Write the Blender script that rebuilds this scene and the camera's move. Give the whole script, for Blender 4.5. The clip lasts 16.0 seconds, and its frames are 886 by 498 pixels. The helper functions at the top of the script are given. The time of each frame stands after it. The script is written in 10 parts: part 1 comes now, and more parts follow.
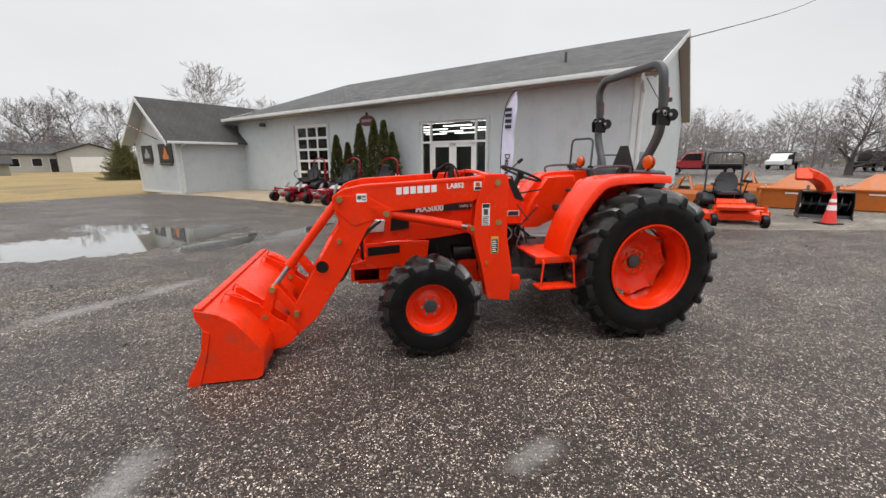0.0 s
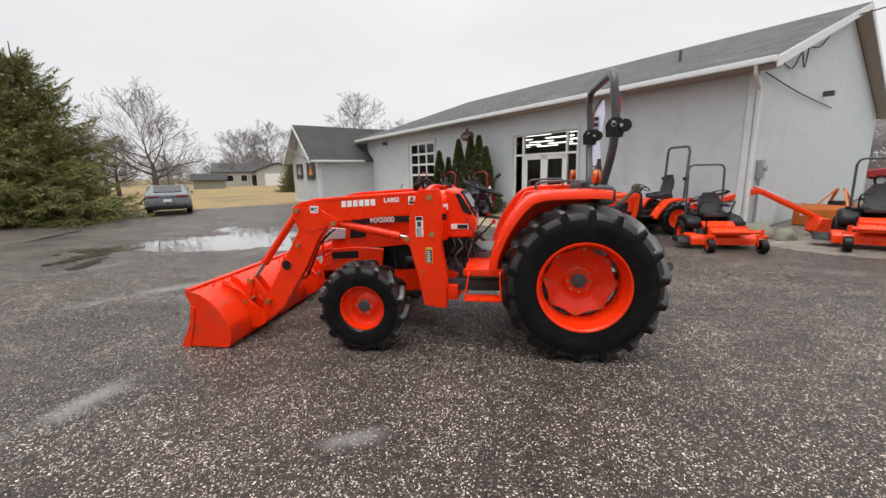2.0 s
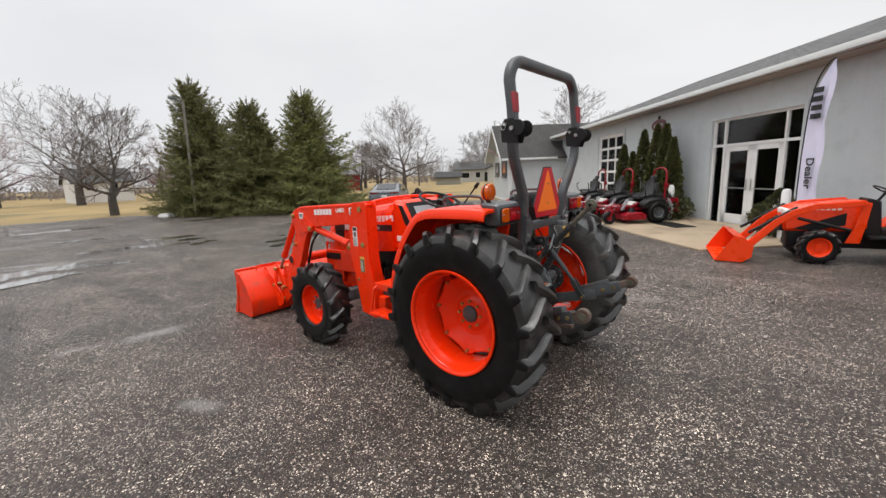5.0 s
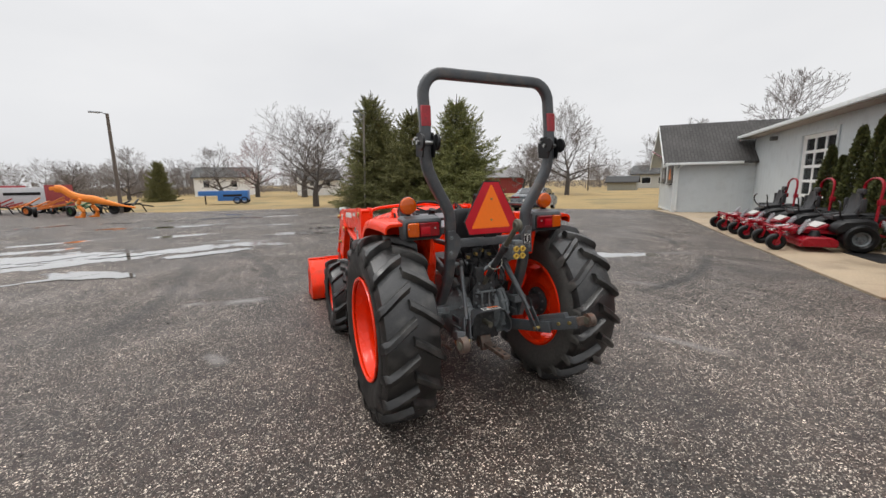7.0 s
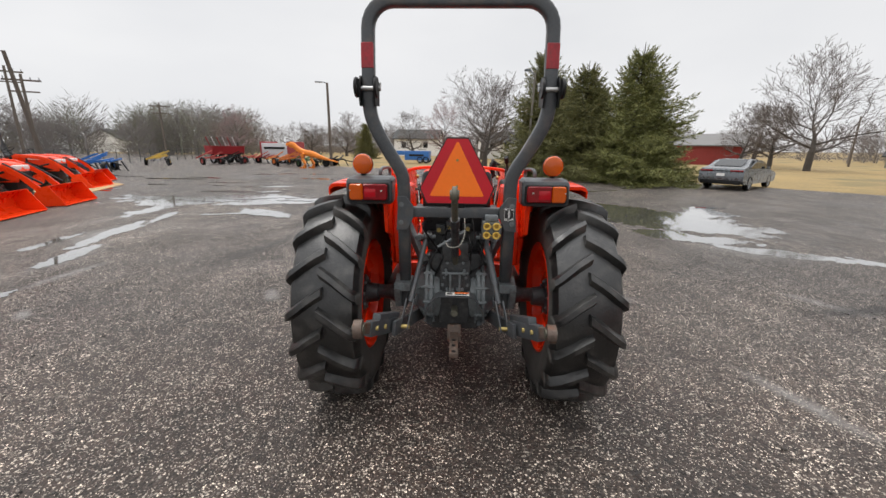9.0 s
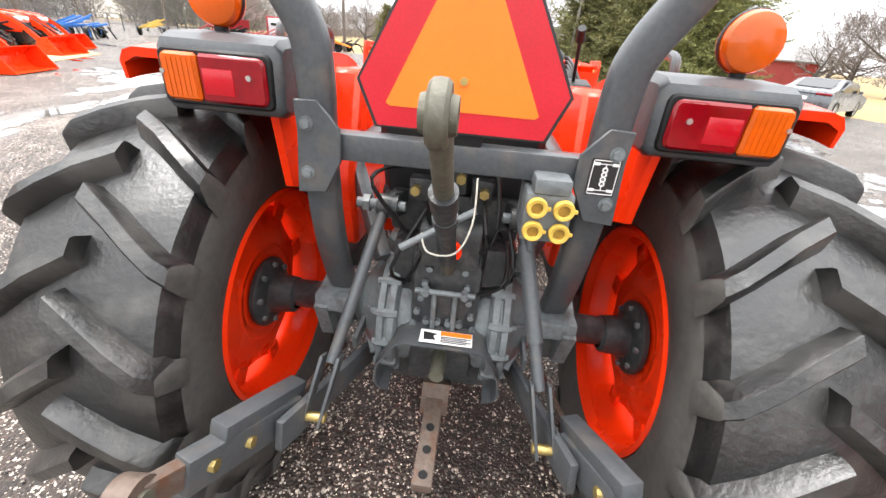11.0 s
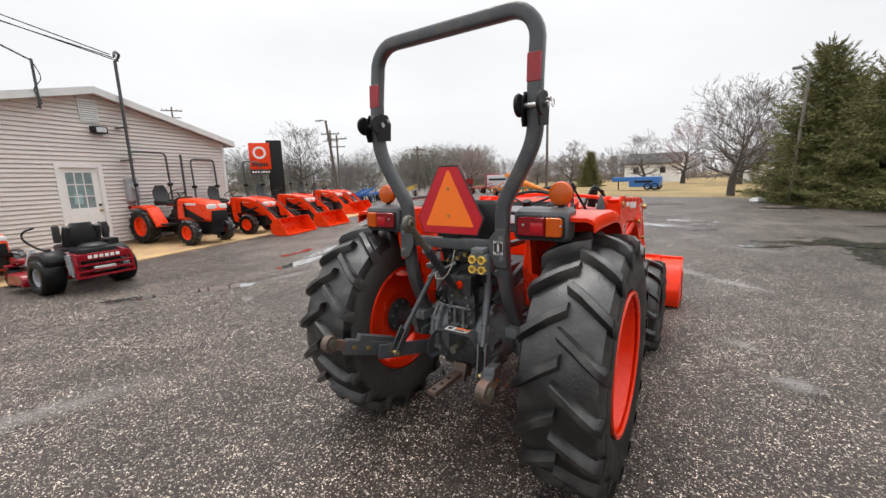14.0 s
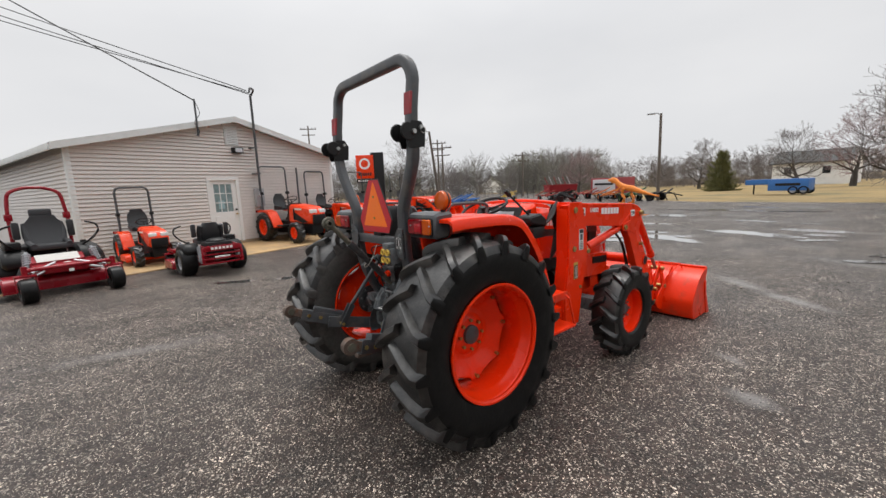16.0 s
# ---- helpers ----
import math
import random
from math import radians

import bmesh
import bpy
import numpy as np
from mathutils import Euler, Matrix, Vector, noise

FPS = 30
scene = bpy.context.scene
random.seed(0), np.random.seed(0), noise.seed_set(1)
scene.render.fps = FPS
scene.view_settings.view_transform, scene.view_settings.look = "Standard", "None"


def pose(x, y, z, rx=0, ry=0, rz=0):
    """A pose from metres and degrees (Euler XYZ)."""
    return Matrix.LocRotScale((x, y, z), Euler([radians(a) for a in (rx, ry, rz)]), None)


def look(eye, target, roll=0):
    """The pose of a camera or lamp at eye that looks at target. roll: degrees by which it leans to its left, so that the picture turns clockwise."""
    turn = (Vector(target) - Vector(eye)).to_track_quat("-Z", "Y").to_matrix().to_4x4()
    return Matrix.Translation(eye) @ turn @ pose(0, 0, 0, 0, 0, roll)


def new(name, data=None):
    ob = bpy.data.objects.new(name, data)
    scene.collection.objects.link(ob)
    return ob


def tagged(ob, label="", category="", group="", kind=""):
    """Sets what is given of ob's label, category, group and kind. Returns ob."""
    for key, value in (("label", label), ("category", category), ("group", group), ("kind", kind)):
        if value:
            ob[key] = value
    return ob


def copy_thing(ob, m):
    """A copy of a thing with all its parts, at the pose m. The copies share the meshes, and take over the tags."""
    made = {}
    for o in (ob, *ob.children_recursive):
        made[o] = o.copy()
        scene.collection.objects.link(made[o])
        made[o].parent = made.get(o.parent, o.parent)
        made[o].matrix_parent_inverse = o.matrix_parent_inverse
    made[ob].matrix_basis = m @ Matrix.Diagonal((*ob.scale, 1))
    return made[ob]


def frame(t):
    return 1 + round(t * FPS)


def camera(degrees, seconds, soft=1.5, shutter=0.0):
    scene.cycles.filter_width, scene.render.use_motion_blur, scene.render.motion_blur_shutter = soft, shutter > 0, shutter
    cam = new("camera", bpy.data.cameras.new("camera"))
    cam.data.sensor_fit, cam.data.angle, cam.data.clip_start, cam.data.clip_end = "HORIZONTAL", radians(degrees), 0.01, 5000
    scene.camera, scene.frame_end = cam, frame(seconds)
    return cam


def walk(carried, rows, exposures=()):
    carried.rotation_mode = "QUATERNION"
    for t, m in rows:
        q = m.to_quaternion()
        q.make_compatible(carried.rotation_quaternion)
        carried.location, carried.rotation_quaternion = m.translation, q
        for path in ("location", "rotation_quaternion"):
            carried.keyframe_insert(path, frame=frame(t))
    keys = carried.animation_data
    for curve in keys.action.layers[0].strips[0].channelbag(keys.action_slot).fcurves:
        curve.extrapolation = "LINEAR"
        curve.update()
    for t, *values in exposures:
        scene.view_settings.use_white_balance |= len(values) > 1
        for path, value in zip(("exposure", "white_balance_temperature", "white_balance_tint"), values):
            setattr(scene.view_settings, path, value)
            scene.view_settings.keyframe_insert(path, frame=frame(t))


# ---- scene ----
cam = camera(96.2, 16.0)
PATH = [
    (0, (-2.398, -3.827, 1.579), (-2.028, -1.912, 1.137), -0.3),
    (0.5, (-2.021, -4.032, 1.586), (-1.8, -2.091, 1.159), -0.5),
    (1, (-1.596, -4.057, 1.579), (-1.536, -2.1, 1.171), -0.6),
    (1.5, (-1.132, -4.164, 1.593), (-1.248, -2.207, 1.201), -0.9),
    (2, (-0.655, -4.159, 1.598), (-0.954, -2.218, 1.222), -1.2),
    (2.5, (-0.213, -4.038, 1.628), (-0.701, -2.134, 1.257), -1.4),
    (3, (0.227, -3.95, 1.636), (-0.438, -2.1, 1.265), -1.5),
    (3.5, (0.565, -3.71, 1.625), (-0.271, -1.932, 1.255), -1.6),
    (4, (0.952, -3.458, 1.624), (-0.044, -1.763, 1.258), -1.9),
    (4.2, (1.127, -3.36, 1.64), (0.069, -1.703, 1.274), -2.0),
    (6.3, (2.455, -1.998, 1.685), (0.789, -0.946, 1.339), -1.6),
    (6.5, (2.544, -1.862, 1.689), (0.837, -0.876, 1.349), -1.3),
    (7, (2.776, -1.489, 1.699), (0.97, -0.695, 1.368), -1.0),
    (7.5, (2.828, -1.087, 1.687), (0.942, -0.513, 1.35), -0.9),
    (8, (2.895, -0.686, 1.692), (0.96, -0.339, 1.322), -0.6),
    (8.5, (2.855, -0.303, 1.687), (0.905, -0.177, 1.263), -0.1),
    (9, (2.622, 0.002, 1.645), (0.686, -0.063, 1.15), 0.7),
    (9.2, (2.513, 0.123, 1.608), (0.587, -0.005, 1.085), 1.0),
    (11.3, (0.936, 0.029, 1.479), (-0.796, -0.007, 0.479), 6.3),
    (11.5, (0.865, 0.026, 1.467), (-0.851, 0.033, 0.439), 6.6),
    (12, (0.871, 0.053, 1.48), (-0.85, -0.06, 0.467), 4.9),
    (12.5, (1.177, 0.274, 1.543), (-0.574, -0.238, 0.724), 1.3),
    (13, (1.585, 0.545, 1.577), (-0.165, -0.246, 1.022), 0.0),
    (13.5, (1.926, 0.867, 1.634), (0.221, -0.095, 1.228), -1.6),
    (14, (2.142, 1.224, 1.631), (0.513, 0.117, 1.283), -1.7),
    (14.5, (2.147, 1.448, 1.628), (0.6, 0.222, 1.3), -1.9),
    (15, (2.053, 1.746, 1.64), (0.594, 0.415, 1.324), -2.0),
    (15.5, (1.949, 2.193, 1.635), (0.586, 0.762, 1.329), -2.2),
    (16, (1.739, 2.51, 1.613), (0.472, 0.991, 1.313), -2.4),
]
walk(cam, [(t, look(eye, target, roll)) for t, eye, target, roll in PATH], exposures=[(0, 0.25), (3.0, 0.3), (4.2, 0.3), (7.0, 0.25), (9.2, 0.3), (11.2, 1.9), (12.1, 2.0), (12.5, 1.75), (13.0, 1.1), (13.5, 0.76), (14.0, 0.47), (14.5, 0.34), (15.0, 0.27), (16.0, 0.16)])

# ---- world and light ----
world = bpy.data.worlds.new("overcast_sky")
scene.world = world
world.use_nodes = True
wn, wl = world.node_tree.nodes, world.node_tree.links
wn.clear()
sky = wn.new("ShaderNodeTexSky")
sky.sky_type, sky.sun_disc = "NISHITA", False
sky.sun_elevation, sky.sun_rotation = radians(74), radians(200)
hsv = wn.new("ShaderNodeHueSaturation")
hsv.inputs["Saturation"].default_value = 0.08
hsv.inputs["Value"].default_value = 0.10
cloud = wn.new("ShaderNodeMix")
cloud.data_type = "RGBA"
cloud.inputs[0].default_value = 0.82
cloud.inputs[7].default_value = (0.72, 0.725, 0.74, 1)
# soft, low cloud cover
tcw = wn.new("ShaderNodeTexCoord")
flat = wn.new("ShaderNodeMapping")
flat.inputs["Scale"].default_value = (1, 1, 2.6)
cn = wn.new("ShaderNodeTexNoise")
cn.inputs["Scale"].default_value, cn.inputs["Detail"].default_value = 1.6, 4
cr = wn.new("ShaderNodeValToRGB")
cr.color_ramp.elements[0].position, cr.color_ramp.elements[1].position = 0.3, 0.7
cr.color_ramp.elements[0].color, cr.color_ramp.elements[1].color = (0.66, 0.668, 0.69, 1), (0.77, 0.77, 0.78, 1)
wl.new(tcw.outputs["Generated"], flat.inputs[0])
wl.new(flat.outputs[0], cn.inputs["Vector"])
wl.new(cn.outputs["Fac"], cr.inputs[0])
zs = wn.new("ShaderNodeSeparateXYZ")
wl.new(tcw.outputs["Generated"], zs.inputs[0])
zen = wn.new("ShaderNodeMapRange")
zen.interpolation_type = "SMOOTHSTEP"
for k_, v_ in (("From Min", 0.25), ("From Max", 1.0), ("To Min", 1.0), ("To Max", 2.45)):
    zen.inputs[k_].default_value = v_
wl.new(zs.outputs[2], zen.inputs["Value"])
up = wn.new("ShaderNodeVectorMath")
up.operation = "SCALE"
wl.new(cr.outputs[0], up.inputs[0])
wl.new(zen.outputs[0], up.inputs["Scale"])
wl.new(up.outputs[0], cloud.inputs[7])
bg = wn.new("ShaderNodeBackground")
bg.inputs[1].default_value = 1.0
wout = wn.new("ShaderNodeOutputWorld")
wl.new(sky.outputs[0], hsv.inputs["Color"])
wl.new(hsv.outputs[0], cloud.inputs[6])
wl.new(cloud.outputs[2], bg.inputs[0])
wl.new(bg.outputs[0], wout.inputs[0])
sun = new("sun", bpy.data.lights.new("sun", "SUN"))
sun.data.energy, sun.data.angle, sun.data.color = 1.3, radians(25), (1.0, 0.97, 0.93)
sun.matrix_world = look((0, 0, 30), (3, 8, 0))


# ---- materials ----
def material(name, color, rough=0.5, metal=0.0, vary=0.12, scale=6.0, fine=60.0, bump=0.0, coat=0.0, dirt=None, dirt_amount=0.0):
    """A surface with variation at two scales, fine relief and optional grime patches."""
    m = bpy.data.materials.new(name)
    m.use_nodes = True
    nt = m.node_tree
    n, l = nt.nodes, nt.links
    b = n["Principled BSDF"]
    geo = n.new("ShaderNodeTexCoord")
    big = n.new("ShaderNodeTexNoise")
    big.inputs["Scale"].default_value, big.inputs["Detail"].default_value = scale, 4
    small = n.new("ShaderNodeTexNoise")
    small.inputs["Scale"].default_value, small.inputs["Detail"].default_value = fine, 3
    l.new(geo.outputs["Object"], big.inputs["Vector"])
    l.new(geo.outputs["Object"], small.inputs["Vector"])
    add = n.new("ShaderNodeMath")
    add.operation = "ADD"
    l.new(big.outputs["Fac"], add.inputs[0])
    l.new(small.outputs["Fac"], add.inputs[1])
    ramp = n.new("ShaderNodeMapRange")
    ramp.inputs["From Min"].default_value, ramp.inputs["From Max"].default_value = 0.6, 1.4
    ramp.inputs["To Min"].default_value, ramp.inputs["To Max"].default_value = 1 - vary, 1 + vary
    l.new(add.outputs[0], ramp.inputs["Value"])
    mul = n.new("ShaderNodeVectorMath")
    mul.operation = "SCALE"
    mul.inputs[0].default_value = color
    l.new(ramp.outputs[0], mul.inputs["Scale"])
    out = mul.outputs[0]
    if dirt:
        spots = n.new("ShaderNodeTexNoise")
        spots.inputs["Scale"].default_value, spots.inputs["Detail"].default_value = scale * 1.7, 6
        l.new(geo.outputs["Object"], spots.inputs["Vector"])
        lim = n.new("ShaderNodeMapRange")
        lim.inputs["From Min"].default_value, lim.inputs["From Max"].default_value = 0.52, 0.72
        lim.inputs["To Max"].default_value = dirt_amount
        l.new(spots.outputs["Fac"], lim.inputs["Value"])
        mix = n.new("ShaderNodeMix")
        mix.data_type = "RGBA"
        mix.inputs[7].default_value = (*dirt, 1)
        l.new(lim.outputs[0], mix.inputs[0])
        l.new(out, mix.inputs[6])
        out = mix.outputs[2]
    l.new(out, b.inputs["Base Color"])
    rr = n.new("ShaderNodeMapRange")
    rr.inputs["From Min"].default_value, rr.inputs["From Max"].default_value = 0.3, 0.7
    rr.inputs["To Min"].default_value, rr.inputs["To Max"].default_value = max(rough - 0.08, 0.02), min(rough + 0.1, 1)
    l.new(big.outputs["Fac"], rr.inputs["Value"])
    l.new(rr.outputs[0], b.inputs["Roughness"])
    b.inputs["Metallic"].default_value = metal
    b.inputs["Coat Weight"].default_value = coat
    if bump:
        bm_ = n.new("ShaderNodeBump")
        bm_.inputs["Strength"].default_value, bm_.inputs["Distance"].default_value = bump, 0.01
        l.new(small.outputs["Fac"], bm_.inputs["Height"])
        l.new(bm_.outputs[0], b.inputs["Normal"])
    return m


ORANGE = material("orange_paint", (0.83, 0.032, 0.0025), 0.25, vary=0.07, scale=3, coat=0.05, dirt=(0.55, 0.05, 0.02), dirt_amount=0.25)
ORANGE_WORN = material("worn_orange_paint", (0.77, 0.032, 0.003), 0.32, vary=0.1, scale=5, dirt=(0.30, 0.07, 0.04), dirt_amount=0.45)
ORANGE_NEW = material("new_orange_paint", (0.82, 0.050, 0.005), 0.3, vary=0.05, coat=0.1)
RED_MOWER = material("crimson_paint", (0.25, 0.004, 0.012), 0.28, vary=0.08, coat=0.15)
RUBBER = material("tyre_rubber", (0.005, 0.005, 0.0052), 0.36, vary=0.3, scale=7, fine=50, bump=0.12, dirt=(0.03, 0.029, 0.027), dirt_amount=0.25)
RUBBER.node_tree.nodes["Principled BSDF"].inputs["Specular IOR Level"].default_value = 0.22
RUBBER.node_tree.nodes["Principled BSDF"].inputs["Sheen Weight"].default_value = 0.01
RUBBER.node_tree.nodes["Principled BSDF"].inputs["Sheen Roughness"].default_value = 0.4
GREY_PAINT = material("grey_paint", (0.056, 0.061, 0.066), 0.36, vary=0.25, scale=7, fine=90, bump=0.08, dirt=(0.125, 0.105, 0.088), dirt_amount=0.55)
GREY_CAST = material("grey_cast_metal", (0.135, 0.15, 0.155), 0.45, vary=0.3, scale=12, bump=0.25, dirt=(0.05, 0.04, 0.035), dirt_amount=0.6)
RUSTY = material("rusty_steel", (0.115, 0.085, 0.068), 0.6, metal=0.3, vary=0.3, scale=14, bump=0.3, dirt=(0.12, 0.045, 0.02), dirt_amount=0.8)
STEEL = material("bare_steel", (0.45, 0.45, 0.44), 0.32, metal=0.9, vary=0.15)
OLD_STEEL = material("dull_olive_steel", (0.105, 0.10, 0.075), 0.55, metal=0.2, vary=0.25, bump=0.3, scale=14)
BLACK = material("black_plastic", (0.006, 0.006, 0.0065), 0.5, vary=0.25)
BLACK.node_tree.nodes["Principled BSDF"].inputs["Specular IOR Level"].default_value = 0.35
SEAT_BLACK = material("black_vinyl", (0.022, 0.022, 0.024), 0.4, vary=0.2, bump=0.1)
SEAT_GREY = material("grey_vinyl", (0.034, 0.035, 0.038), 0.5, vary=0.15, bump=0.1)
AMBER = material("amber_lens", (0.56, 0.088, 0.002), 0.12, vary=0.1, coat=0.1)
RED_LENS = material("red_lens", (0.20, 0.0006, 0.005), 0.12, vary=0.2, coat=0.0)
RED_REFLEX = material("red_reflex_lens", (0.42, 0.0014, 0.010), 0.15, vary=0.2, fine=260, coat=0.0)
RED_TAPE = material("red_reflective_tape", (0.52, 0.006, 0.018), 0.4, vary=0.15, fine=200)
SMV_ORANGE = material("fluorescent_orange_sheet", (0.98, 0.19, 0.008), 0.5, vary=0.04)
YELLOW = material("yellow_plastic", (0.60, 0.40, 0.08), 0.5, vary=0.15)
WHITE = material("white_paint", (0.78, 0.78, 0.77), 0.45, vary=0.04)
DECAL_WHITE = material("white_decal", (0.80, 0.79, 0.77), 0.4, vary=0.05)
DECAL_BLACK = material("black_decal", (0.015, 0.015, 0.016), 0.35, vary=0.1)
BRASS = material("brass_yellow_zinc", (0.42, 0.32, 0.12), 0.4, metal=0.8, vary=0.2)
SILVER = material("silver_grey_plastic", (0.35, 0.36, 0.38), 0.4, vary=0.1)
GLASS_DARK = material("dark_glass", (0.012, 0.014, 0.016), 0.05, vary=0.1)
FADED_TAPE = material("faded_red_tape", (0.30, 0.016, 0.024), 0.5, vary=0.3, scale=20, dirt=(0.12, 0.03, 0.03), dirt_amount=0.6)
HEADLAMP = material("headlamp_lens", (0.55, 0.57, 0.6), 0.1, vary=0.1, coat=0.4)
RUBBER_WORN = material("scuffed_tread_rubber", (0.0075, 0.0074, 0.0073), 0.36, vary=0.5, scale=5, fine=70, bump=0.2, dirt=(0.09, 0.085, 0.076), dirt_amount=0.5)
RUBBER_WORN.node_tree.nodes["Principled BSDF"].inputs["Specular IOR Level"].default_value = 0.75
# Inner tyre rubber: dusty, and paler still, brightness put into its colour.
RUBBER_INNER_BRIGHT = material("dusty_brightened_inner_rubber", (0.064, 0.0615, 0.057), 0.5, vary=0.4, scale=6, fine=45, bump=0.15, dirt=(0.085, 0.08, 0.072), dirt_amount=0.5)
# Dark iron; on recessed parts the colour also holds their shade.
GREASY = material("greasy_dark_iron", (0.030, 0.032, 0.034), 0.4, vary=0.5, scale=14, bump=0.3, dirt=(0.11, 0.105, 0.095), dirt_amount=0.5)
CORD = material("dirty_cord", (0.42, 0.40, 0.34), 0.7, vary=0.3, scale=30)
# Darker twin of the cap yellow: the hollow's shade, painted in.
CAP_INNER = material("shaded_yellow_plastic", (0.30, 0.17, 0.02), 0.5, vary=0.3, scale=40)
CAP_YELLOW = material("dusty_yellow_caps", (0.62, 0.41, 0.07), 0.5, vary=0.2, scale=20)
for m_ in (ORANGE, ORANGE_WORN, ORANGE_NEW, RED_MOWER):
    m_.node_tree.nodes["Principled BSDF"].inputs["Specular IOR Level"].default_value = 0.3


# ---- mesh helpers ----
def thing(name, at, label, category, group="", turn=0.0):
    ob = new(name)
    ob.empty_display_size = 0.2
    ob.matrix_basis = pose(at[0], at[1], at[2] if len(at) > 2 else 0, 0, 0, turn)
    return tagged(ob, label, category, group)


def shape(name, bm, mat_, smooth=35.0):
    bmesh.ops.recalc_face_normals(bm, faces=bm.faces)
    me = bpy.data.meshes.new(name)
    bm.to_mesh(me)
    bm.free()
    for m_ in (mat_ if isinstance(mat_, (list, tuple)) else [mat_]):
        me.materials.append(m_)
    if smooth:
        me.polygons.foreach_set("use_smooth", [True] * len(me.polygons))
        me.set_sharp_from_angle(angle=radians(smooth))
    return me


def part(name, bm, mat_, parent=None, label="", smooth=35.0):
    """One bmesh as one mesh object under a thing or under a part."""
    ob = new(name, shape(name, bm, mat_, smooth))
    if parent is not None:
        ob.parent = parent
    if label:
        ob["label"] = label
    return ob


def each(name, bm, mat_, parent, label="", smooth=35.0):
    """Every loose piece of bm as a part of its own."""
    bm.verts.ensure_lookup_table()
    seen, made = set(), []
    for v0 in bm.verts:
        if v0 in seen:
            continue
        seen.add(v0)
        todo, isle = [v0], []
        while todo:
            v = todo.pop()
            isle.append(v)
            for e in v.link_edges:
                w = e.other_vert(v)
                if w not in seen:
                    seen.add(w)
                    todo.append(w)
        own = bmesh.new()
        twin = {v: own.verts.new(v.co) for v in isle}
        for f in {f for v in isle for f in v.link_faces}:
            own.faces.new([twin[v] for v in f.verts])
        made.append(part(name, own, mat_, parent, label, smooth))
    bm.free()
    return made


def raw(name, verts, faces, mat_, parent=None, smooth=0.0):
    me = bpy.data.meshes.new(name)
    me.from_pydata(verts, [], faces)
    me.materials.append(mat_)
    if smooth:
        me.polygons.foreach_set("use_smooth", [True] * len(me.polygons))
        me.set_sharp_from_angle(angle=radians(smooth))
    ob = new(name, me)
    if parent is not None:
        ob.parent = parent
    return ob


def box(x0, x1, y0, y1, z0, z1, bevel=0.0, bm=None, m=None):
    own = bmesh.new()
    c = Matrix.LocRotScale(((x0 + x1) / 2, (y0 + y1) / 2, (z0 + z1) / 2), None, (abs(x1 - x0), abs(y1 - y0), abs(z1 - z0)))
    bmesh.ops.create_cube(own, size=1, matrix=c)
    if bevel:
        bmesh.ops.bevel(own, geom=list(own.edges), offset=bevel, segments=2, affect="EDGES", profile=0.6, clamp_overlap=True)
    return join(own, bm, m)


def join(own, bm=None, m=None):
    if m is not None:
        bmesh.ops.transform(own, matrix=m, verts=own.verts)
    if bm is None:
        return own
    me = bpy.data.meshes.new("join")
    own.to_mesh(me)
    own.free()
    bm.from_mesh(me)
    bpy.data.meshes.remove(me)
    return bm


def rod(a, b, r, r2=None, seg=12, bm=None, caps=True):
    """A round bar from a to b."""
    a, b = Vector(a), Vector(b)
    own = bmesh.new()
    q = (b - a).to_track_quat("Z", "Y").to_matrix().to_4x4()
    m = Matrix.Translation((a + b) / 2) @ q
    bmesh.ops.create_cone(own, cap_ends=caps, segments=seg, radius1=r, radius2=r if r2 is None else r2, depth=(b - a).length, matrix=m)
    return join(own, bm)


def bar(a, b, w, h, bevel=0.004, bm=None, up=(0, 0, 1)):
    """A rectangular bar from a to b, w across and h along up."""
    a, b = Vector(a), Vector(b)
    z = (b - a).normalized()
    x = Vector(up).cross(z).normalized()
    y = z.cross(x)
    m = Matrix((x, y, z)).transposed().to_4x4()
    m.translation = (a + b) / 2
    own = box(-w / 2, w / 2, -h / 2, h / 2, -(b - a).length / 2, (b - a).length / 2, bevel)
    return join(own, bm, m)


def plate(points, axis, lo, hi, bevel=0.0, bm=None):
    """A flat polygon pushed along an axis: points are (x, z) for axis y, (y, z) for x and (x, y) for z."""
    own = bmesh.new()
    put = {"y": lambda p, d: (p[0], d, p[1]), "x": lambda p, d: (d, p[0], p[1]), "z": lambda p, d: (p[0], p[1], d)}[axis]
    vs = [own.verts.new(put(p, lo)) for p in points]
    f = own.faces.new(vs)
    r = bmesh.ops.extrude_face_region(own, geom=[f])
    bmesh.ops.translate(own, vec=Vector(put((0, 0), hi - lo)), verts=[v for v in r["geom"] if isinstance(v, bmesh.types.BMVert)])
    if bevel:
        bmesh.ops.bevel(own, geom=list(own.edges), offset=bevel, segments=1, affect="EDGES", clamp_overlap=True)
    return join(own, bm)


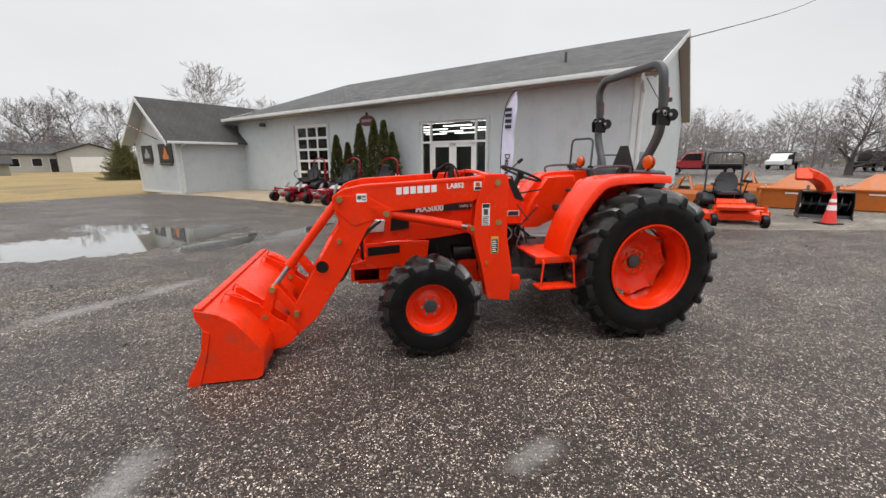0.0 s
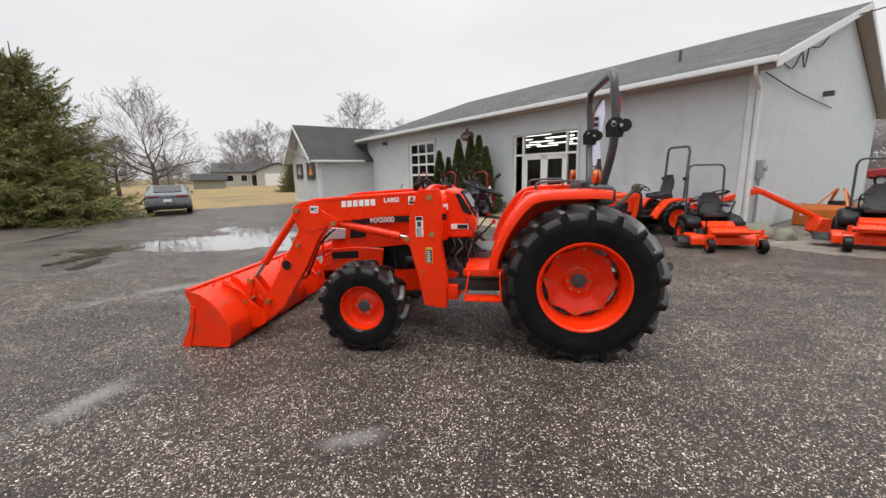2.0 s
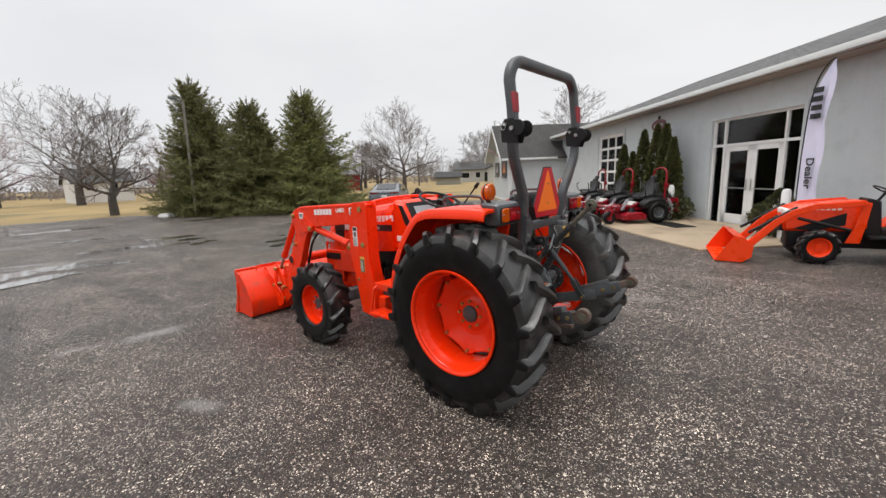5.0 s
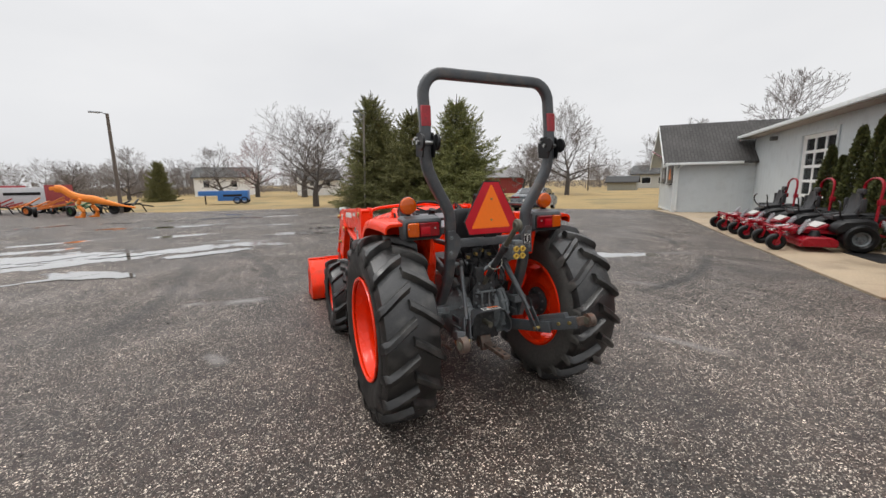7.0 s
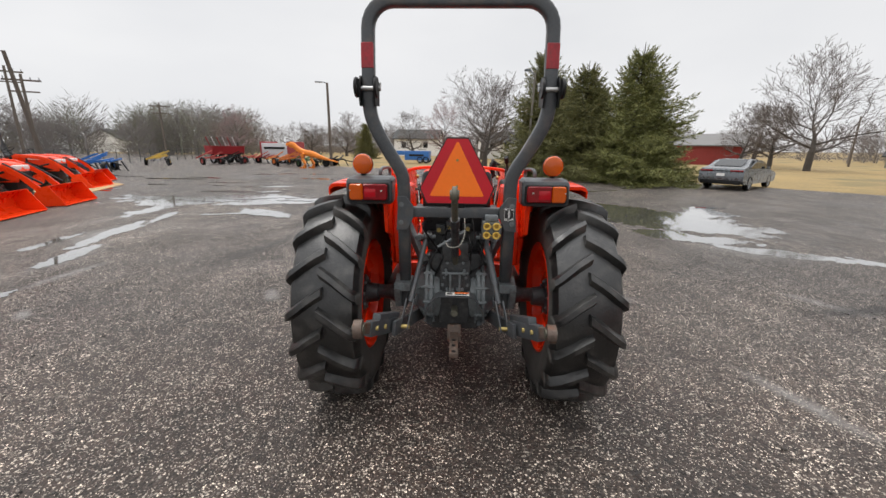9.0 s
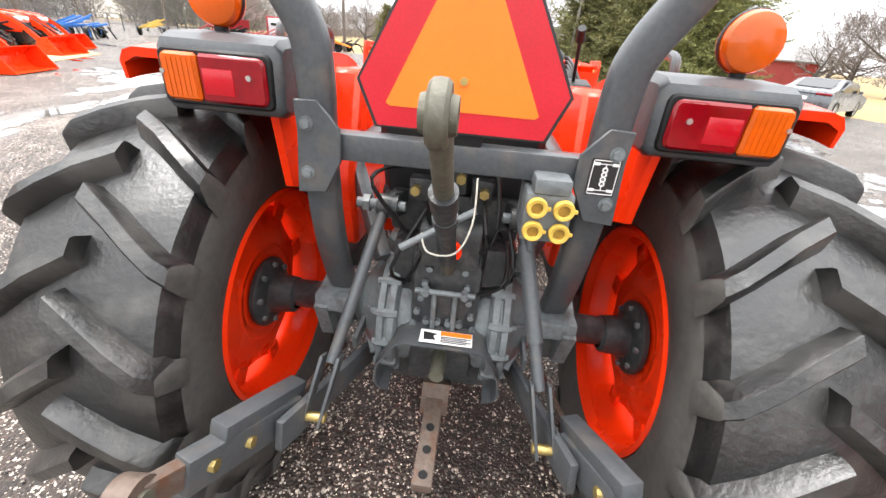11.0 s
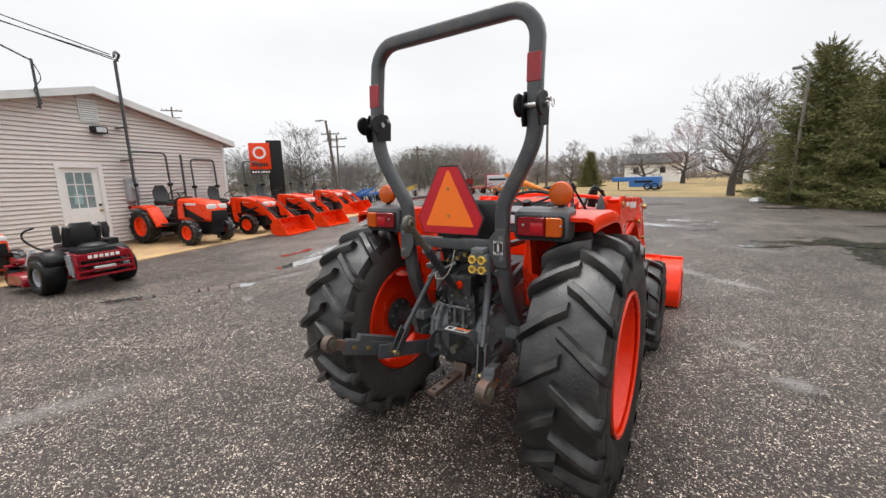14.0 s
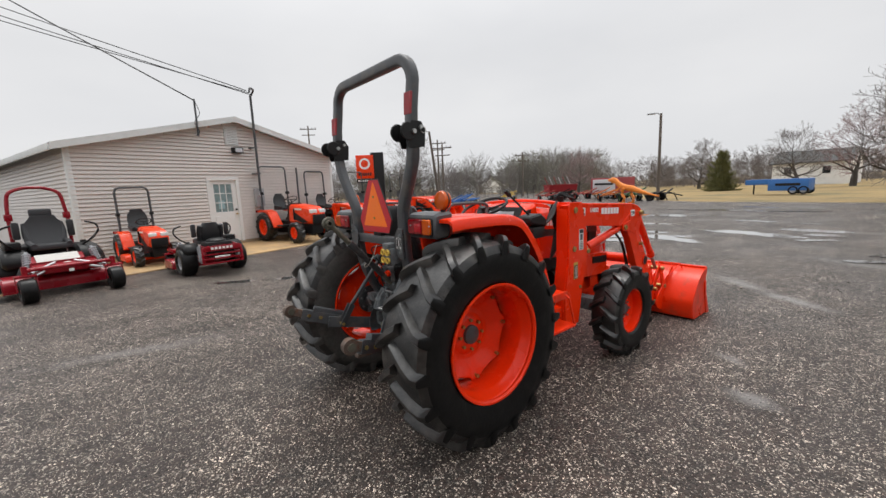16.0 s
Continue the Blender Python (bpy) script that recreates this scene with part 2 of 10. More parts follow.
def sweep(path, w, h, seg=8, round_=True, bm=None, up=(0, 0, 1), closed=False):
    """A tube (round or squarish) along a path of points."""
    own = bmesh.new()
    pts = [Vector(p) for p in path]
    rings = []
    n = len(pts)
    for i, p in enumerate(pts):
        if closed:
            t = (pts[(i + 1) % n] - pts[i - 1]).normalized()
        else:
            t = (pts[min(i + 1, n - 1)] - pts[max(i - 1, 0)]).normalized()
        x = Vector(up).cross(t)
        x = x.normalized() if x.length > 1e-4 else Vector((1, 0, 0))
        y = t.cross(x)
        ring = []
        for k in range(seg):
            a = 2 * math.pi * (k + 0.5) / seg
            c, s = math.cos(a), math.sin(a)
            if not round_:
                e = 0.45
                c, s = math.copysign(abs(c) ** e, c), math.copysign(abs(s) ** e, s)
            ring.append(own.verts.new(p + x * (c * w / 2) + y * (s * h / 2)))
        rings.append(ring)
    for i in range(n if closed else n - 1):
        a, b = rings[i], rings[(i + 1) % n]
        for k in range(seg):
            own.faces.new((a[k], a[(k + 1) % seg], b[(k + 1) % seg], b[k]))
    if not closed:
        own.faces.new(rings[0])
        own.faces.new(rings[-1][::-1])
    return join(own, bm)


def lathe(profile, centre, axis="y", seg=32, bm=None, wave=None):
    """A profile of (r, d) turned round an axis through centre."""
    own = bmesh.new()
    cx, cy, cz = centre
    rings = []
    for r, d in profile:
        ring = []
        for k in range(seg):
            a = 2 * math.pi * k / seg
            rr = r * (wave(a, r) if wave else 1)
            u, v = rr * math.cos(a), rr * math.sin(a)
            ring.append(own.verts.new({"y": (cx + u, cy + d, cz + v), "x": (cx + d, cy + u, cz + v), "z": (cx + u, cy + v, cz + d)}[axis]))
        rings.append(ring)
    for a, b in zip(rings, rings[1:]):
        for k in range(seg):
            own.faces.new((a[k], a[(k + 1) % seg], b[(k + 1) % seg], b[k]))
    for ring, r in ((rings[0], profile[0][0]), (rings[-1], profile[-1][0])):
        if r < 0.02:
            own.faces.new(ring)
    return join(own, bm)


def curve_points(points, n=6):
    """A smooth line through the points."""
    pts = [Vector(p) for p in points]
    out = []
    for i in range(len(pts) - 1):
        p0, p1, p2, p3 = pts[max(i - 1, 0)], pts[i], pts[i + 1], pts[min(i + 2, len(pts) - 1)]
        for k in range(n):
            t = k / n
            out.append(0.5 * ((2 * p1) + (p2 - p0) * t + (2 * p0 - 5 * p1 + 4 * p2 - p3) * t * t + (3 * p1 - p0 - 3 * p2 + p3) * t ** 3))
    return out + [pts[-1]]


def words(text, size, m, mat_, parent=None, name="lettering", depth=0.001, bold=0.0):
    cu = bpy.data.curves.new(name, "FONT")
    cu.body, cu.size, cu.extrude, cu.align_x, cu.align_y, cu.offset = text, size, depth, "CENTER", "CENTER", bold
    tmp = new("tmp", cu)
    me = bpy.data.meshes.new_from_object(tmp)
    bpy.data.objects.remove(tmp)
    me.materials.append(mat_)
    ob = new(name, me)
    if parent is not None:
        ob.parent = parent
    ob.matrix_basis = m
    return ob




def facing(x, y, z, turn, tilt=0.0):
    """The pose of a flat mark whose face looks along -y turned by turn degrees."""
    return pose(x, y, z, 90 - tilt, 0, turn)


# ---- wheels ----
def tyre_mesh(c, R, rim, half, side, lug_h, seg=48):
    """The carcass of a farm tyre; c is its middle, its axle runs along y."""
    k = half
    body = R - lug_h
    prof = [(rim, -0.72 * k), (rim + 0.03 * R, -0.86 * k), (rim + (body - rim) * 0.45, -1.0 * k), (rim + (body - rim) * 0.75, -0.98 * k),
            (body * 0.965, -0.86 * k), (body * 0.99, -0.5 * k), (body, 0), (body * 0.99, 0.5 * k), (body * 0.965, 0.86 * k),
            (rim + (body - rim) * 0.75, 0.98 * k), (rim + (body - rim) * 0.45, 1.0 * k), (rim + 0.03 * R, 0.86 * k), (rim, 0.72 * k)]
    bm = lathe(prof, c, "y", seg)
    for f in bm.faces:
        m = f.calc_center_median()
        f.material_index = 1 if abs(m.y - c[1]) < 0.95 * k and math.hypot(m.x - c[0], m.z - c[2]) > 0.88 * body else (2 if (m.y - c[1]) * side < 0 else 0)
    return bm


def tyre_lug(R, rim, half, body, s, lug_w):
    """One bar of the tread about the axle y, leaning back from the middle against the turning sense."""
    bm, rings, hw = bmesh.new(), [], lug_w / R / 2
    stations = [(-0.06, 0, R, body - 0.01), (0.3, -0.07, R, body * 0.985), (0.6, -0.14, R * 0.993, body * 0.975), (0.86, -0.2, R * 0.978, body * 0.95),
                (0.985, -0.225, R * 0.945, body * 0.915), (1.03, -0.235, rim + (R - rim) * 0.66, rim + (R - rim) * 0.6)]
    for w, da, rt, rb in stations:
        rings.append([bm.verts.new((r * math.cos(da + e * hw), s * w * half, r * math.sin(da + e * hw)))
                      for r, e in ((rb, -1.7), (rt * 0.988, -1.0), (rt, -0.72), (rt, 0.62), (rt * 0.988, 0.88), (rb, 1.5))])
    for a, b in zip(rings, rings[1:]):
        for q in range(5):
            bm.faces.new((a[q], a[q + 1], b[q + 1], b[q])).material_index = 1 if b is not rings[-1] else 0
    bm.faces.new(rings[0]).material_index = 1
    bm.faces.new(rings[-1])
    return bm


def lugged_tyre(wheel, c, R, rim, half, lugs, side, lug_h, seg, lug_w, label="worn black ribbed rubber tyre"):
    """A tyre whose bars are parts of their own."""
    part("tyre", tyre_mesh(c, R, rim, half, side, lug_h, seg), [RUBBER, RUBBER_WORN, RUBBER_INNER_BRIGHT], wheel, label)
    for s in (-1, 1):
        me = shape("tyre_lug", tyre_lug(R, rim, half, R - lug_h, s, lug_w), [RUBBER if s == side else RUBBER_INNER_BRIGHT, RUBBER_WORN])
        for i in range(lugs):
            ob = new("tyre_lug", me)
            ob.parent = wheel
            ob.matrix_basis = Matrix.Translation(c) @ Matrix.Rotation(-2 * math.pi * (i + (0.5 if s > 0 else 0)) / lugs, 4, "Y")


def simple_tyre(c, R, rim, half, seg=28):
    k = half
    prof = [(rim, -0.7 * k), (rim + (R - rim) * 0.3, -0.98 * k), (rim + (R - rim) * 0.7, -k), (R * 0.97, -0.8 * k), (R, -0.4 * k), (R, 0.4 * k),
            (R * 0.97, 0.8 * k), (rim + (R - rim) * 0.7, k), (rim + (R - rim) * 0.3, 0.98 * k), (rim, 0.7 * k)]
    return lathe(prof, c, "y", seg)


# ---- the loader tractor ----
def both(fn):
    """Calls fn for the left (-1) and the right (+1) side of the machine."""
    for s in (-1, 1):
        fn(s)


def loader_tractor():
    T = thing("loader_tractor", (0, 0, 0), "used orange farm tractor with front loader and roll bar", "tractor")

    # rear and front wheels
    def rear(s):
        c = (0, s * 0.735, 0.650)
        fl, o = 0.362, s
        prof = [(fl - 0.006, o * 0.176), (fl + 0.004, o * 0.186), (fl + 0.016, o * 0.187), (fl + 0.019, o * 0.178), (fl + 0.012, o * 0.166), (fl - 0.004, o * 0.160), (fl - 0.012, o * 0.146), (fl - 0.016, o * 0.118), (fl - 0.030, o * 0.100), (fl - 0.036, o * 0.078), (fl - 0.036, o * 0.04),
                (fl - 0.036, o * -0.05), (fl - 0.030, o * -0.08), (fl - 0.016, o * -0.105), (fl - 0.012, o * -0.135), (fl + 0.010, o * -0.150), (fl + 0.016, o * -0.165), (fl + 0.004, o * -0.172), (fl - 0.004, o * -0.165), (fl - 0.012, o * -0.148), (fl - 0.022, o * -0.14)]
        wheel = part("rear_wheel", lathe(prof, c, "y", 64), ORANGE, T)
        lobes = lambda a, r: 1 + (0.055 * math.cos(8 * a + 0.6) + 0.012 * math.cos(16 * a + 1.2) if r > 0.23 else 0.0)
        disc = [(r, o * (y - 0.075)) for r, y in ((0.005, 0.012), (0.10, 0.012), (0.122, 0.008), (0.138, -0.008), (0.165, -0.016), (0.20, -0.004), (0.24, 0.018), (0.288, 0.038), (0.297, 0.034), (0.290, 0.022), (0.20, -0.016), (0.10, -0.004), (0.005, -0.004))]
        part("wheel_disc", lathe(disc, c, "y", 96, wave=lobes), ORANGE, wheel)
        lugged_tyre(wheel, c, 0.680, 0.366, 0.198, 18, s, 0.042, 72, 0.052)
        part("hub_cap", lathe([(0.005, -o * 0.039), (0.05, -o * 0.039), (0.062, -o * 0.045), (0.066, -o * 0.067)], c, "y", 28), GREY_PAINT, wheel, "dark grey hub cap")
        nuts, lugs = bmesh.new(), bmesh.new()
        for i in range(8):
            a = 2 * math.pi * i / 8
            p = (c[0] + 0.098 * math.cos(a), c[2] + 0.098 * math.sin(a))
            rod((p[0], c[1] - o * 0.067, p[1]), (p[0], c[1] - o * 0.045, p[1]), 0.0115, seg=6, bm=nuts)
        for i in range(8):
            a = (2 * math.pi * i - 0.6) / 8
            p = (c[0] + 0.290 * math.cos(a), c[2] + 0.290 * math.sin(a))
            rod((p[0], c[1] - o * 0.06, p[1]), (p[0], c[1] - o * 0.022, p[1]), 0.0135, seg=6, bm=lugs)
            q0, q1 = (c[0] + 0.27 * math.cos(a), c[2] + 0.27 * math.sin(a)), (c[0] + 0.329 * math.cos(a), c[2] + 0.329 * math.sin(a))
            part("rim_bracket", bar((q0[0], c[1] - o * 0.064, q0[1]), (q1[0], c[1] - o * 0.064, q1[1]), 0.06, 0.014, 0.003, up=(0, 1, 0)), ORANGE, wheel)
        each("wheel_nut", nuts, BRASS, wheel)
        each("rim_lug", lugs, BRASS, wheel)
        part("axle_flange", lathe([(0.05, -o * 0.21), (0.062, -o * 0.20), (0.070, -o * 0.125), (0.118, -o * 0.112), (0.124, -o * 0.106), (0.124, -o * 0.092), (0.09, -o * 0.0815)], c, "y", 36), GREASY, wheel, "black greasy axle flange")
        fb = bmesh.new()
        for i in range(8):
            a = 2 * math.pi * (i + 0.3) / 8
            rod((c[0] + 0.102 * math.cos(a), c[1] - o * 0.126, c[2] + 0.102 * math.sin(a)), (c[0] + 0.102 * math.cos(a), c[1] - o * 0.108, c[2] + 0.102 * math.sin(a)), 0.010, seg=6, bm=fb)
        each("flange_bolt", fb, GREY_CAST, wheel)

    both(rear)

    def front(s):
        c, o = (-1.92, s * 0.775, 0.405), s
        fl = 0.215
        prof = [(fl, o * 0.10), (fl + 0.01, o * 0.106), (fl + 0.01, o * 0.09), (fl - 0.02, o * 0.085), (fl - 0.03, o * 0.04), (fl - 0.03, o * -0.04), (fl - 0.018, o * -0.085), (fl + 0.01, o * -0.09), (fl + 0.01, o * -0.106)]
        wheel = part("front_wheel", lathe(prof, c, "y", 44), ORANGE, T)
        disc = [(0.005, o * 0.02), (0.085, o * 0.02), (0.10, o * 0.012), (0.13, o * -0.005), (0.16, o * -0.002), (0.19, o * 0.015), (0.19, o * 0.005), (0.1, o * -0.01), (0.005, 0)]
        part("wheel_disc", lathe(disc, c, "y", 44), ORANGE, wheel)
        lugged_tyre(wheel, c, 0.425, 0.208, 0.13, 14, s, 0.036, 56, 0.042)
        part("hub_cap", lathe([(0.005, o * 0.034), (0.044, o * 0.034), (0.054, o * 0.028), (0.056, o * 0.015)], c, "y", 24), GREY_PAINT, wheel, "dark grey hub cap")
        nuts = bmesh.new()
        for i in range(6):
            a = 2 * math.pi * i / 6
            p = (c[0] + 0.07 * math.cos(a), c[2] + 0.07 * math.sin(a))
            rod((p[0], c[1] + o * 0.015, p[1]), (p[0], c[1] + o * 0.036, p[1]), 0.011, seg=6, bm=nuts)
        each("wheel_nut", nuts, STEEL, wheel)

    both(front)

    # front axle, belly frame, engine, gearbox
    ax = bar((-1.92, -0.62, 0.40), (-1.92, 0.62, 0.40), 0.14, 0.13, 0.02)
    for s in (-1, 1):
        lathe([(0.005, -s * 0.16), (0.09, -s * 0.16), (0.11, -s * 0.1), (0.11, s * 0.0), (0.07, s * 0.03)], (-1.92, s * 0.74, 0.405), "y", 20, bm=ax)
        rod((-1.92, s * 0.6, 0.30), (-1.92, s * 0.6, 0.58), 0.055, bm=ax)
    lathe([(0.01, -0.14), (0.12, -0.1), (0.15, 0), (0.12, 0.1), (0.01, 0.14)], (-1.92, 0.05, 0.40), "x", 20, bm=ax)
    part("front_axle", ax, GREY_CAST, T)
    eng = box(-2.25, -1.3, -0.16, 0.16, 0.48, 0.95, 0.03)
    box(-1.85, -1.3, -0.24, 0.24, 0.62, 0.97, 0.02, bm=eng)
    for s in (-1, 1):
        lathe([(0.01, 0.0), (0.07, 0.0), (0.07, 0.17), (0.01, 0.17)], (-1.62, s * 0.27, 0.72), "x", 18, bm=eng)
        for k in range(4):
            rod((-1.8 + 0.12 * k, s * 0.2, 0.9), (-1.74 + 0.11 * k, s * 0.28, 0.66), 0.013, seg=8, bm=eng)
    rod((-1.35, -0.3, 0.75), (-1.35, -0.3, 0.55), 0.045, bm=eng)
    part("engine", eng, BLACK, T)
    rail = bmesh.new()
    for s in (-1, 1):
        box(-2.5, -1.15, s * 0.19, s * 0.25, 0.46, 0.62, 0.006, bm=rail)
        plate([(-1.9, 0.40), (-1.15, 0.44), (-1.1, 0.60), (-1.5, 0.66), (-1.75, 0.60)], "y", s * 0.25, s * 0.30, bm=rail)
    part("side_rail", rail, ORANGE, T)
    gear = box(-1.3, -0.25, -0.17, 0.17, 0.42, 0.86, 0.04)
    box(-0.9, -0.3, -0.24, 0.24, 0.46, 0.7, 0.03, bm=gear)
    part("gearbox", gear, GREY_CAST, T)
    nose = box(-2.54, -2.30, -0.30, 0.30, 0.50, 0.62, 0.01)
    for s in (-1, 1):
        plate([(-2.56, 0.50), (-2.16, 0.50), (-2.16, 0.62), (-2.42, 0.70), (-2.56, 0.66)], "y", s * 0.28, s * 0.30, 0.003, bm=nose)
    part("front_bumper", nose, ORANGE, T)

    # bonnet and grille
    sec = []
    for x, top, hw, low in ((-2.44, 1.02, 0.24, 0.64), (-2.42, 1.14, 0.285, 0.63), (-2.33, 1.235, 0.31, 0.64), (-2.15, 1.30, 0.325, 0.86), (-1.8, 1.352, 0.335, 0.88), (-1.5, 1.395, 0.34, 0.92), (-1.2, 1.425, 0.345, 0.95)):
        pts = [(-hw, low), (-hw * 1.02, (low + top) / 2), (-hw, top - 0.13), (-hw * 0.93, top - 0.06), (-hw * 0.78, top - 0.018), (-hw * 0.4, top), (0, top + 0.006)]
        sec.append([(x, y, z) for y, z in pts + [(-y, z) for y, z in reversed(pts[:-1])]])
    hood = bmesh.new()
    rings = [[hood.verts.new(p) for p in r] for r in sec]
    for a, b in zip(rings, rings[1:]):
        for k in range(len(a) - 1):
            hood.faces.new((a[k], a[k + 1], b[k + 1], b[k]))
    hood.faces.new(rings[0])
    hood.faces.new(rings[-1])
    bonnet = part("bonnet", hood, ORANGE, T, smooth=28)
    cheeks = bmesh.new()
    for s in (-1, 1):
        plate([(-2.42, 0.62), (-1.88, 0.64), (-1.85, 0.86), (-2.15, 0.87), (-2.42, 0.85)], "y", s * 0.325, s * 0.345, 0.004, bm=cheeks)
    each("lower_side_panel", cheeks, ORANGE, bonnet)
    vents, lamps, stripes = bmesh.new(), bmesh.new(), bmesh.new()
    for s in (-1, 1):
        plate([(-2.40, 0.745), (-2.12, 0.765), (-2.12, 0.835), (-2.40, 0.82)], "y", s * 0.345, s * 0.352, bm=vents)
        for k in range(3):
            z = 0.765 + 0.022 * k
            bar((-2.40, s * 0.354, z), (-2.13, s * 0.354, z + 0.012), 0.006, 0.006, 0, bm=vents)
        plate([(-2.425, 0.95), (-2.25, 0.955), (-2.24, 1.06), (-2.40, 1.07)], "y", s * 0.318, s * 0.337, 0.006, bm=lamps)
        plate([(-2.20, 0.96), (-2.03, 0.98), (-2.03, 1.13), (-2.18, 1.13)], "y", s * 0.333, s * 0.345, 0.004, bm=vents)
        plate([(-2.19, 1.104), (-1.20, 1.150), (-1.20, 1.212), (-2.17, 1.166)], "y", s * 0.343, s * 0.3525, bm=stripes)
    each("side_vent", vents, BLACK, bonnet)
    each("headlamp", lamps, HEADLAMP, bonnet)
    each("model_stripe", stripes, DECAL_BLACK, bonnet)
    grille = box(-2.462, -2.43, -0.2, 0.2, 0.66, 1.0, 0.01)
    for k in range(9):
        box(-2.47, -2.455, -0.19, 0.19, 0.69 + 0.034 * k, 0.70 + 0.034 * k, bm=grille)
    part("grille", grille, BLACK, bonnet)
    words("MX5000", 0.072, facing(-1.848, -0.3565, 1.150, 0, 0) @ pose(0, 0, 0, 0, 0, 2), DECAL_WHITE, bonnet, "model_number", bold=0.0035)
    words("MX5000", 0.072, facing(-1.848, 0.3565, 1.150, 180, 0) @ pose(0, 0, 0, 0, 0, -2), DECAL_WHITE, bonnet, "model_number", bold=0.0035)
    words("Utility Special", 0.035, facing(-1.48, -0.3535, 1.168, 0, 0) @ pose(0, 0, 0, 0, 0, 2), DECAL_WHITE, bonnet, "model_words")
    marks = bmesh.new()
    for s in (-1, 1):
        for k in range(6):
            x = -1.52 + 0.058 * k
            plate([(x, 1.225 + 0.004 * k), (x + 0.044, 1.228 + 0.004 * k), (x + 0.044, 1.285 + 0.004 * k), (x, 1.282 + 0.004 * k)], "y", s * 0.335, s * 0.346, bm=marks)
    each("brand_mark", marks, DECAL_WHITE, bonnet, "white brand mark in plain bars", smooth=0)

    # dash and controls
    dash = plate([(-1.22, 0.965), (-0.94, 0.965), (-0.925, 1.16), (-1.06, 1.405), (-1.22, 1.45)], "y", -0.315, 0.315, 0.022)
    dashboard = part("dashboard", dash, ORANGE, T)
    visor = plate([(-0.935, 1.17), (-0.918, 1.18), (-1.055, 1.425), (-1.075, 1.415)], "y", -0.27, 0.27, 0.004)
    part("dash_surround", visor, BLACK, dashboard)
    inst = plate([(-0.955, 1.24), (-0.938, 1.245), (-1.028, 1.385), (-1.045, 1.38)], "y", -0.2, 0.2, 0.003)
    part("instrument_panel", inst, SILVER, dashboard, "pale instrument cluster")
    side_glass = bmesh.new()
    for s in (-1, 1):
        plate([(-0.965, 1.19), (-0.955, 1.215), (-1.07, 1.40), (-1.12, 1.40), (-1.04, 1.22)], "y", s * 0.314, s * 0.32, bm=side_glass)
    each("dash_side_trim", side_glass, BLACK, dashboard)
    stick = bmesh.new()
    box(-1.16, -0.99, -0.322, -0.314, 1.055, 1.105, bm=stick)
    each("warning_label", stick, DECAL_WHITE, dashboard, "white and black warning sticker")
    stick = bmesh.new()
    box(-1.10, -1.0, -0.324, -0.32, 1.06, 1.10, bm=stick)
    each("label_print", stick, DECAL_BLACK, dashboard)
    shaft = rod((-0.97, 0, 1.20), (-0.87, 0, 1.42), 0.025)
    part("steering_column", shaft, BLACK, T)
    n = Vector((0.36, 0, 0.93)).normalized()
    ring = []
    e1, e2 = Vector((0, 1, 0)), n.cross(Vector((0, 1, 0)))
    cw = Vector((-0.86, 0, 1.43))
    for k in range(32):
        a = 2 * math.pi * k / 32
        ring.append(cw + e1 * 0.205 * math.cos(a) + e2 * 0.205 * math.sin(a))
    wheel = sweep(ring, 0.026, 0.026, 8, closed=True, up=n)
    for a in (0.5, 2.6, 4.7):
        p = cw + e1 * 0.2 * math.cos(a) + e2 * 0.2 * math.sin(a)
        rod(cw - n * 0.03, p, 0.009, seg=8, bm=wheel)
    rod(cw - n * 0.05, cw + n * 0.01, 0.035, bm=wheel)
    part("steering_wheel", wheel, BLACK, T)
    lev = bmesh.new()
    for x, y, dx in ((-0.98, -0.26, 0.12), (-0.95, -0.33, 0.06), (-0.92, 0.28, 0.1), (-0.98, -0.2, 0.2)):
        rod((x, y, 0.95), (x + dx * 0.4, y * 1.12, 0.80), 0.008, seg=8, bm=lev)
    rod((-0.98, -0.2, 1.25), (-0.80, -0.36, 1.30), 0.007, seg=8, bm=lev)
    rod((-1.02, -0.30, 1.18), (-0.93, -0.40, 1.02), 0.006, seg=8, bm=lev)
    each("control_lever", lev, BLACK, T)
    for (x0, y0, z0), (x1, y1, z1) in (((-0.98, -0.15, 0.86), (-0.75, -0.17, 1.11)), ((-1.0, 0.18, 0.9), (-0.82, 0.22, 1.14))):
        lv_ = part("gear_lever", rod((x0, y0, z0), (x1, y1, z1), 0.008, seg=8), BLACK, T)
        part("lever_knob", lathe([(0.003, 0.022), (0.016, 0.018), (0.02, 0.0), (0.014, -0.02), (0.004, -0.024)], (x1, y1, z1), "z", 14), RED_TAPE, lv_, "red plastic knob")
    ped = bmesh.new()
    for y in (-0.3, 0.22, 0.3):
        rod((-1.02, y, 0.98), (-0.86, y, 0.84), 0.012, seg=8, bm=ped)
        box(-0.90, -0.82, y - 0.04, y + 0.04, 0.83, 0.85, 0.004, bm=ped)
    each("pedal", ped, BLACK, T)
    part("firewall", box(-1.24, -0.94, -0.27, 0.27, 0.76, 0.97, 0.01), BLACK, T)
    rng = random.Random(8)
    for k in range(6):
        x = -1.2 + 0.05 * k
        pts = [(x, -0.28, 0.96), (x + rng.uniform(-0.04, 0.05), -0.31, 0.88), (x + rng.uniform(-0.05, 0.06), -0.30, 0.78), (x + rng.uniform(-0.06, 0.08), -0.28, 0.66)]
        part("hose", sweep(curve_points(pts, 4), 0.016, 0.016, 6), (BLACK, GREASY, GREY_CAST)[k % 3], T)

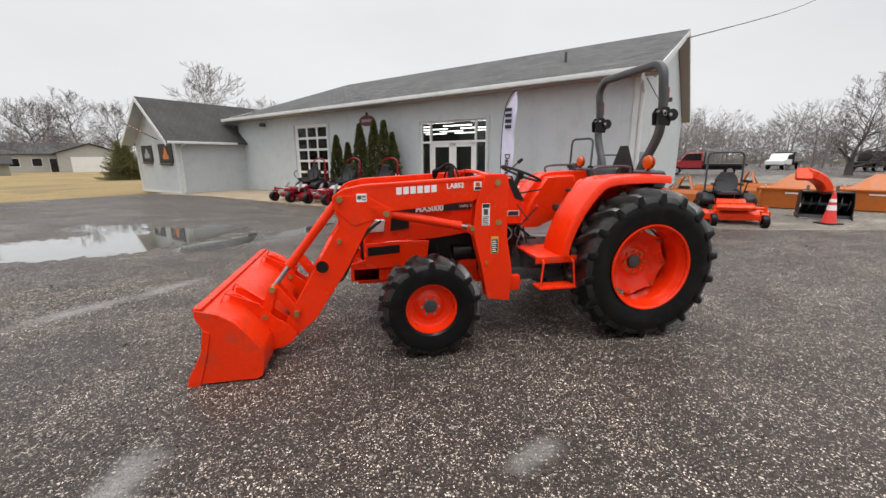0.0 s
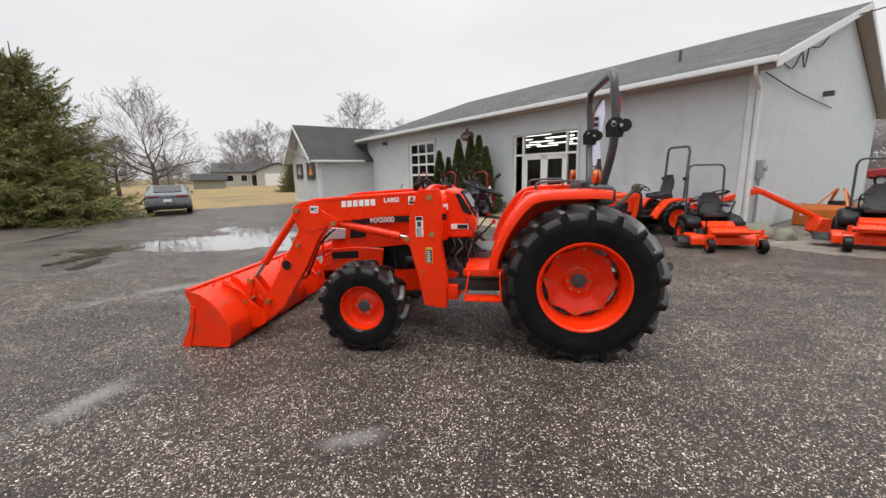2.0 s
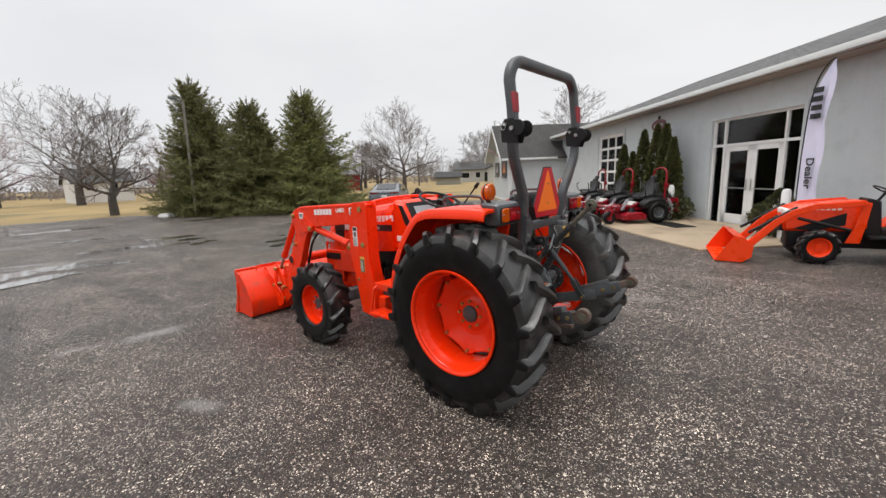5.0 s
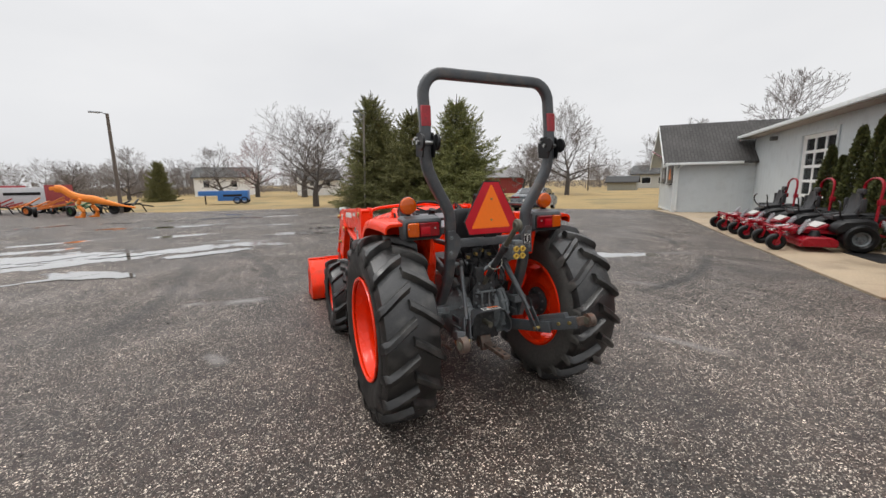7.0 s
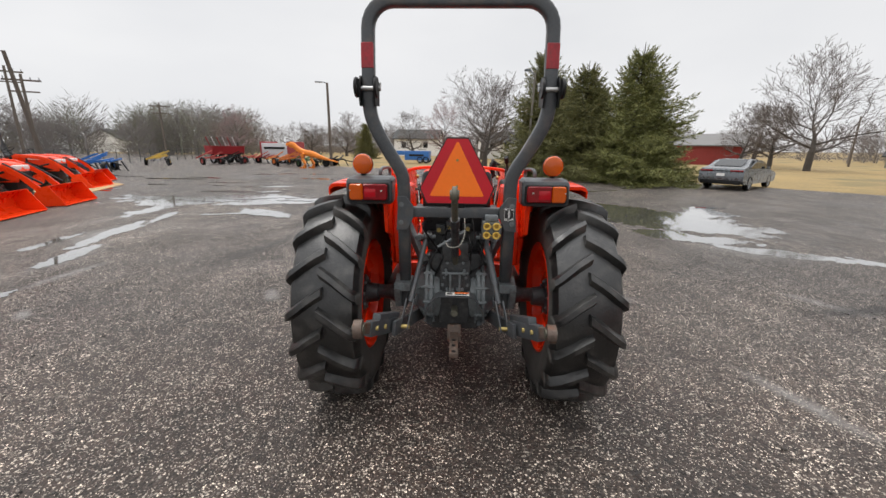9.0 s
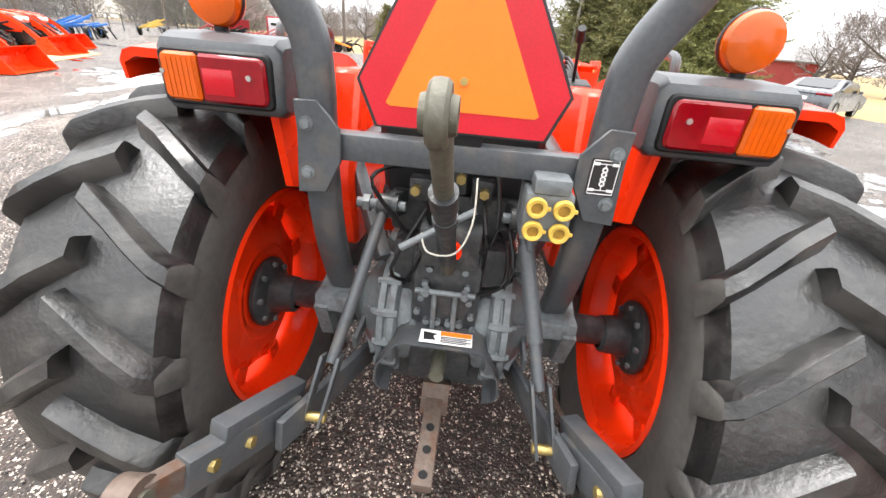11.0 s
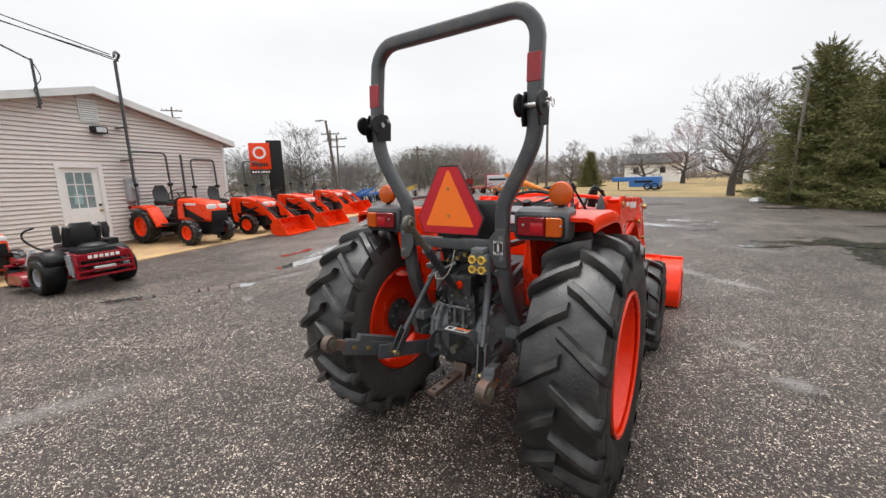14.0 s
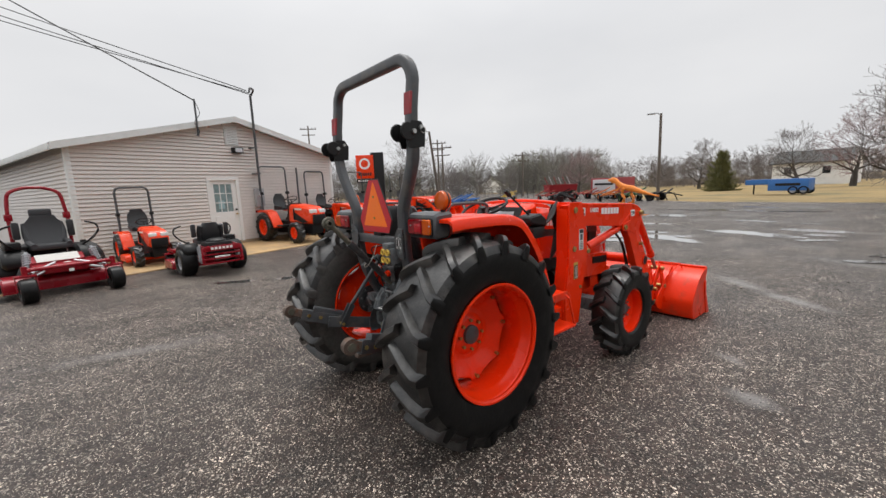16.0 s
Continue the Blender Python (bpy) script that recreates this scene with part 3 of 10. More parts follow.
    # floor, steps, tunnel
    for s in (-1, 1):
        fl = box(-0.99, -0.60, s * 0.24, s * 0.76, 0.735, 0.758, 0.006)
        box(-1.0, -0.58, s * 0.745, s * 0.765, 0.70, 0.76, 0.004, bm=fl)
        part("floor_plate", fl, ORANGE_WORN, T, "scuffed orange footplate worn to bare metal")
    tun = plate([(-1.05, 0.70), (-1.03, 0.85), (-0.60, 0.84), (-0.40, 0.93), (0.05, 0.96), (0.05, 0.70)], "y", -0.20, 0.20, 0.02)
    part("centre_tunnel", tun, GREY_CAST, T, "grimy grey transmission tunnel")

    def steps(s):
        y = s * 0.80
        step_ = part("step", box(-0.99, -0.66, min(y - s * 0.11, y + s * 0.05), max(y - s * 0.11, y + s * 0.05), 0.492, 0.512, 0.004), ORANGE, T)
        for x, lean in ((-0.95, -0.035), (-0.68, 0.01)):
            part("step_hanger", sweep([(x, y - s * 0.02, 0.74), (x, y + s * 0.01, 0.72), (x + lean, y + s * 0.035, 0.505)], 0.018, 0.018, 8), ORANGE_WORN, step_)

    both(steps)
    for s in (-1, 1):
        bb = bmesh.new()
        box(-1.3, -0.3, s * 0.46, s * 0.54, 0.50, 0.60, 0.006, bm=bb)
        box(-1.3, -1.2, min(s * 0.25, s * 0.54), max(s * 0.25, s * 0.54), 0.50, 0.60, 0.006, bm=bb)
        # Its dark colour stands in for the shade of the open gap here.
        part("loader_subframe", bb, GREASY, T)

    # fenders
    line = [(-0.78, 0.76), (-0.76, 0.88), (-0.68, 1.08), (-0.58, 1.24), (-0.47, 1.365), (-0.38, 1.41), (-0.25, 1.43), (0.0, 1.437), (0.15, 1.435), (0.22, 1.428)]
    fine = [(p.x, p.y) for p in curve_points([(x, z, 0) for x, z in line], 3)]

    def fender(s):
        f = bmesh.new()
        cross = [(0.44, -0.02), (0.46, 0.0), (0.74, 0.0), (0.765, -0.008), (0.78, -0.03), (0.78, -0.07), (0.772, -0.07), (0.77, -0.035), (0.74, -0.02), (0.46, -0.02)]
        rings = []
        nn = len(fine)
        for i, (x, z) in enumerate(fine):
            tx, tz = fine[min(i + 1, nn - 1)][0] - fine[max(i - 1, 0)][0], fine[min(i + 1, nn - 1)][1] - fine[max(i - 1, 0)][1]
            ln = math.hypot(tx, tz)
            nx, nz = -tz / ln, tx / ln
            rings.append([f.verts.new((x + nx * d, s * y, z + nz * d)) for y, d in cross])
        for a, b in zip(rings, rings[1:]):
            for k in range(len(cross)):
                f.faces.new((a[k], a[(k + 1) % len(cross)], b[(k + 1) % len(cross)], b[k]))
        f.faces.new(rings[0])
        f.faces.new(rings[-1])
        plate(fine + [(0.20, 1.31), (0.16, 1.12), (-0.02, 1.06), (-0.10, 0.84), (-0.5, 0.76)], "y", s * 0.43, s * 0.45, bm=f)
        fend = part("fender", f, ORANGE, T)
        hs = bmesh.new()
        # console between seat and fender
        plate([(-0.72, 0.80), (-0.58, 1.14), (-0.42, 1.385), (-0.1, 1.40), (0.0, 1.1), (-0.05, 0.85)], "y", s * 0.32, s * 0.43, 0.015, bm=hs)
        part("fender_console", hs, ORANGE, fend)
        rail_ = sweep(curve_points([(-0.36, s * 0.50, 1.43), (-0.37, s * 0.50, 1.475), (-0.30, s * 0.50, 1.50), (-0.05, s * 0.50, 1.505), (0.0, s * 0.50, 1.48), (0.0, s * 0.50, 1.435)], 5), 0.024, 0.024, 8, up=(0, 1, 0))
        part("grab_rail", rail_, GREY_PAINT, fend, "grey tube handrail")
        lamp = plate([(0.13, 1.310), (0.235, 1.306), (0.262, 1.325), (0.258, 1.445), (0.235, 1.466), (0.10, 1.472), (0.10, 1.44), (0.12, 1.40)], "y", s * 0.385, s * 0.662, 0.020)
        tl = part("tail_lamp", lamp, GREY_PAINT, fend, "dark grey tail lamp housing")
        part("lamp_bezel", plate([(s * 0.400, 1.336), (s * 0.412, 1.326), (s * 0.638, 1.326), (s * 0.650, 1.336), (s * 0.650, 1.430), (s * 0.638, 1.440), (s * 0.412, 1.440), (s * 0.400, 1.430)], "x", 0.252, 0.266, 0.005), BLACK, tl)
        part("red_lens", plate([(s * 0.411, 1.345), (s * 0.420, 1.335), (s * 0.557, 1.335), (s * 0.557, 1.431), (s * 0.420, 1.431), (s * 0.411, 1.421)], "x", 0.258, 0.276, 0.006), RED_LENS, tl, "deep red ribbed lens")
        part("amber_lens", plate([(s * 0.559, 1.335), (s * 0.630, 1.335), (s * 0.640, 1.345), (s * 0.640, 1.421), (s * 0.630, 1.431), (s * 0.559, 1.431)], "x", 0.258, 0.276, 0.006), AMBER, tl)
        part("reflector", box(0.272, 0.2775, min(s * 0.481, s * 0.547), max(s * 0.481, s * 0.547), 1.352, 1.404, 0.002), RED_REFLEX, tl, "bright red square reflector")
        for k in range(6):
            part("lens_rib", box(0.272, 0.2775, min(s * (0.566 + 0.011 * k), s * (0.570 + 0.011 * k)), max(s * (0.566 + 0.011 * k), s * (0.570 + 0.011 * k)), 1.345, 1.421), AMBER, tl)
        rf = bmesh.new()
        rod((0.27, s * 0.446, 1.392), (0.280, s * 0.446, 1.392), 0.006, seg=8, bm=rf)
        rod((0.27, s * 0.634, 1.392), (0.279, s * 0.634, 1.392), 0.005, seg=8, bm=rf)
        each("lens_screw", rf, STEEL, tl)
        b = lathe([(0.004, 0.032), (0.04, 0.031), (0.056, 0.024), (0.061, 0.012), (0.062, 0.0), (0.061, -0.012), (0.056, -0.024), (0.04, -0.031), (0.004, -0.032)], (0.12, s * 0.585, 1.54), "x", 28)
        bea = part("indicator_lamp", b, AMBER, fend, "round amber indicator lamp")
        part("lamp_band", lathe([(0.0635, 0.006), (0.065, 0.0), (0.0635, -0.006)], (0.12, s * 0.585, 1.54), "x", 28), BLACK, bea)
        part("lamp_stem", rod((0.12, s * 0.585, 1.43), (0.12, s * 0.585, 1.485), 0.016), BLACK, bea)

    both(fender)

    # seat
    cush = box(-0.40, 0.0, -0.235, 0.235, 1.02, 1.10, 0.035)
    box(-0.36, -0.05, -0.14, 0.14, 0.98, 1.03, 0.01, bm=cush)
    seat = part("seat", cush, SEAT_BLACK, T, "black vinyl operator seat")
    back = plate([(-0.05, 1.09), (0.03, 1.08), (0.10, 1.28), (0.115, 1.49), (0.08, 1.515), (0.03, 1.47), (0.02, 1.30)], "y", -0.215, 0.215, 0.03)
    part("backrest", back, SEAT_BLACK, seat)
    part("seat_suspension", box(-0.33, 0.0, -0.16, 0.16, 0.93, 1.0, 0.01), BLACK, seat)
    arm_ = bmesh.new()
    for s in (-1, 1):
        bar((0.06, s * 0.25, 1.24), (-0.22, s * 0.26, 1.235), 0.045, 0.035, 0.012, bm=arm_)
    each("armrest", arm_, SEAT_BLACK, seat)

    # roll bar
    top = []
    for a in range(0, 91, 15):
        top.append((0.245, -0.50 + 0.14 - 0.14 * math.cos(radians(a)), 2.265 + 0.14 * math.sin(radians(a))))
    hoop = [(0.275, -0.50, 1.94), (0.265, -0.50, 2.1)] + top + [(x, -y, z) for x, y, z in reversed(top)] + [(0.265, 0.50, 2.1), (0.275, 0.50, 1.94)]
    roll = part("roll_bar", sweep(hoop, 0.072, 0.062, 12, False, up=(1, 0, 0)), GREY_PAINT, T, "dark grey folding roll bar", smooth=50)

    def post(s):
        low = curve_points([(0.268, s * 0.50, 1.97), (0.266, s * 0.50, 1.86), (0.263, s * 0.475, 1.76), (0.255, s * 0.40, 1.62), (0.245, s * 0.335, 1.51), (0.24, s * 0.317, 1.42), (0.235, s * 0.317, 1.2), (0.20, s * 0.32, 1.02), (0.11, s * 0.33, 0.84), (0.04, s * 0.335, 0.74)], 5)
        part("post", sweep(low, 0.075, 0.062, 12, False, up=(1, 0.05, 0)), GREY_PAINT, roll, smooth=50)
        tape = plate([(0.270, 2.06), (0.3005, 2.06), (0.2935, 2.19), (0.263, 2.19)], "y", s * 0.50 - 0.0335, s * 0.50 + 0.0335, 0.003)
        part("reflective_band", tape, FADED_TAPE, roll, "faded red reflective tape")
        h = bmesh.new()
        for d in (-0.036, 0.036):
            plate([(0.21, 1.87), (0.32, 1.86), (0.335, 1.91), (0.335, 1.97), (0.30, 2.02), (0.23, 2.02), (0.20, 1.97)], "y", s * 0.50 + d, s * 0.50 + d + math.copysign(0.009, d), bm=h)
        lathe([(0.005, -s * 0.008), (0.05, -s * 0.008), (0.054, 0.0), (0.05, s * 0.008), (0.005, s * 0.008)], (0.335, s * 0.553, 1.955), "y", 20, bm=h)
        lathe([(0.005, -s * 0.008), (0.05, -s * 0.008), (0.054, 0.0), (0.05, s * 0.008), (0.005, s * 0.008)], (0.335, s * 0.447, 1.955), "y", 20, bm=h)
        part("hinge", h, BLACK, roll)
        pins = bmesh.new()
        rod((0.30, s * 0.43, 1.955), (0.30, s * 0.575, 1.955), 0.014, bm=pins)
        rod((0.24, s * 0.44, 1.985), (0.24, s * 0.565, 1.985), 0.011, bm=pins)
        sweep([(0.24 + 0.018 * math.cos(t), s * 0.575, 1.965 + 0.018 * math.sin(t)) for t in np.linspace(0, 6.0, 14)], 0.005, 0.005, 6, bm=pins, up=(0, 1, 0))
        part("hinge_pin", pins, STEEL, roll)
        br = plate([(s * 0.302, 1.364), (s * 0.353, 1.362), (s * 0.349, 1.30), (s * 0.358, 1.158), (s * 0.292, 1.163), (s * 0.255, 1.238), (s * 0.255, 1.308)], "x", 0.274, 0.284, 0.002)
        part("post_bracket", br, GREY_PAINT, roll)
        bo = bmesh.new()
        for y, z in ((0.327, 1.315), (0.331, 1.207)):
            rod((0.282, s * y, z), (0.2865, s * y, z), 0.0155, seg=16, bm=bo)
            rod((0.286, s * y, z), (0.296, s * y, z), 0.0105, seg=6, bm=bo)
        each("bracket_bolt", bo, GREY_CAST, roll)
        # foot of the post on the axle housing
        ft = box(-0.02, 0.16, s * 0.29, s * 0.40, 0.72, 0.78, 0.01)
        plate([(-0.04, 0.60), (0.12, 0.60), (0.17, 0.74), (0.02, 0.80)], "y", s * 0.36, s * 0.40, bm=ft)
        part("post_foot", ft, GREY_CAST, roll)

    both(post)
    beam = box(0.212, 0.268, -0.29, 0.29, 1.236, 1.297, 0.008)
    part("cross_beam", beam, GREY_PAINT, roll)
    dec_ob = part("shift_label", box(0.284, 0.2855, 0.281, 0.341, 1.226, 1.305), DECAL_BLACK, roll, "small black label with a white gear diagram")
    for y0, y1, z0, z1 in ((0.284, 0.338, 1.3005, 1.3025), (0.284, 0.338, 1.2285, 1.2305), (0.284, 0.2855, 1.2285, 1.3025), (0.3365, 0.338, 1.2285, 1.3025)):
        part("label_border", box(0.2855, 0.286, y0, y1, z0, z1), DECAL_WHITE, dec_ob)
    for y0, z0 in ((0.292, 1.294), (0.330, 1.294), (0.292, 1.238), (0.330, 1.238)):
        part("label_print", box(0.2855, 0.286, y0 - 0.006, y0 + 0.006, z0 - 0.003, z0 + 0.003, 0.0), DECAL_WHITE, dec_ob)
    for z0 in (1.252, 1.262, 1.272, 1.282):
        part("label_print", lathe([(0.0032, 0.0), (0.0032, 0.0005), (0.0062, 0.0005), (0.0062, 0.0)], (0.2855, 0.311, z0), "x", 14), DECAL_WHITE, dec_ob)
    for y0, y1, z0, z1 in ((0.298, 0.324, 1.2935, 1.2950), (0.298, 0.324, 1.2370, 1.2385), (0.3105, 0.3120, 1.2385, 1.246), (0.3105, 0.3120, 1.288, 1.2935)):
        part("label_print", box(0.2855, 0.286, y0, y1, z0, z1), DECAL_WHITE, dec_ob)

    # slow vehicle triangle
    tri_out = [(-0.062, 1.702), (0.062, 1.702), (0.220, 1.412), (0.182, 1.32), (-0.182, 1.32), (-0.220, 1.412)]
    sign = plate(tri_out, "x", 0.262, 0.268)
    smv = part("slow_vehicle_sign", sign, DECAL_BLACK, T, "orange and red slow-vehicle triangle, slightly scuffed")
    def inset(k):
        cz = 1.46
        return [(y * k, cz + (z - cz) * k) for y, z in tri_out]
    part("red_border", plate(inset(0.965), "x", 0.268, 0.271), RED_TAPE, smv)
    part("orange_triangle", plate([(-0.006, 1.675), (0.006, 1.675), (0.158, 1.372), (0.150, 1.366), (-0.150, 1.366), (-0.158, 1.372)], "x", 0.271, 0.2725), SMV_ORANGE, smv)
    pin = bmesh.new()
    for z in (1.575, 1.425):
        rod((0.272, 0, z), (0.279, 0, z), 0.008, seg=8, bm=pin)
    each("sign_bolt", pin, BRASS, smv)
    part("sign_bracket", box(0.22, 0.262, -0.05, 0.05, 1.29, 1.42, 0.004), BLACK, smv)

    # transaxle and hitch
    ta = box(-0.35, 0.12, -0.17, 0.17, 0.44, 0.98, 0.03)
    box(0.05, 0.17, -0.10, 0.10, 0.50, 0.98, 0.02, bm=ta)
    box(0.02, 0.19, -0.085, 0.085, 0.94, 1.06, 0.015, bm=ta)
    # Darkened in colour for the shade of the cavity between the drums.
    part("gearbox_cover", ta, GREASY, T, "greasy gearbox cover, its deep recess's shade in the colour")
    for s in (-1, 1):
        # bolted brake and final-drive drums either side of the gearbox
        ta = lathe([(0.01, s * 0.09), (0.17, s * 0.09), (0.185, s * 0.115), (0.185, s * 0.135), (0.215, s * 0.14), (0.222, s * 0.145), (0.222, s * 0.163), (0.212, s * 0.166), (0.212, s * 0.172), (0.224, s * 0.175), (0.224, s * 0.193), (0.21, s * 0.20),
                    (0.185, s * 0.205), (0.15, s * 0.24), (0.10, s * 0.27), (0.075, s * 0.30)], (0.0, 0, 0.675), "y", 40)
        bosses, ribs = bmesh.new(), bmesh.new()
        for k in range(14):
            a = 2 * math.pi * k / 14
            ca, sa = math.cos(a), math.sin(a)
            lathe([(0.004, s * 0.206), (0.010, s * 0.206), (0.012, s * 0.196), (0.016, s * 0.188), (0.016, s * 0.15), (0.01, s * 0.135), (0.004, s * 0.135)], (0.212 * ca, 0, 0.675 + 0.212 * sa), "y", 8, bm=bosses)
        for k in range(7):
            a = 2 * math.pi * (k + 0.5) / 7
            bar((0.08 * math.cos(a), s * 0.262, 0.675 + 0.08 * math.sin(a)), (0.19 * math.cos(a), s * 0.206, 0.675 + 0.19 * math.sin(a)), 0.014, 0.03, 0.003, bm=ribs, up=(0, 1, 0))
        drum = part("rear_axle_housing", ta, GREY_CAST, T, "greasy grey cast rear axle housing")
        each("bolt_boss", bosses, GREY_CAST, drum)
        each("casting_rib", ribs, GREY_CAST, drum)
        tube = lathe([(0.01, s * 0.28), (0.072, s * 0.28), (0.07, s * 0.42), (0.05, s * 0.45), (0.046, s * 0.60), (0.046, s * 0.68)], (0.0, 0, 0.66), "y", 24)
        part("axle_tube", tube, GREASY, drum)
        clamp = box(-0.07, 0.085, min(s * 0.32, s * 0.40), max(s * 0.32, s * 0.40), 0.58, 0.745, 0.016)
        for x in (-0.05, 0.07):
            for q in (0.335, 0.385):
                rod((x, s * q, 0.74), (x, s * q, 0.765), 0.011, seg=6, bm=clamp)
        part("roll_bar_clamp", clamp, GREY_PAINT, drum)
        part("brake_lever", box(0.13, 0.24, min(s * 0.245, s * 0.258), max(s * 0.245, s * 0.258), 0.66, 0.70, 0.003), GREY_PAINT, drum)
        part("link_spacer", rod((0.19, s * 0.03, 0.86), (0.19, s * 0.03, 0.715), 0.008, seg=8), GREY_CAST, T)
    bl_ = bmesh.new()
    for s in (-1, 1):
        for k in range(5):
            rod((0.165, s * (0.05 + 0.010 * k), 0.93 - 0.05 * k), (0.185, s * (0.05 + 0.010 * k), 0.93 - 0.05 * k), 0.010, seg=6, bm=bl_)
        rod((0.18, s * 0.055, 0.865), (0.21, s * 0.055, 0.865), 0.011, seg=8, bm=bl_)
    for k in range(4):
        rod((0.16, -0.05 + 0.033 * k, 0.75), (0.188, -0.05 + 0.033 * k, 0.75), 0.011, seg=6, bm=bl_)
    each("cover_bolt", bl_, GREY_CAST, T)
    part("link_pin", rod((0.195, -0.085, 0.865), (0.195, 0.085, 0.865), 0.008, seg=10), GREY_CAST, T)
    part("filler_cap", rod((0.185, 0.01, 1.005), (0.21, 0.01, 1.005), 0.024, seg=16), ORANGE, T)
    rng = random.Random(5)
    for k in range(9):
        hyd = bmesh.new()
        y0, z0 = rng.uniform(-0.22, 0.25), rng.uniform(1.0, 1.2)
        sweep(curve_points([(0.0, y0, z0), (0.12, y0 + rng.uniform(-0.05, 0.05), z0 + rng.uniform(-0.02, 0.06)), (0.2, y0 + rng.uniform(-0.08, 0.08), z0 - rng.uniform(0.0, 0.12)), (0.12, y0 + rng.uniform(-0.08, 0.08), z0 - 0.2)], 4), 0.011, 0.011, 6, bm=hyd)
        part("hydraulic_line", hyd, BLACK, T)
    part("valve_block", box(-0.2, 0.06, -0.19, 0.19, 0.98, 1.11, 0.02), GREASY, T)
    vb = bmesh.new()
    for y0, z0, w_ in ((-0.10, 1.13, 0.03), (-0.02, 1.16, 0.045), (0.07, 1.14, 0.03)):
        box(-0.02, 0.10, y0 - w_, y0 + w_, z0 - 0.035, z0 + 0.03, 0.006, bm=vb)
    each("valve_body", vb, GREASY, T)
    fit_ = bmesh.new()
    for y0, z0 in ((-0.11, 1.13), (-0.045, 1.15), (0.01, 1.175), (0.075, 1.14)):
        rod((0.09, y0, z0), (0.125, y0, z0), 0.014, seg=6, bm=fit_)
    each("hose_fitting", fit_, BRASS, T)

    # rockshaft arms, lift rods, lower links
    def hitch(s):
        la = bmesh.new()
        bar((-0.10, s * 0.13, 1.03), (0.15, s * 0.175, 1.095), 0.035, 0.075, 0.012, bm=la)
        rod((0.14, s * 0.15, 1.09), (0.14, s * 0.205, 1.09), 0.03, bm=la)
        arm_ob = part("lift_arm", la, GREASY, T)
        rod_pin = rod((0.14, s * 0.13, 1.09), (0.14, s * 0.262, 1.09), 0.014)
        rod((0.14, s * 0.226, 1.09), (0.14, s * 0.244, 1.09), 0.024, seg=6, bm=rod_pin)
        part("lift_pin", rod_pin, GREY_CAST, arm_ob)
        part("stay_tube", bar((-0.12, s * 0.36, 1.17), (0.10, s * 0.20, 0.90), 0.04, 0.06, 0.008), GREY_PAINT, T)
        lr = rod((0.14, s * 0.186, 1.092), (0.385, s * 0.266, 0.74), 0.0155)
        if s > 0:
            rod((0.18, s * 0.199, 1.035), (0.32, s * 0.245, 0.834), 0.021, bm=lr)
            bar((0.13, s * 0.183, 1.107), (0.19, s * 0.203, 1.02), 0.02, 0.05, 0.006, bm=lr)
        for d in (-0.022, 0.022):
            bar((0.375, s * 0.266 + d, 0.755), (0.46, s * 0.300 + d, 0.59), 0.008, 0.045, 0.002, bm=lr, up=(1, 0, 0.5))
        lro = part("lift_rod", lr, GREY_PAINT, T)
        part("lift_pin", rod((0.452, s * 0.265, 0.61), (0.452, s * 0.36, 0.61), 0.013), BRASS, lro)
        ll = bar((-0.02, s * 0.20, 0.52), (0.54, s * 0.345, 0.635), 0.022, 0.085, 0.006)
        link = part("lower_link", ll, GREY_PAINT, T, "grey three-point lower link with rusty ball end")
        ext = bar((0.44, s * 0.352, 0.62), (0.70, s * 0.455, 0.708), 0.045, 0.085, 0.005)
        bar((0.40, s * 0.355, 0.655), (0.62, s * 0.425, 0.735), 0.05, 0.05, 0.006, bm=ext)
        part("link_end", ext, GREY_PAINT, link)
        bl = bar((0.60, s * 0.42, 0.672), (0.765, s * 0.482, 0.74), 0.03, 0.06, 0.006)
        d = Vector((0.06, s * 1.0, 0)).normalized()
        c = Vector((0.775, s * 0.487, 0.742))
        rod(c - d * 0.022, c + d * 0.022, 0.048, seg=24, bm=bl)
        part("ball_end", bl, RUSTY, link)
        part("ball_socket", rod(c - d * 0.03, c + d * 0.03, 0.024, seg=18), OLD_STEEL, link)
        bo = bmesh.new()
        for t in (0.2, 0.55, 0.85):
            p = Vector((0.44, s * 0.352, 0.62)).lerp(Vector((0.70, s * 0.455, 0.708)), t)
            rod(p - Vector((0, 0.032, 0)), p + Vector((0, 0.032, 0)), 0.014, seg=8, bm=bo)
        each("link_bolt", bo, BRASS, link)
        ch = bmesh.new()
        rod((0.02, s * 0.36, 0.47), (0.42, s * 0.40, 0.56), 0.011, seg=8, bm=ch)
        part("stabiliser", ch, RUSTY, link)

    both(hitch)
    tl0, tl1 = Vector((0.17, 0.0, 0.93)), Vector((0.607, -0.01, 1.40))
    u = (tl1 - tl0).normalized()
    tp = rod(tl0 + u * 0.10, tl0 + u * 0.44, 0.023, seg=16)
    rod(tl0 + u * 0.40, tl0 + u * 0.46, 0.027, seg=16, bm=tp)
    rod(tl0 + u * 0.33, tl0 + u * 0.36, 0.026, seg=16, bm=tp)
    toplink = part("top_link", tp, GREASY, T, "raised grey top link with an olive cast eye")
    sc = rod(tl0, tl0 + u * 0.15, 0.02, seg=14)
    rod(tl0 + u * 0.46, tl1, 0.018, seg=14, bm=sc)
    each("top_link_screw", sc, OLD_STEEL, toplink)
    eye = lathe([(0.018, -0.014), (0.038, -0.014), (0.043, -0.009), (0.044, 0.0), (0.043, 0.009), (0.038, 0.014), (0.018, 0.014), (0.018, -0.014)], (0, 0, 0), "y", 28)
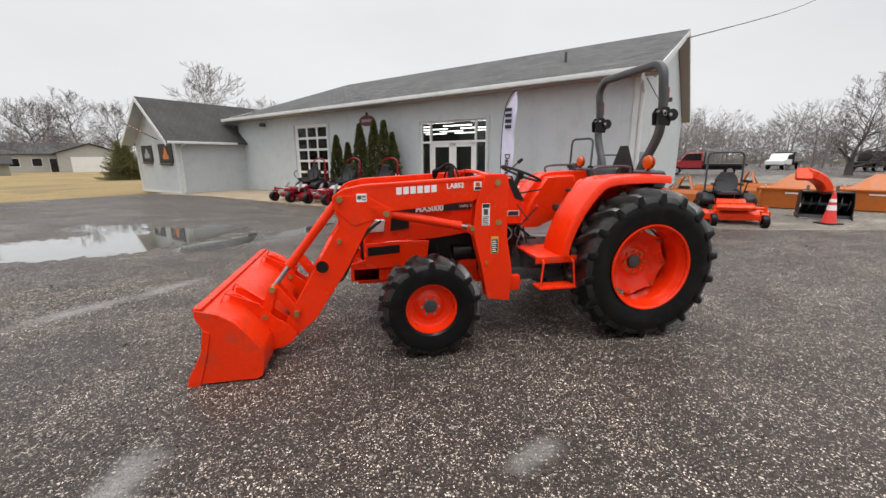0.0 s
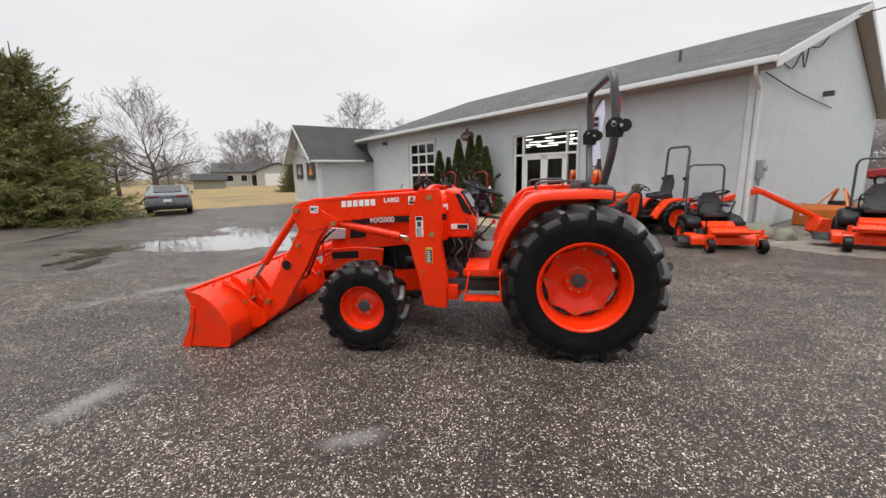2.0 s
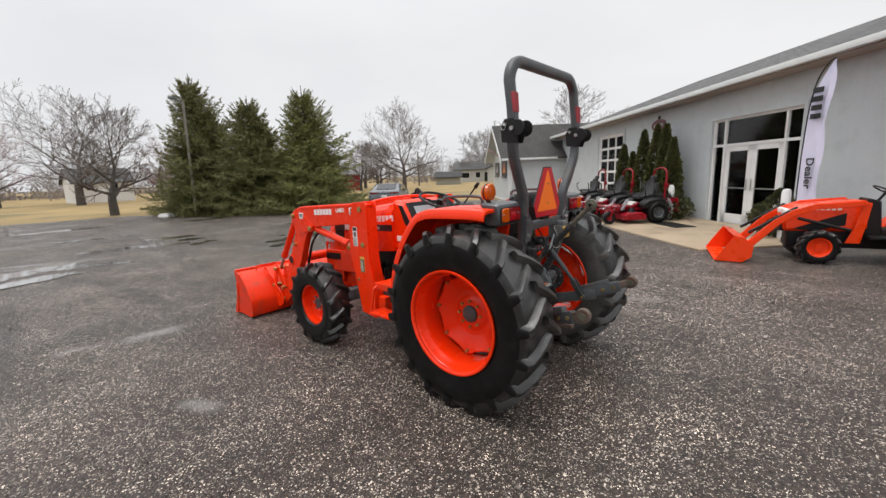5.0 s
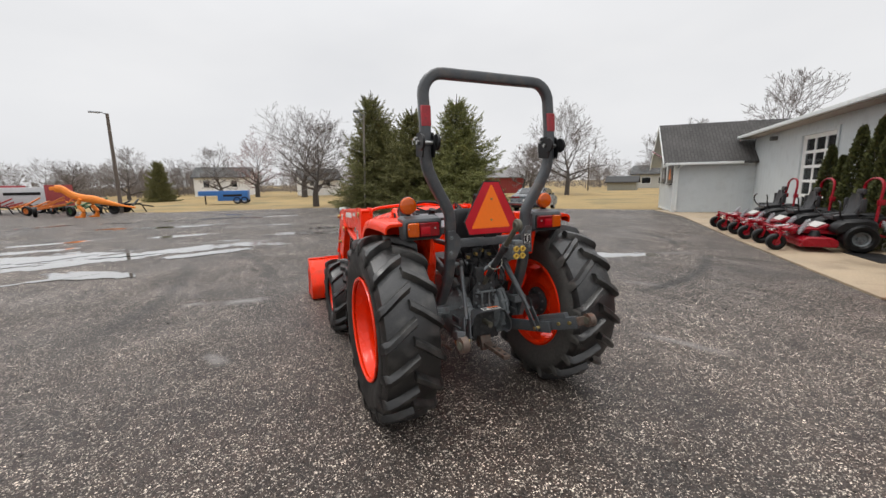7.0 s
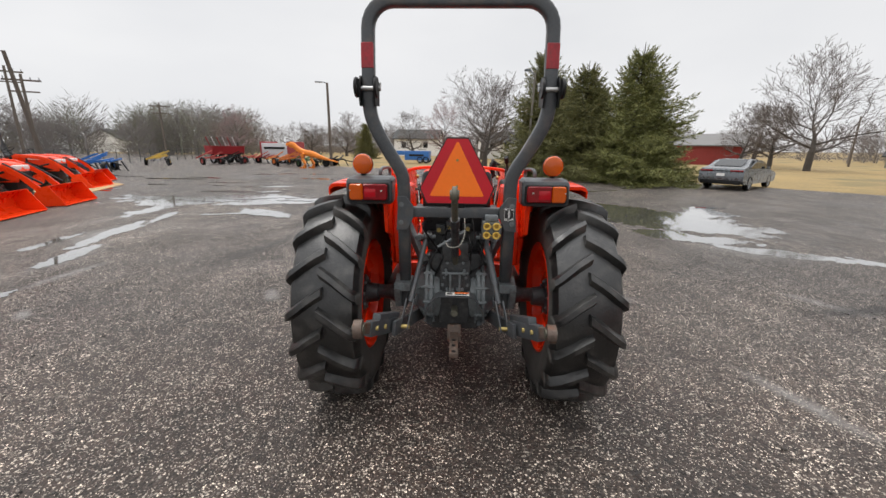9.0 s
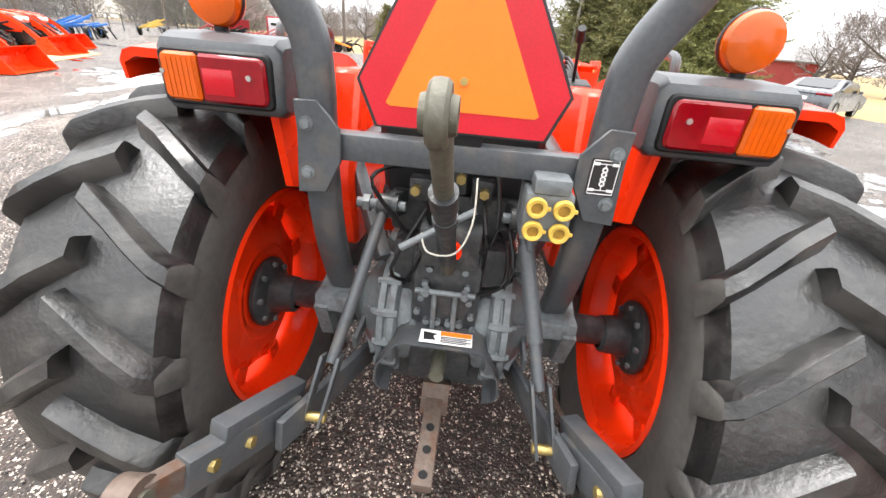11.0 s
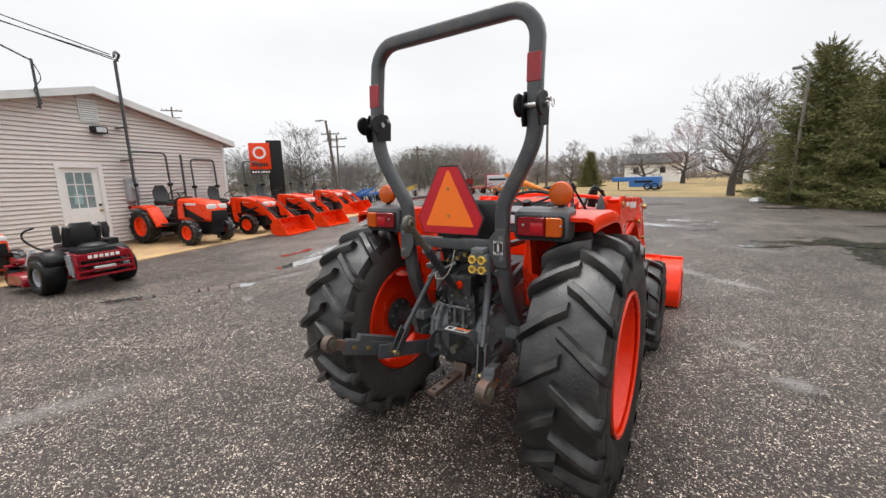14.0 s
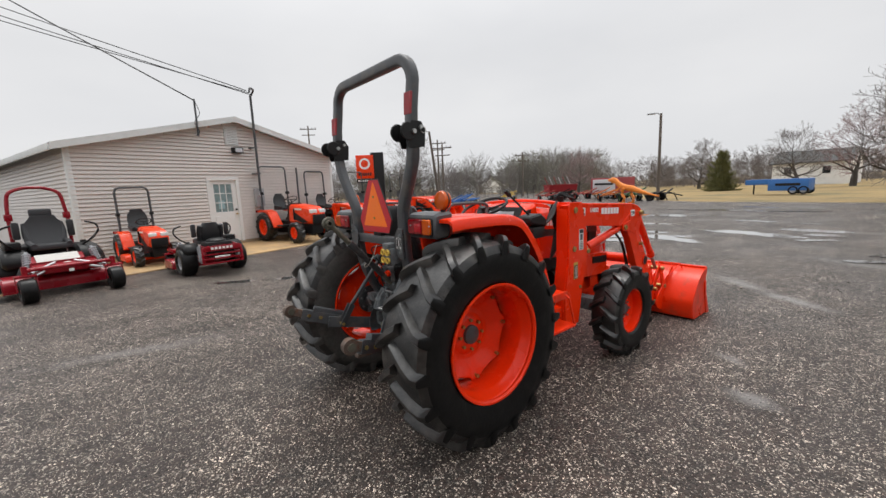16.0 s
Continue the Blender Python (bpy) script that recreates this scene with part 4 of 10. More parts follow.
    lathe([(0.012, -0.024), (0.024, -0.024), (0.027, -0.012), (0.027, 0.012), (0.024, 0.024), (0.012, 0.024), (0.012, -0.024)], (0, 0, 0), "y", 24, bm=eye)
    bmesh.ops.transform(eye, matrix=Matrix.Translation(tl1 + u * 0.02), verts=eye.verts)
    part("top_link_eye", eye, OLD_STEEL, toplink)
    hdl = rod((0.345, -0.105, 1.075), (0.30, 0.055, 1.165), 0.0085, seg=10)
    part("top_link_handle", hdl, GREY_CAST, toplink)
    wire = sweep(curve_points([(0.30, 0.05, 1.24), (0.34, 0.05, 1.15), (0.37, 0.02, 1.09), (0.36, -0.04, 1.08), (0.33, -0.06, 1.11)], 6), 0.0045, 0.0045, 6)
    part("wire_hook", wire, CORD, toplink, "loop of dirty white cord")

    # remote couplers
    blk = box(0.20, 0.322, 0.155, 0.258, 1.118, 1.228, 0.008)
    cp = part("remote_valve", blk, GREY_CAST, T, "grey hydraulic coupler block with four yellow caps")
    part("valve_top", box(0.215, 0.328, 0.168, 0.245, 1.228, 1.262, 0.008), GREY_CAST, cp)
    for y in (0.180, 0.236):
        for z in (1.147, 1.200):
            cap = lathe([(0.0125, 0.0), (0.021, 0.0), (0.0225, 0.003), (0.0225, 0.012), (0.0205, 0.015), (0.0165, 0.015), (0.0125, 0.013), (0.0125, 0.0)], (0.325, y, z), "x", 24)
            box(0.328, 0.336, y + 0.016, y + 0.029, z - 0.004, z + 0.004, 0.002, bm=cap)
            part("coupler_cap", cap, CAP_YELLOW, cp)
            part("coupler_body", rod((0.316, y, z), (0.3265, y, z), 0.019), GREASY, cp)
            part("coupler_socket", rod((0.325, y, z), (0.332, y, z), 0.012), CAP_INNER, cp)
    # shield and drawbar
    sh = bmesh.new()
    arc = [(-0.150, 0.540), (-0.176, 0.548), (-0.190, 0.575), (-0.184, 0.630), (-0.150, 0.69), (-0.125, 0.722), (-0.095, 0.732), (-0.03, 0.7335), (0.03, 0.7335), (0.095, 0.732), (0.125, 0.722), (0.150, 0.69), (0.184, 0.630), (0.190, 0.575), (0.176, 0.548), (0.150, 0.540)]
    inner_ = [(y * 0.96, z - 0.006 if abs(y) < 0.12 else z) for y, z in arc]
    plate(arc + inner_[::-1], "x", 0.07, 0.272, bm=sh)
    shield = part("shaft_shield", sh, GREY_PAINT, T)
    part("shield_label", box(0.210, 0.264, -0.058, 0.092, 0.7405, 0.7425), DECAL_WHITE, shield, "white and orange warning label")
    part("label_stripe", box(0.212, 0.230, 0.0, 0.090, 0.7425, 0.7435), SMV_ORANGE, shield)
    pr = bmesh.new()
    for k in range(4):
        box(0.234 + 0.007 * k, 0.238 + 0.007 * k, 0.002, 0.088 - 0.012 * (k % 2), 0.7425, 0.7432, bm=pr)
    plate([(0.220, -0.050), (0.255, -0.046), (0.252, -0.012), (0.235, -0.020), (0.225, -0.008)], "z", 0.7425, 0.7432, bm=pr)
    each("label_print", pr, DECAL_BLACK, shield)
    part("drive_shaft_stub", rod((0.15, 0, 0.62), (0.27, 0, 0.62), 0.022, seg=12), OLD_STEEL, T)
    db = bar((-0.2, 0.0, 0.44), (0.50, 0.0, 0.45), 0.055, 0.03, 0.004)
    bar((0.17, 0.0, 0.50), (0.21, 0.0, 0.40), 0.09, 0.04, 0.004, bm=db)
    bar((0.10, 0, 0.50), (0.14, 0, 0.40), 0.07, 0.05, 0.006, bm=db)
    drawbar = part("drawbar", db, RUSTY, T, "rusty drawbar")
    # Black plugs stand in for the dark inside the drawbar holes.
    for x in (0.32, 0.395, 0.47):
        part("hole_shade_plug", rod((x, 0, 0.44), (x, 0, 0.4655), 0.013, seg=12), BLACK, drawbar)

    # loader
    tower = [(-1.42, 1.45), (-1.24, 1.455), (-1.225, 1.42), (-1.225, 0.93), (-1.17, 0.62), (-1.185, 0.345), (-1.385, 0.375), (-1.44, 0.66), (-1.52, 0.98), (-1.50, 1.2)]
    armp = [(-1.25, 1.43), (-1.45, 1.437), (-2.42, 1.385), (-2.57, 1.352), (-2.655, 1.30), (-2.66, 1.22), (-2.61, 1.08), (-2.78, 0.80), (-3.02, 0.40), (-3.13, 0.20), (-3.11, 0.14), (-3.04, 0.13), (-2.84, 0.30), (-2.56, 0.72), (-2.40, 1.02), (-2.30, 1.135), (-2.18, 1.165), (-1.52, 1.235), (-1.30, 1.30)]

    def loader(s):
        tw = bmesh.new()
        for y0, y1 in ((0.618, 0.632), (0.505, 0.519)):
            plate(tower, "y", s * y0, s * y1, 0.002, bm=tw)
        plate([(-1.23, 1.40), (-1.215, 1.40), (-1.215, 0.93), (-1.16, 0.62), (-1.175, 0.35), (-1.19, 0.35), (-1.178, 0.62), (-1.23, 0.93)], "y", s * 0.519, s * 0.618, bm=tw)
        tob = part("loader_tower", tw, ORANGE, T)
        fl_ = box(-1.19, -1.07, min(s * 0.36, s * 0.6), max(s * 0.36, s * 0.6), 0.42, 0.56, 0.012)
        plate([(-1.18, 0.40), (-1.03, 0.47), (-1.03, 0.55), (-1.18, 0.60)], "y", s * 0.52, s * 0.535, bm=fl_)
        part("tower_foot", fl_, ORANGE, tob)
        a = bmesh.new()
        plate(armp, "y", s * 0.528, s * 0.606, 0.006, bm=a)
        arm = part("loader_arm", a, ORANGE, T)
        ri = bmesh.new()
        plate([(-2.60, 1.30), (-2.40, 1.30), (-2.18, 1.175), (-2.30, 1.12), (-2.50, 1.06), (-2.63, 1.18)], "y", s * 0.606, s * 0.612, 0.002, bm=ri)
        plate([(-1.45, 1.42), (-2.40, 1.37), (-2.40, 1.362), (-1.45, 1.412)], "y", s * 0.606, s * 0.61, bm=ri)
        part("arm_gusset", ri, ORANGE, arm)
        # pins with heads
        pn = bmesh.new()
        for x, z, r in ((-1.315, 1.385, 0.026), (-1.30, 1.05, 0.024), (-1.53, 1.005, 0.022), (-2.24, 1.15, 0.024), (-2.60, 1.275, 0.024), (-3.08, 0.192, 0.028), (-2.62, 0.94, 0.018), (-1.40, 0.70, 0.014)):
            rod((x, s * 0.50, z), (x, s * 0.642, z), r, seg=16, bm=pn)
        each("pivot_pin", pn, BRASS, arm)
        rim_ = lathe([(0.058, s * 0.600), (0.058, s * 0.614), (0.050, s * 0.614), (0.050, s * 0.56)], (-2.765, 0, 0.735), "y", 28)
        part("tube_collar", rim_, ORANGE, arm)
        # A black plug fills the collar in place of the bore's shade.
        part("bore_shade_plug", rod((-2.765, s * 0.57, 0.735), (-2.765, s * 0.6115, 0.735), 0.05, seg=24), BLACK, arm)
        # lift cylinder
        c0, c1 = Vector((-1.53, s * 0.567, 1.005)), Vector((-2.24, s * 0.567, 1.15))
        d = (c1 - c0)
        cyl = rod(c0 + d * 0.14, c0 + d * 0.96, 0.036, seg=18)
        rod(c0 + d * 0.12, c0 + d * 0.17, 0.041, seg=18, bm=cyl)
        cyo = part("lift_cylinder", cyl, ORANGE, arm)
        ro = rod(c0 - d * 0.01, c0 + d * 0.15, 0.019, seg=12)
        part("cylinder_rod", ro, STEEL, cyo)
        lugp = bmesh.new()
        for y0, y1 in ((0.614, 0.626), (0.508, 0.52)):
            plate([(-1.42, 1.00), (-1.56, 1.03), (-1.575, 0.985), (-1.44, 0.88)], "y", s * y0, s * y1, bm=lugp)
            plate([(-2.36, 1.21), (-2.20, 1.185), (-2.20, 1.12), (-2.27, 1.11)], "y", s * y0, s * y1, bm=lugp)
        each("cylinder_bracket", lugp, ORANGE, arm, smooth=0)
        # bucket cylinder on top of the arm's front leg
        b0, b1 = Vector((-2.61, s * 0.567, 1.27)), Vector((-3.155, s * 0.567, 0.582))
        d = b1 - b0
        cb = rod(b0 + d * 0.02, b0 + d * 0.74, 0.035, seg=18)
        rod(b0 + d * 0.70, b0 + d * 0.76, 0.04, seg=18, bm=cb)
        cbo = part("bucket_cylinder", cb, ORANGE, arm)
        part("cylinder_rod", rod(b0 + d * 0.74, b1, 0.02, seg=12), STEEL, cbo)
        li = bmesh.new()
        for y0, y1 in ((0.512, 0.524), (0.610, 0.622)):
            bar((-3.155, s * (y0 + y1) / 2, 0.60), (-2.985, s * (y0 + y1) / 2, 0.355), y1 - y0, 0.075, 0.004, bm=li)
        part("tilt_link", li, ORANGE, arm)
        li = bmesh.new()
        for y0, y1 in ((0.497, 0.510), (0.624, 0.637)):
            bar((-3.150, s * (y0 + y1) / 2, 0.605), (-3.235, s * (y0 + y1) / 2, 0.335), y1 - y0, 0.07, 0.004, bm=li)
        part("bucket_link", li, ORANGE, arm)
        pl = bmesh.new()
        for x, z in ((-3.155, 0.582), (-3.228, 0.358), (-2.99, 0.366)):
            rod((x, s * 0.48, z), (x, s * 0.662, z), 0.023, seg=14, bm=pl)
        each("link_pin", pl, BRASS, arm)
        # hoses along the arm
        hz = bmesh.new()
        for k in range(2):
            y = s * (0.515 - 0.02 * k)
            sweep(curve_points([(-2.28, y, 1.08), (-2.44, y, 0.93 + 0.02 * k), (-2.60, y, 0.62), (-2.66, y, 0.58)], 5), 0.016, 0.016, 6, bm=hz)
            sweep(curve_points([(-2.64, y, 1.18), (-2.62, y - s * 0.03, 1.02), (-2.70, y - s * 0.02, 0.88), (-2.62, y, 0.84)], 5), 0.014, 0.014, 6, bm=hz)
        each("arm_hose", hz, BLACK, arm)
        # stickers
        fx = (lambda x0, x1, z0, z1, d: box(x0, x1, s * 0.606, s * (0.606 + d), z0, z1))
        lab = bmesh.new()
        join(fx(-2.47, -2.39, 1.25, 1.315, 0.0075), lab)
        each("sticker", lab, DECAL_WHITE, arm, "small white loader stickers")
        pr_ = bmesh.new()
        for k in range(6):
            x0 = (-2.155 if s < 0 else -2.13) + 0.057 * k
            z0 = 1.30 + 0.0028 * k
            plate([(x0, z0), (x0 + 0.044, z0 + 0.002), (x0 + 0.044, z0 + 0.06), (x0, z0 + 0.058)], "y", s * 0.606, s * 0.6085, bm=pr_)
        each("brand_mark", pr_, DECAL_WHITE, arm, "white brand mark in plain bars", smooth=0)
        words("LA852", 0.055, facing(-1.67, s * 0.609, 1.362, 0 if s < 0 else 180) @ pose(0, 0, 0, 0, 0, -s * 3), DECAL_WHITE, arm, "model_number", bold=0.0018)
        part("sticker", fx(-1.512, -1.446, 1.322, 1.395, 0.004), DECAL_WHITE, arm, "small white sticker with an orange sign")
        part("label_print", fx(-1.505, -1.453, 1.328, 1.350, 0.0048), DECAL_BLACK, arm)
        part("label_print", fx(-1.497, -1.462, 1.356, 1.388, 0.0048), AMBER, arm)
        for x0, x1, z0, z1 in ((-2.462, -2.43, 1.27, 1.30), (-2.425, -2.397, 1.285, 1.30), (-2.425, -2.397, 1.262, 1.272)):
            part("label_print", fx(x0, x1, z0, z1, 0.0085), GREY_PAINT, arm)
        part("warning_label", box(-1.446, -1.378, s * 0.632, s * 0.6345, 1.030, 1.215), DECAL_WHITE, tob, "white warning sticker with black print")
        part("label_print", box(-1.442, -1.382, s * 0.6345, s * 0.6355, 1.178, 1.211), DECAL_BLACK, tob)
        part("label_print", box(-1.432, -1.394, s * 0.6345, s * 0.6355, 1.118, 1.168), GREY_PAINT, tob)
        for k in range(5):
            part("label_print", box(-1.440, -1.388 - 0.006 * (k % 2), s * 0.6345, s * 0.6355, 1.038 + 0.015 * k, 1.045 + 0.015 * k), DECAL_BLACK, tob)
        part("warning_label", box(-1.362, -1.297, s * 0.632, s * 0.6345, 0.780, 0.930), YELLOW, tob, "yellow and black warning sticker")
        part("label_print", box(-1.356, -1.303, s * 0.6345, s * 0.6355, 0.785, 0.905), DECAL_BLACK, tob)
        for k in range(6):
            part("label_print", box(-1.350, -1.312 - 0.007 * (k % 2), s * 0.6355, s * 0.6362, 0.795 + 0.018 * k, 0.803 + 0.018 * k), DECAL_WHITE, tob)

    both(loader)
    tube = rod((-2.765, -0.53, 0.735), (-2.765, 0.53, 0.735), 0.055, seg=20)
    part("torque_tube", tube, ORANGE, T)
    cm = bmesh.new()
    sweep(curve_points([(-1.35, -0.52, 1.38), (-1.36, -0.42, 1.44), (-1.38, 0, 1.465), (-1.36, 0.42, 1.44), (-1.35, 0.52, 1.38)], 5), 0.03, 0.05, 8, False, bm=cm, up=(1, 0, 0))
    part("tower_brace", cm, ORANGE, T)
    # brush guard in front of the grille
    bg_ = bmesh.new()
    for y in (-0.24, 0.24):
        sweep(curve_points([(-2.50, y, 0.55), (-2.55, y, 0.75), (-2.54, y, 0.95), (-2.50, y * 0.9, 1.03)], 4), 0.028, 0.028, 8, bm=bg_)
    for z in (0.62, 0.68, 0.74, 0.80, 0.90, 1.03):
        rod((-2.54, -0.24, z), (-2.54, 0.24, z), 0.011, seg=8, bm=bg_)
    each("guard_bar", bg_, ORANGE, T)

    # bucket
    prof = [(-3.70, 0.012), (-3.24, 0.012), (-3.205, 0.03), (-3.19, 0.075), (-3.178, 0.20), (-3.195, 0.25), (-3.29, 0.385), (-3.36, 0.465), (-3.45, 0.525), (-3.60, 0.568)]
    sh = bmesh.new()
    th = [(x, z) for x, z in prof]
    ins = [(-3.70, 0.024), (-3.245, 0.024), (-3.217, 0.038), (-3.203, 0.08), (-3.191, 0.198), (-3.207, 0.245), (-3.30, 0.377), (-3.368, 0.453), (-3.454, 0.511), (-3.60, 0.554)]
    plate(th + ins[::-1], "y", -0.965, 0.965, bm=sh)
    bucket = part("bucket", sh, ORANGE_WORN, T, "orange loader bucket resting on the gravel, scraped along its edge", smooth=40)
    for s in (-1, 1):
        sd = plate(th[:1] + [(-3.70, 0.05), (-3.59, 0.25), (-3.56, 0.42), (-3.605, 0.52)] + [(-3.60, 0.568)] + th[-2:0:-1], "y", s * 0.965, s * 0.975, 0.002)
        part("side_plate", sd, ORANGE_WORN, bucket)
        ed = plate([(-3.71, 0.0), (-3.62, 0.0), (-3.545, 0.25), (-3.515, 0.40), (-3.56, 0.42), (-3.59, 0.25)], "y", s * 0.975, s * 0.985, 0.002)
        part("side_edge", ed, ORANGE_WORN, bucket)
        br = bmesh.new()
        for y in (0.49, 0.64):
            plate([(-3.47, 0.515), (-3.46, 0.575), (-3.40, 0.565), (-3.21, 0.425), (-3.165, 0.36), (-3.04, 0.27), (-3.00, 0.20), (-3.03, 0.14), (-3.10, 0.10), (-3.19, 0.08), (-3.18, 0.19), (-3.195, 0.25), (-3.29, 0.385), (-3.36, 0.465)], "y", s * y, s * (y + 0.014), bm=br)
        each("bucket_bracket", br, ORANGE, bucket)
        hd = bmesh.new()
        y = s * 0.60
        for dy in (-0.14, 0.14):
            sweep([(-3.50, y + dy * 1.0, 0.54), (-3.47, y + dy * 0.9, 0.60), (-3.25, y + dy * 0.4, 0.47)], 0.014, 0.014, 8, bm=hd)
        sweep([(-3.47, y - 0.126, 0.60), (-3.47, y + 0.126, 0.60)], 0.014, 0.014, 8, bm=hd, up=(1, 0, 0))
        part("level_rod", hd, ORANGE, bucket)
    part("cutting_edge", box(-3.73, -3.58, -0.975, 0.975, 0.0, 0.014, 0.003), RUSTY, bucket, "scuffed steel cutting edge")
    part("top_lip", box(-3.61, -3.55, -0.965, 0.965, 0.556, 0.578, 0.006), ORANGE_WORN, bucket)

    # loader valve with joystick and hoses on the right side
    vb = box(-1.02, -0.86, 0.36, 0.54, 1.18, 1.27, 0.015)
    plate([(-1.06, 1.26), (-0.84, 1.30), (-0.84, 1.36), (-0.98, 1.38), (-1.06, 1.33)], "y", 0.38, 0.53, 0.015, bm=vb)
    jv = part("loader_valve", vb, BLACK, T, "black loader control valve with joystick")
    js = rod((-0.93, 0.45, 1.36), (-0.72, 0.40, 1.55), 0.008, seg=8)
    rod((-0.735, 0.404, 1.535), (-0.69, 0.393, 1.575), 0.02, 0.016, seg=10, bm=js)
    part("joystick", js, BLACK, jv)
    hs = bmesh.new()
    for k in range(6):
        sweep(curve_points([(-1.0 + 0.02 * k, 0.45, 1.2), (-1.12, 0.47 + 0.012 * k, 1.28 + 0.01 * k), (-1.2 - 0.02 * k, 0.46, 1.36 + 0.02 * k), (-1.28, 0.45 + 0.015 * k, 1.2), (-1.2, 0.46, 0.95)], 5), 0.018, 0.018, 6, bm=hs)
    part("valve_hose", hs, BLACK, jv)
    # hose loops that stand up over the bonnet
    hp = bmesh.new()
    for k in range(4):
        sweep(curve_points([(-1.42 - 0.05 * k, 0.30 + 0.03 * k, 1.36), (-1.46 - 0.03 * k, 0.34, 1.49), (-1.54, 0.36 + 0.02 * k, 1.53 - 0.015 * k), (-1.62 - 0.02 * k, 0.40, 1.46), (-1.66, 0.45, 1.36)], 6), 0.02, 0.02, 7, bm=hp)
    part("hose_loop", hp, BLACK, T)
    part("exhaust_stub", rod((-1.50, 0.34, 1.35), (-1.50, 0.36, 1.50), 0.035), BLACK, T)
    return T


loader_tractor()


# ---- ground ----
def nodes_of(m):
    return m.node_tree.nodes, m.node_tree.links, m.node_tree.nodes["Principled BSDF"]


def gravel_material(name, dark, light, chip, chip_share, wet, smears=(), tracks=(), pale_spots=(), film_most=0.0):
    """Crushed stone bound in dark tar: cells of many greys with pale chips, damp patches and silty smears."""
    m = bpy.data.materials.new(name)
    m.use_nodes = True
    n, l, b = nodes_of(m)

    def math_(op, x, y=None, z=None):
        q = n.new("ShaderNodeMath")
        q.operation = op
        for i, v in enumerate((x, y, z)):
            if v is None:
                continue
            if isinstance(v, (int, float)):
                q.inputs[i].default_value = v
            else:
                l.new(v, q.inputs[i])
        return q.outputs[0]

    def span(x, f0, f1, t0, t1, smooth=False):
        q = n.new("ShaderNodeMapRange")
        if smooth:
            q.interpolation_type = "SMOOTHSTEP"
        for k, v in (("From Min", f0), ("From Max", f1), ("To Min", t0), ("To Max", t1)):
            q.inputs[k].default_value = v
        l.new(x, q.inputs["Value"])
        return q.outputs[0]

    def noise(scale, detail, rough=0.5, vec=None):
        q = n.new("ShaderNodeTexNoise")
        q.inputs["Scale"].default_value, q.inputs["Detail"].default_value, q.inputs["Roughness"].default_value = scale, detail, rough
        l.new(vec or tc.outputs["Object"], q.inputs["Vector"])
        return q

    def blend(fac, x, y):
        q = n.new("ShaderNodeMix")
        q.data_type = "RGBA"
        l.new(fac, q.inputs[0])
        for i, v in ((6, x), (7, y)):
            if isinstance(v, tuple):
                q.inputs[i].default_value = (*v, 1)
            else:
                l.new(v, q.inputs[i])
        return q.outputs[2]

    tc = n.new("ShaderNodeTexCoord")
    warp = noise(30, 2)
    off = n.new("ShaderNodeMix")
    off.data_type = "VECTOR"
    off.inputs[0].default_value = 0.016
    l.new(tc.outputs["Object"], off.inputs[4])
    l.new(warp.outputs["Color"], off.inputs[5])
    cells = []
    for scale in (68, 135, 34):
        v = n.new("ShaderNodeTexVoronoi")
        v.inputs["Scale"].default_value = scale
        l.new(off.outputs[1], v.inputs["Vector"])
        sp = n.new("ShaderNodeSeparateColor")
        l.new(v.outputs["Color"], sp.inputs[0])
        cells.append((v, sp))
    (v1, s1), (v2, s2), (v3, s3) = cells
    patch = noise(1.1, 5, 0.6)
    broad = noise(0.33, 6, 0.65)
    share = span(patch.outputs["Fac"], 0.36, 0.66, chip_share * 0.72, chip_share * 1.25)
    # binder and dull stones
    ramp = n.new("ShaderNodeValToRGB")
    e = ramp.color_ramp.elements
    e[0].color, e[1].color = (*dark, 1), (*light, 1)
    warm = e.new(0.6)
    warm.color = (light[0] * 0.62, light[1] * 0.54, light[2] * 0.48, 1)
    l.new(s1.outputs[0], ramp.inputs[0])
    fine = n.new("ShaderNodeValToRGB")
    e = fine.color_ramp.elements
    e[0].color, e[1].color = tuple(0.55 * x for x in dark) + (1,), tuple(1.1 * x for x in light) + (1,)
    l.new(s2.outputs[1], fine.inputs[0])
    half = span(s2.outputs[0], 0.0, 1.0, 0.15, 0.75)
    col = blend(half, ramp.outputs[0], fine.outputs[0])
    # pale chips in three sizes
    tint = n.new("ShaderNodeValToRGB")
    e = tint.color_ramp.elements
    e[0].color, e[1].color = tuple(0.18 * x for x in chip) + (1,), (*chip, 1)
    grey = e.new(0.55)
    grey.color = tuple(0.46 * x for x in chip) + (1,)
    l.new(s1.outputs[2], tint.inputs[0])
    for (v, sp), k, lim in (((v2, s2), 0.9, 0.44), ((v1, s1), 0.85, 0.44), ((v3, s3), 0.15, 0.34)):
        hit = math_("GREATER_THAN", sp.outputs[1], math_("SUBTRACT", 1.0, math_("MULTIPLY", share, k)))
        core = math_("LESS_THAN", v.outputs["Distance"], lim)
        col = blend(math_("MULTIPLY", hit, core), col, tint.outputs[0])
    # broad tone
    # clumps a hand wide and long drag marks keep the surface lively at a distance
    clump = noise(9.0, 4, 0.6)
    drag_map = n.new("ShaderNodeMapping")
    drag_map.inputs["Rotation"].default_value = (0, 0, radians(-24))
    drag_map.inputs["Scale"].default_value = (0.6, 1.5, 1)
    l.new(tc.outputs["Object"], drag_map.inputs[0])
    drag = noise(0.9, 5, 0.65, drag_map.outputs[0])
    tone = math_("MULTIPLY", span(broad.outputs["Fac"], 0.34, 0.68, 0.78, 1.4), span(patch.outputs["Fac"], 0.3, 0.7, 0.85, 1.18))
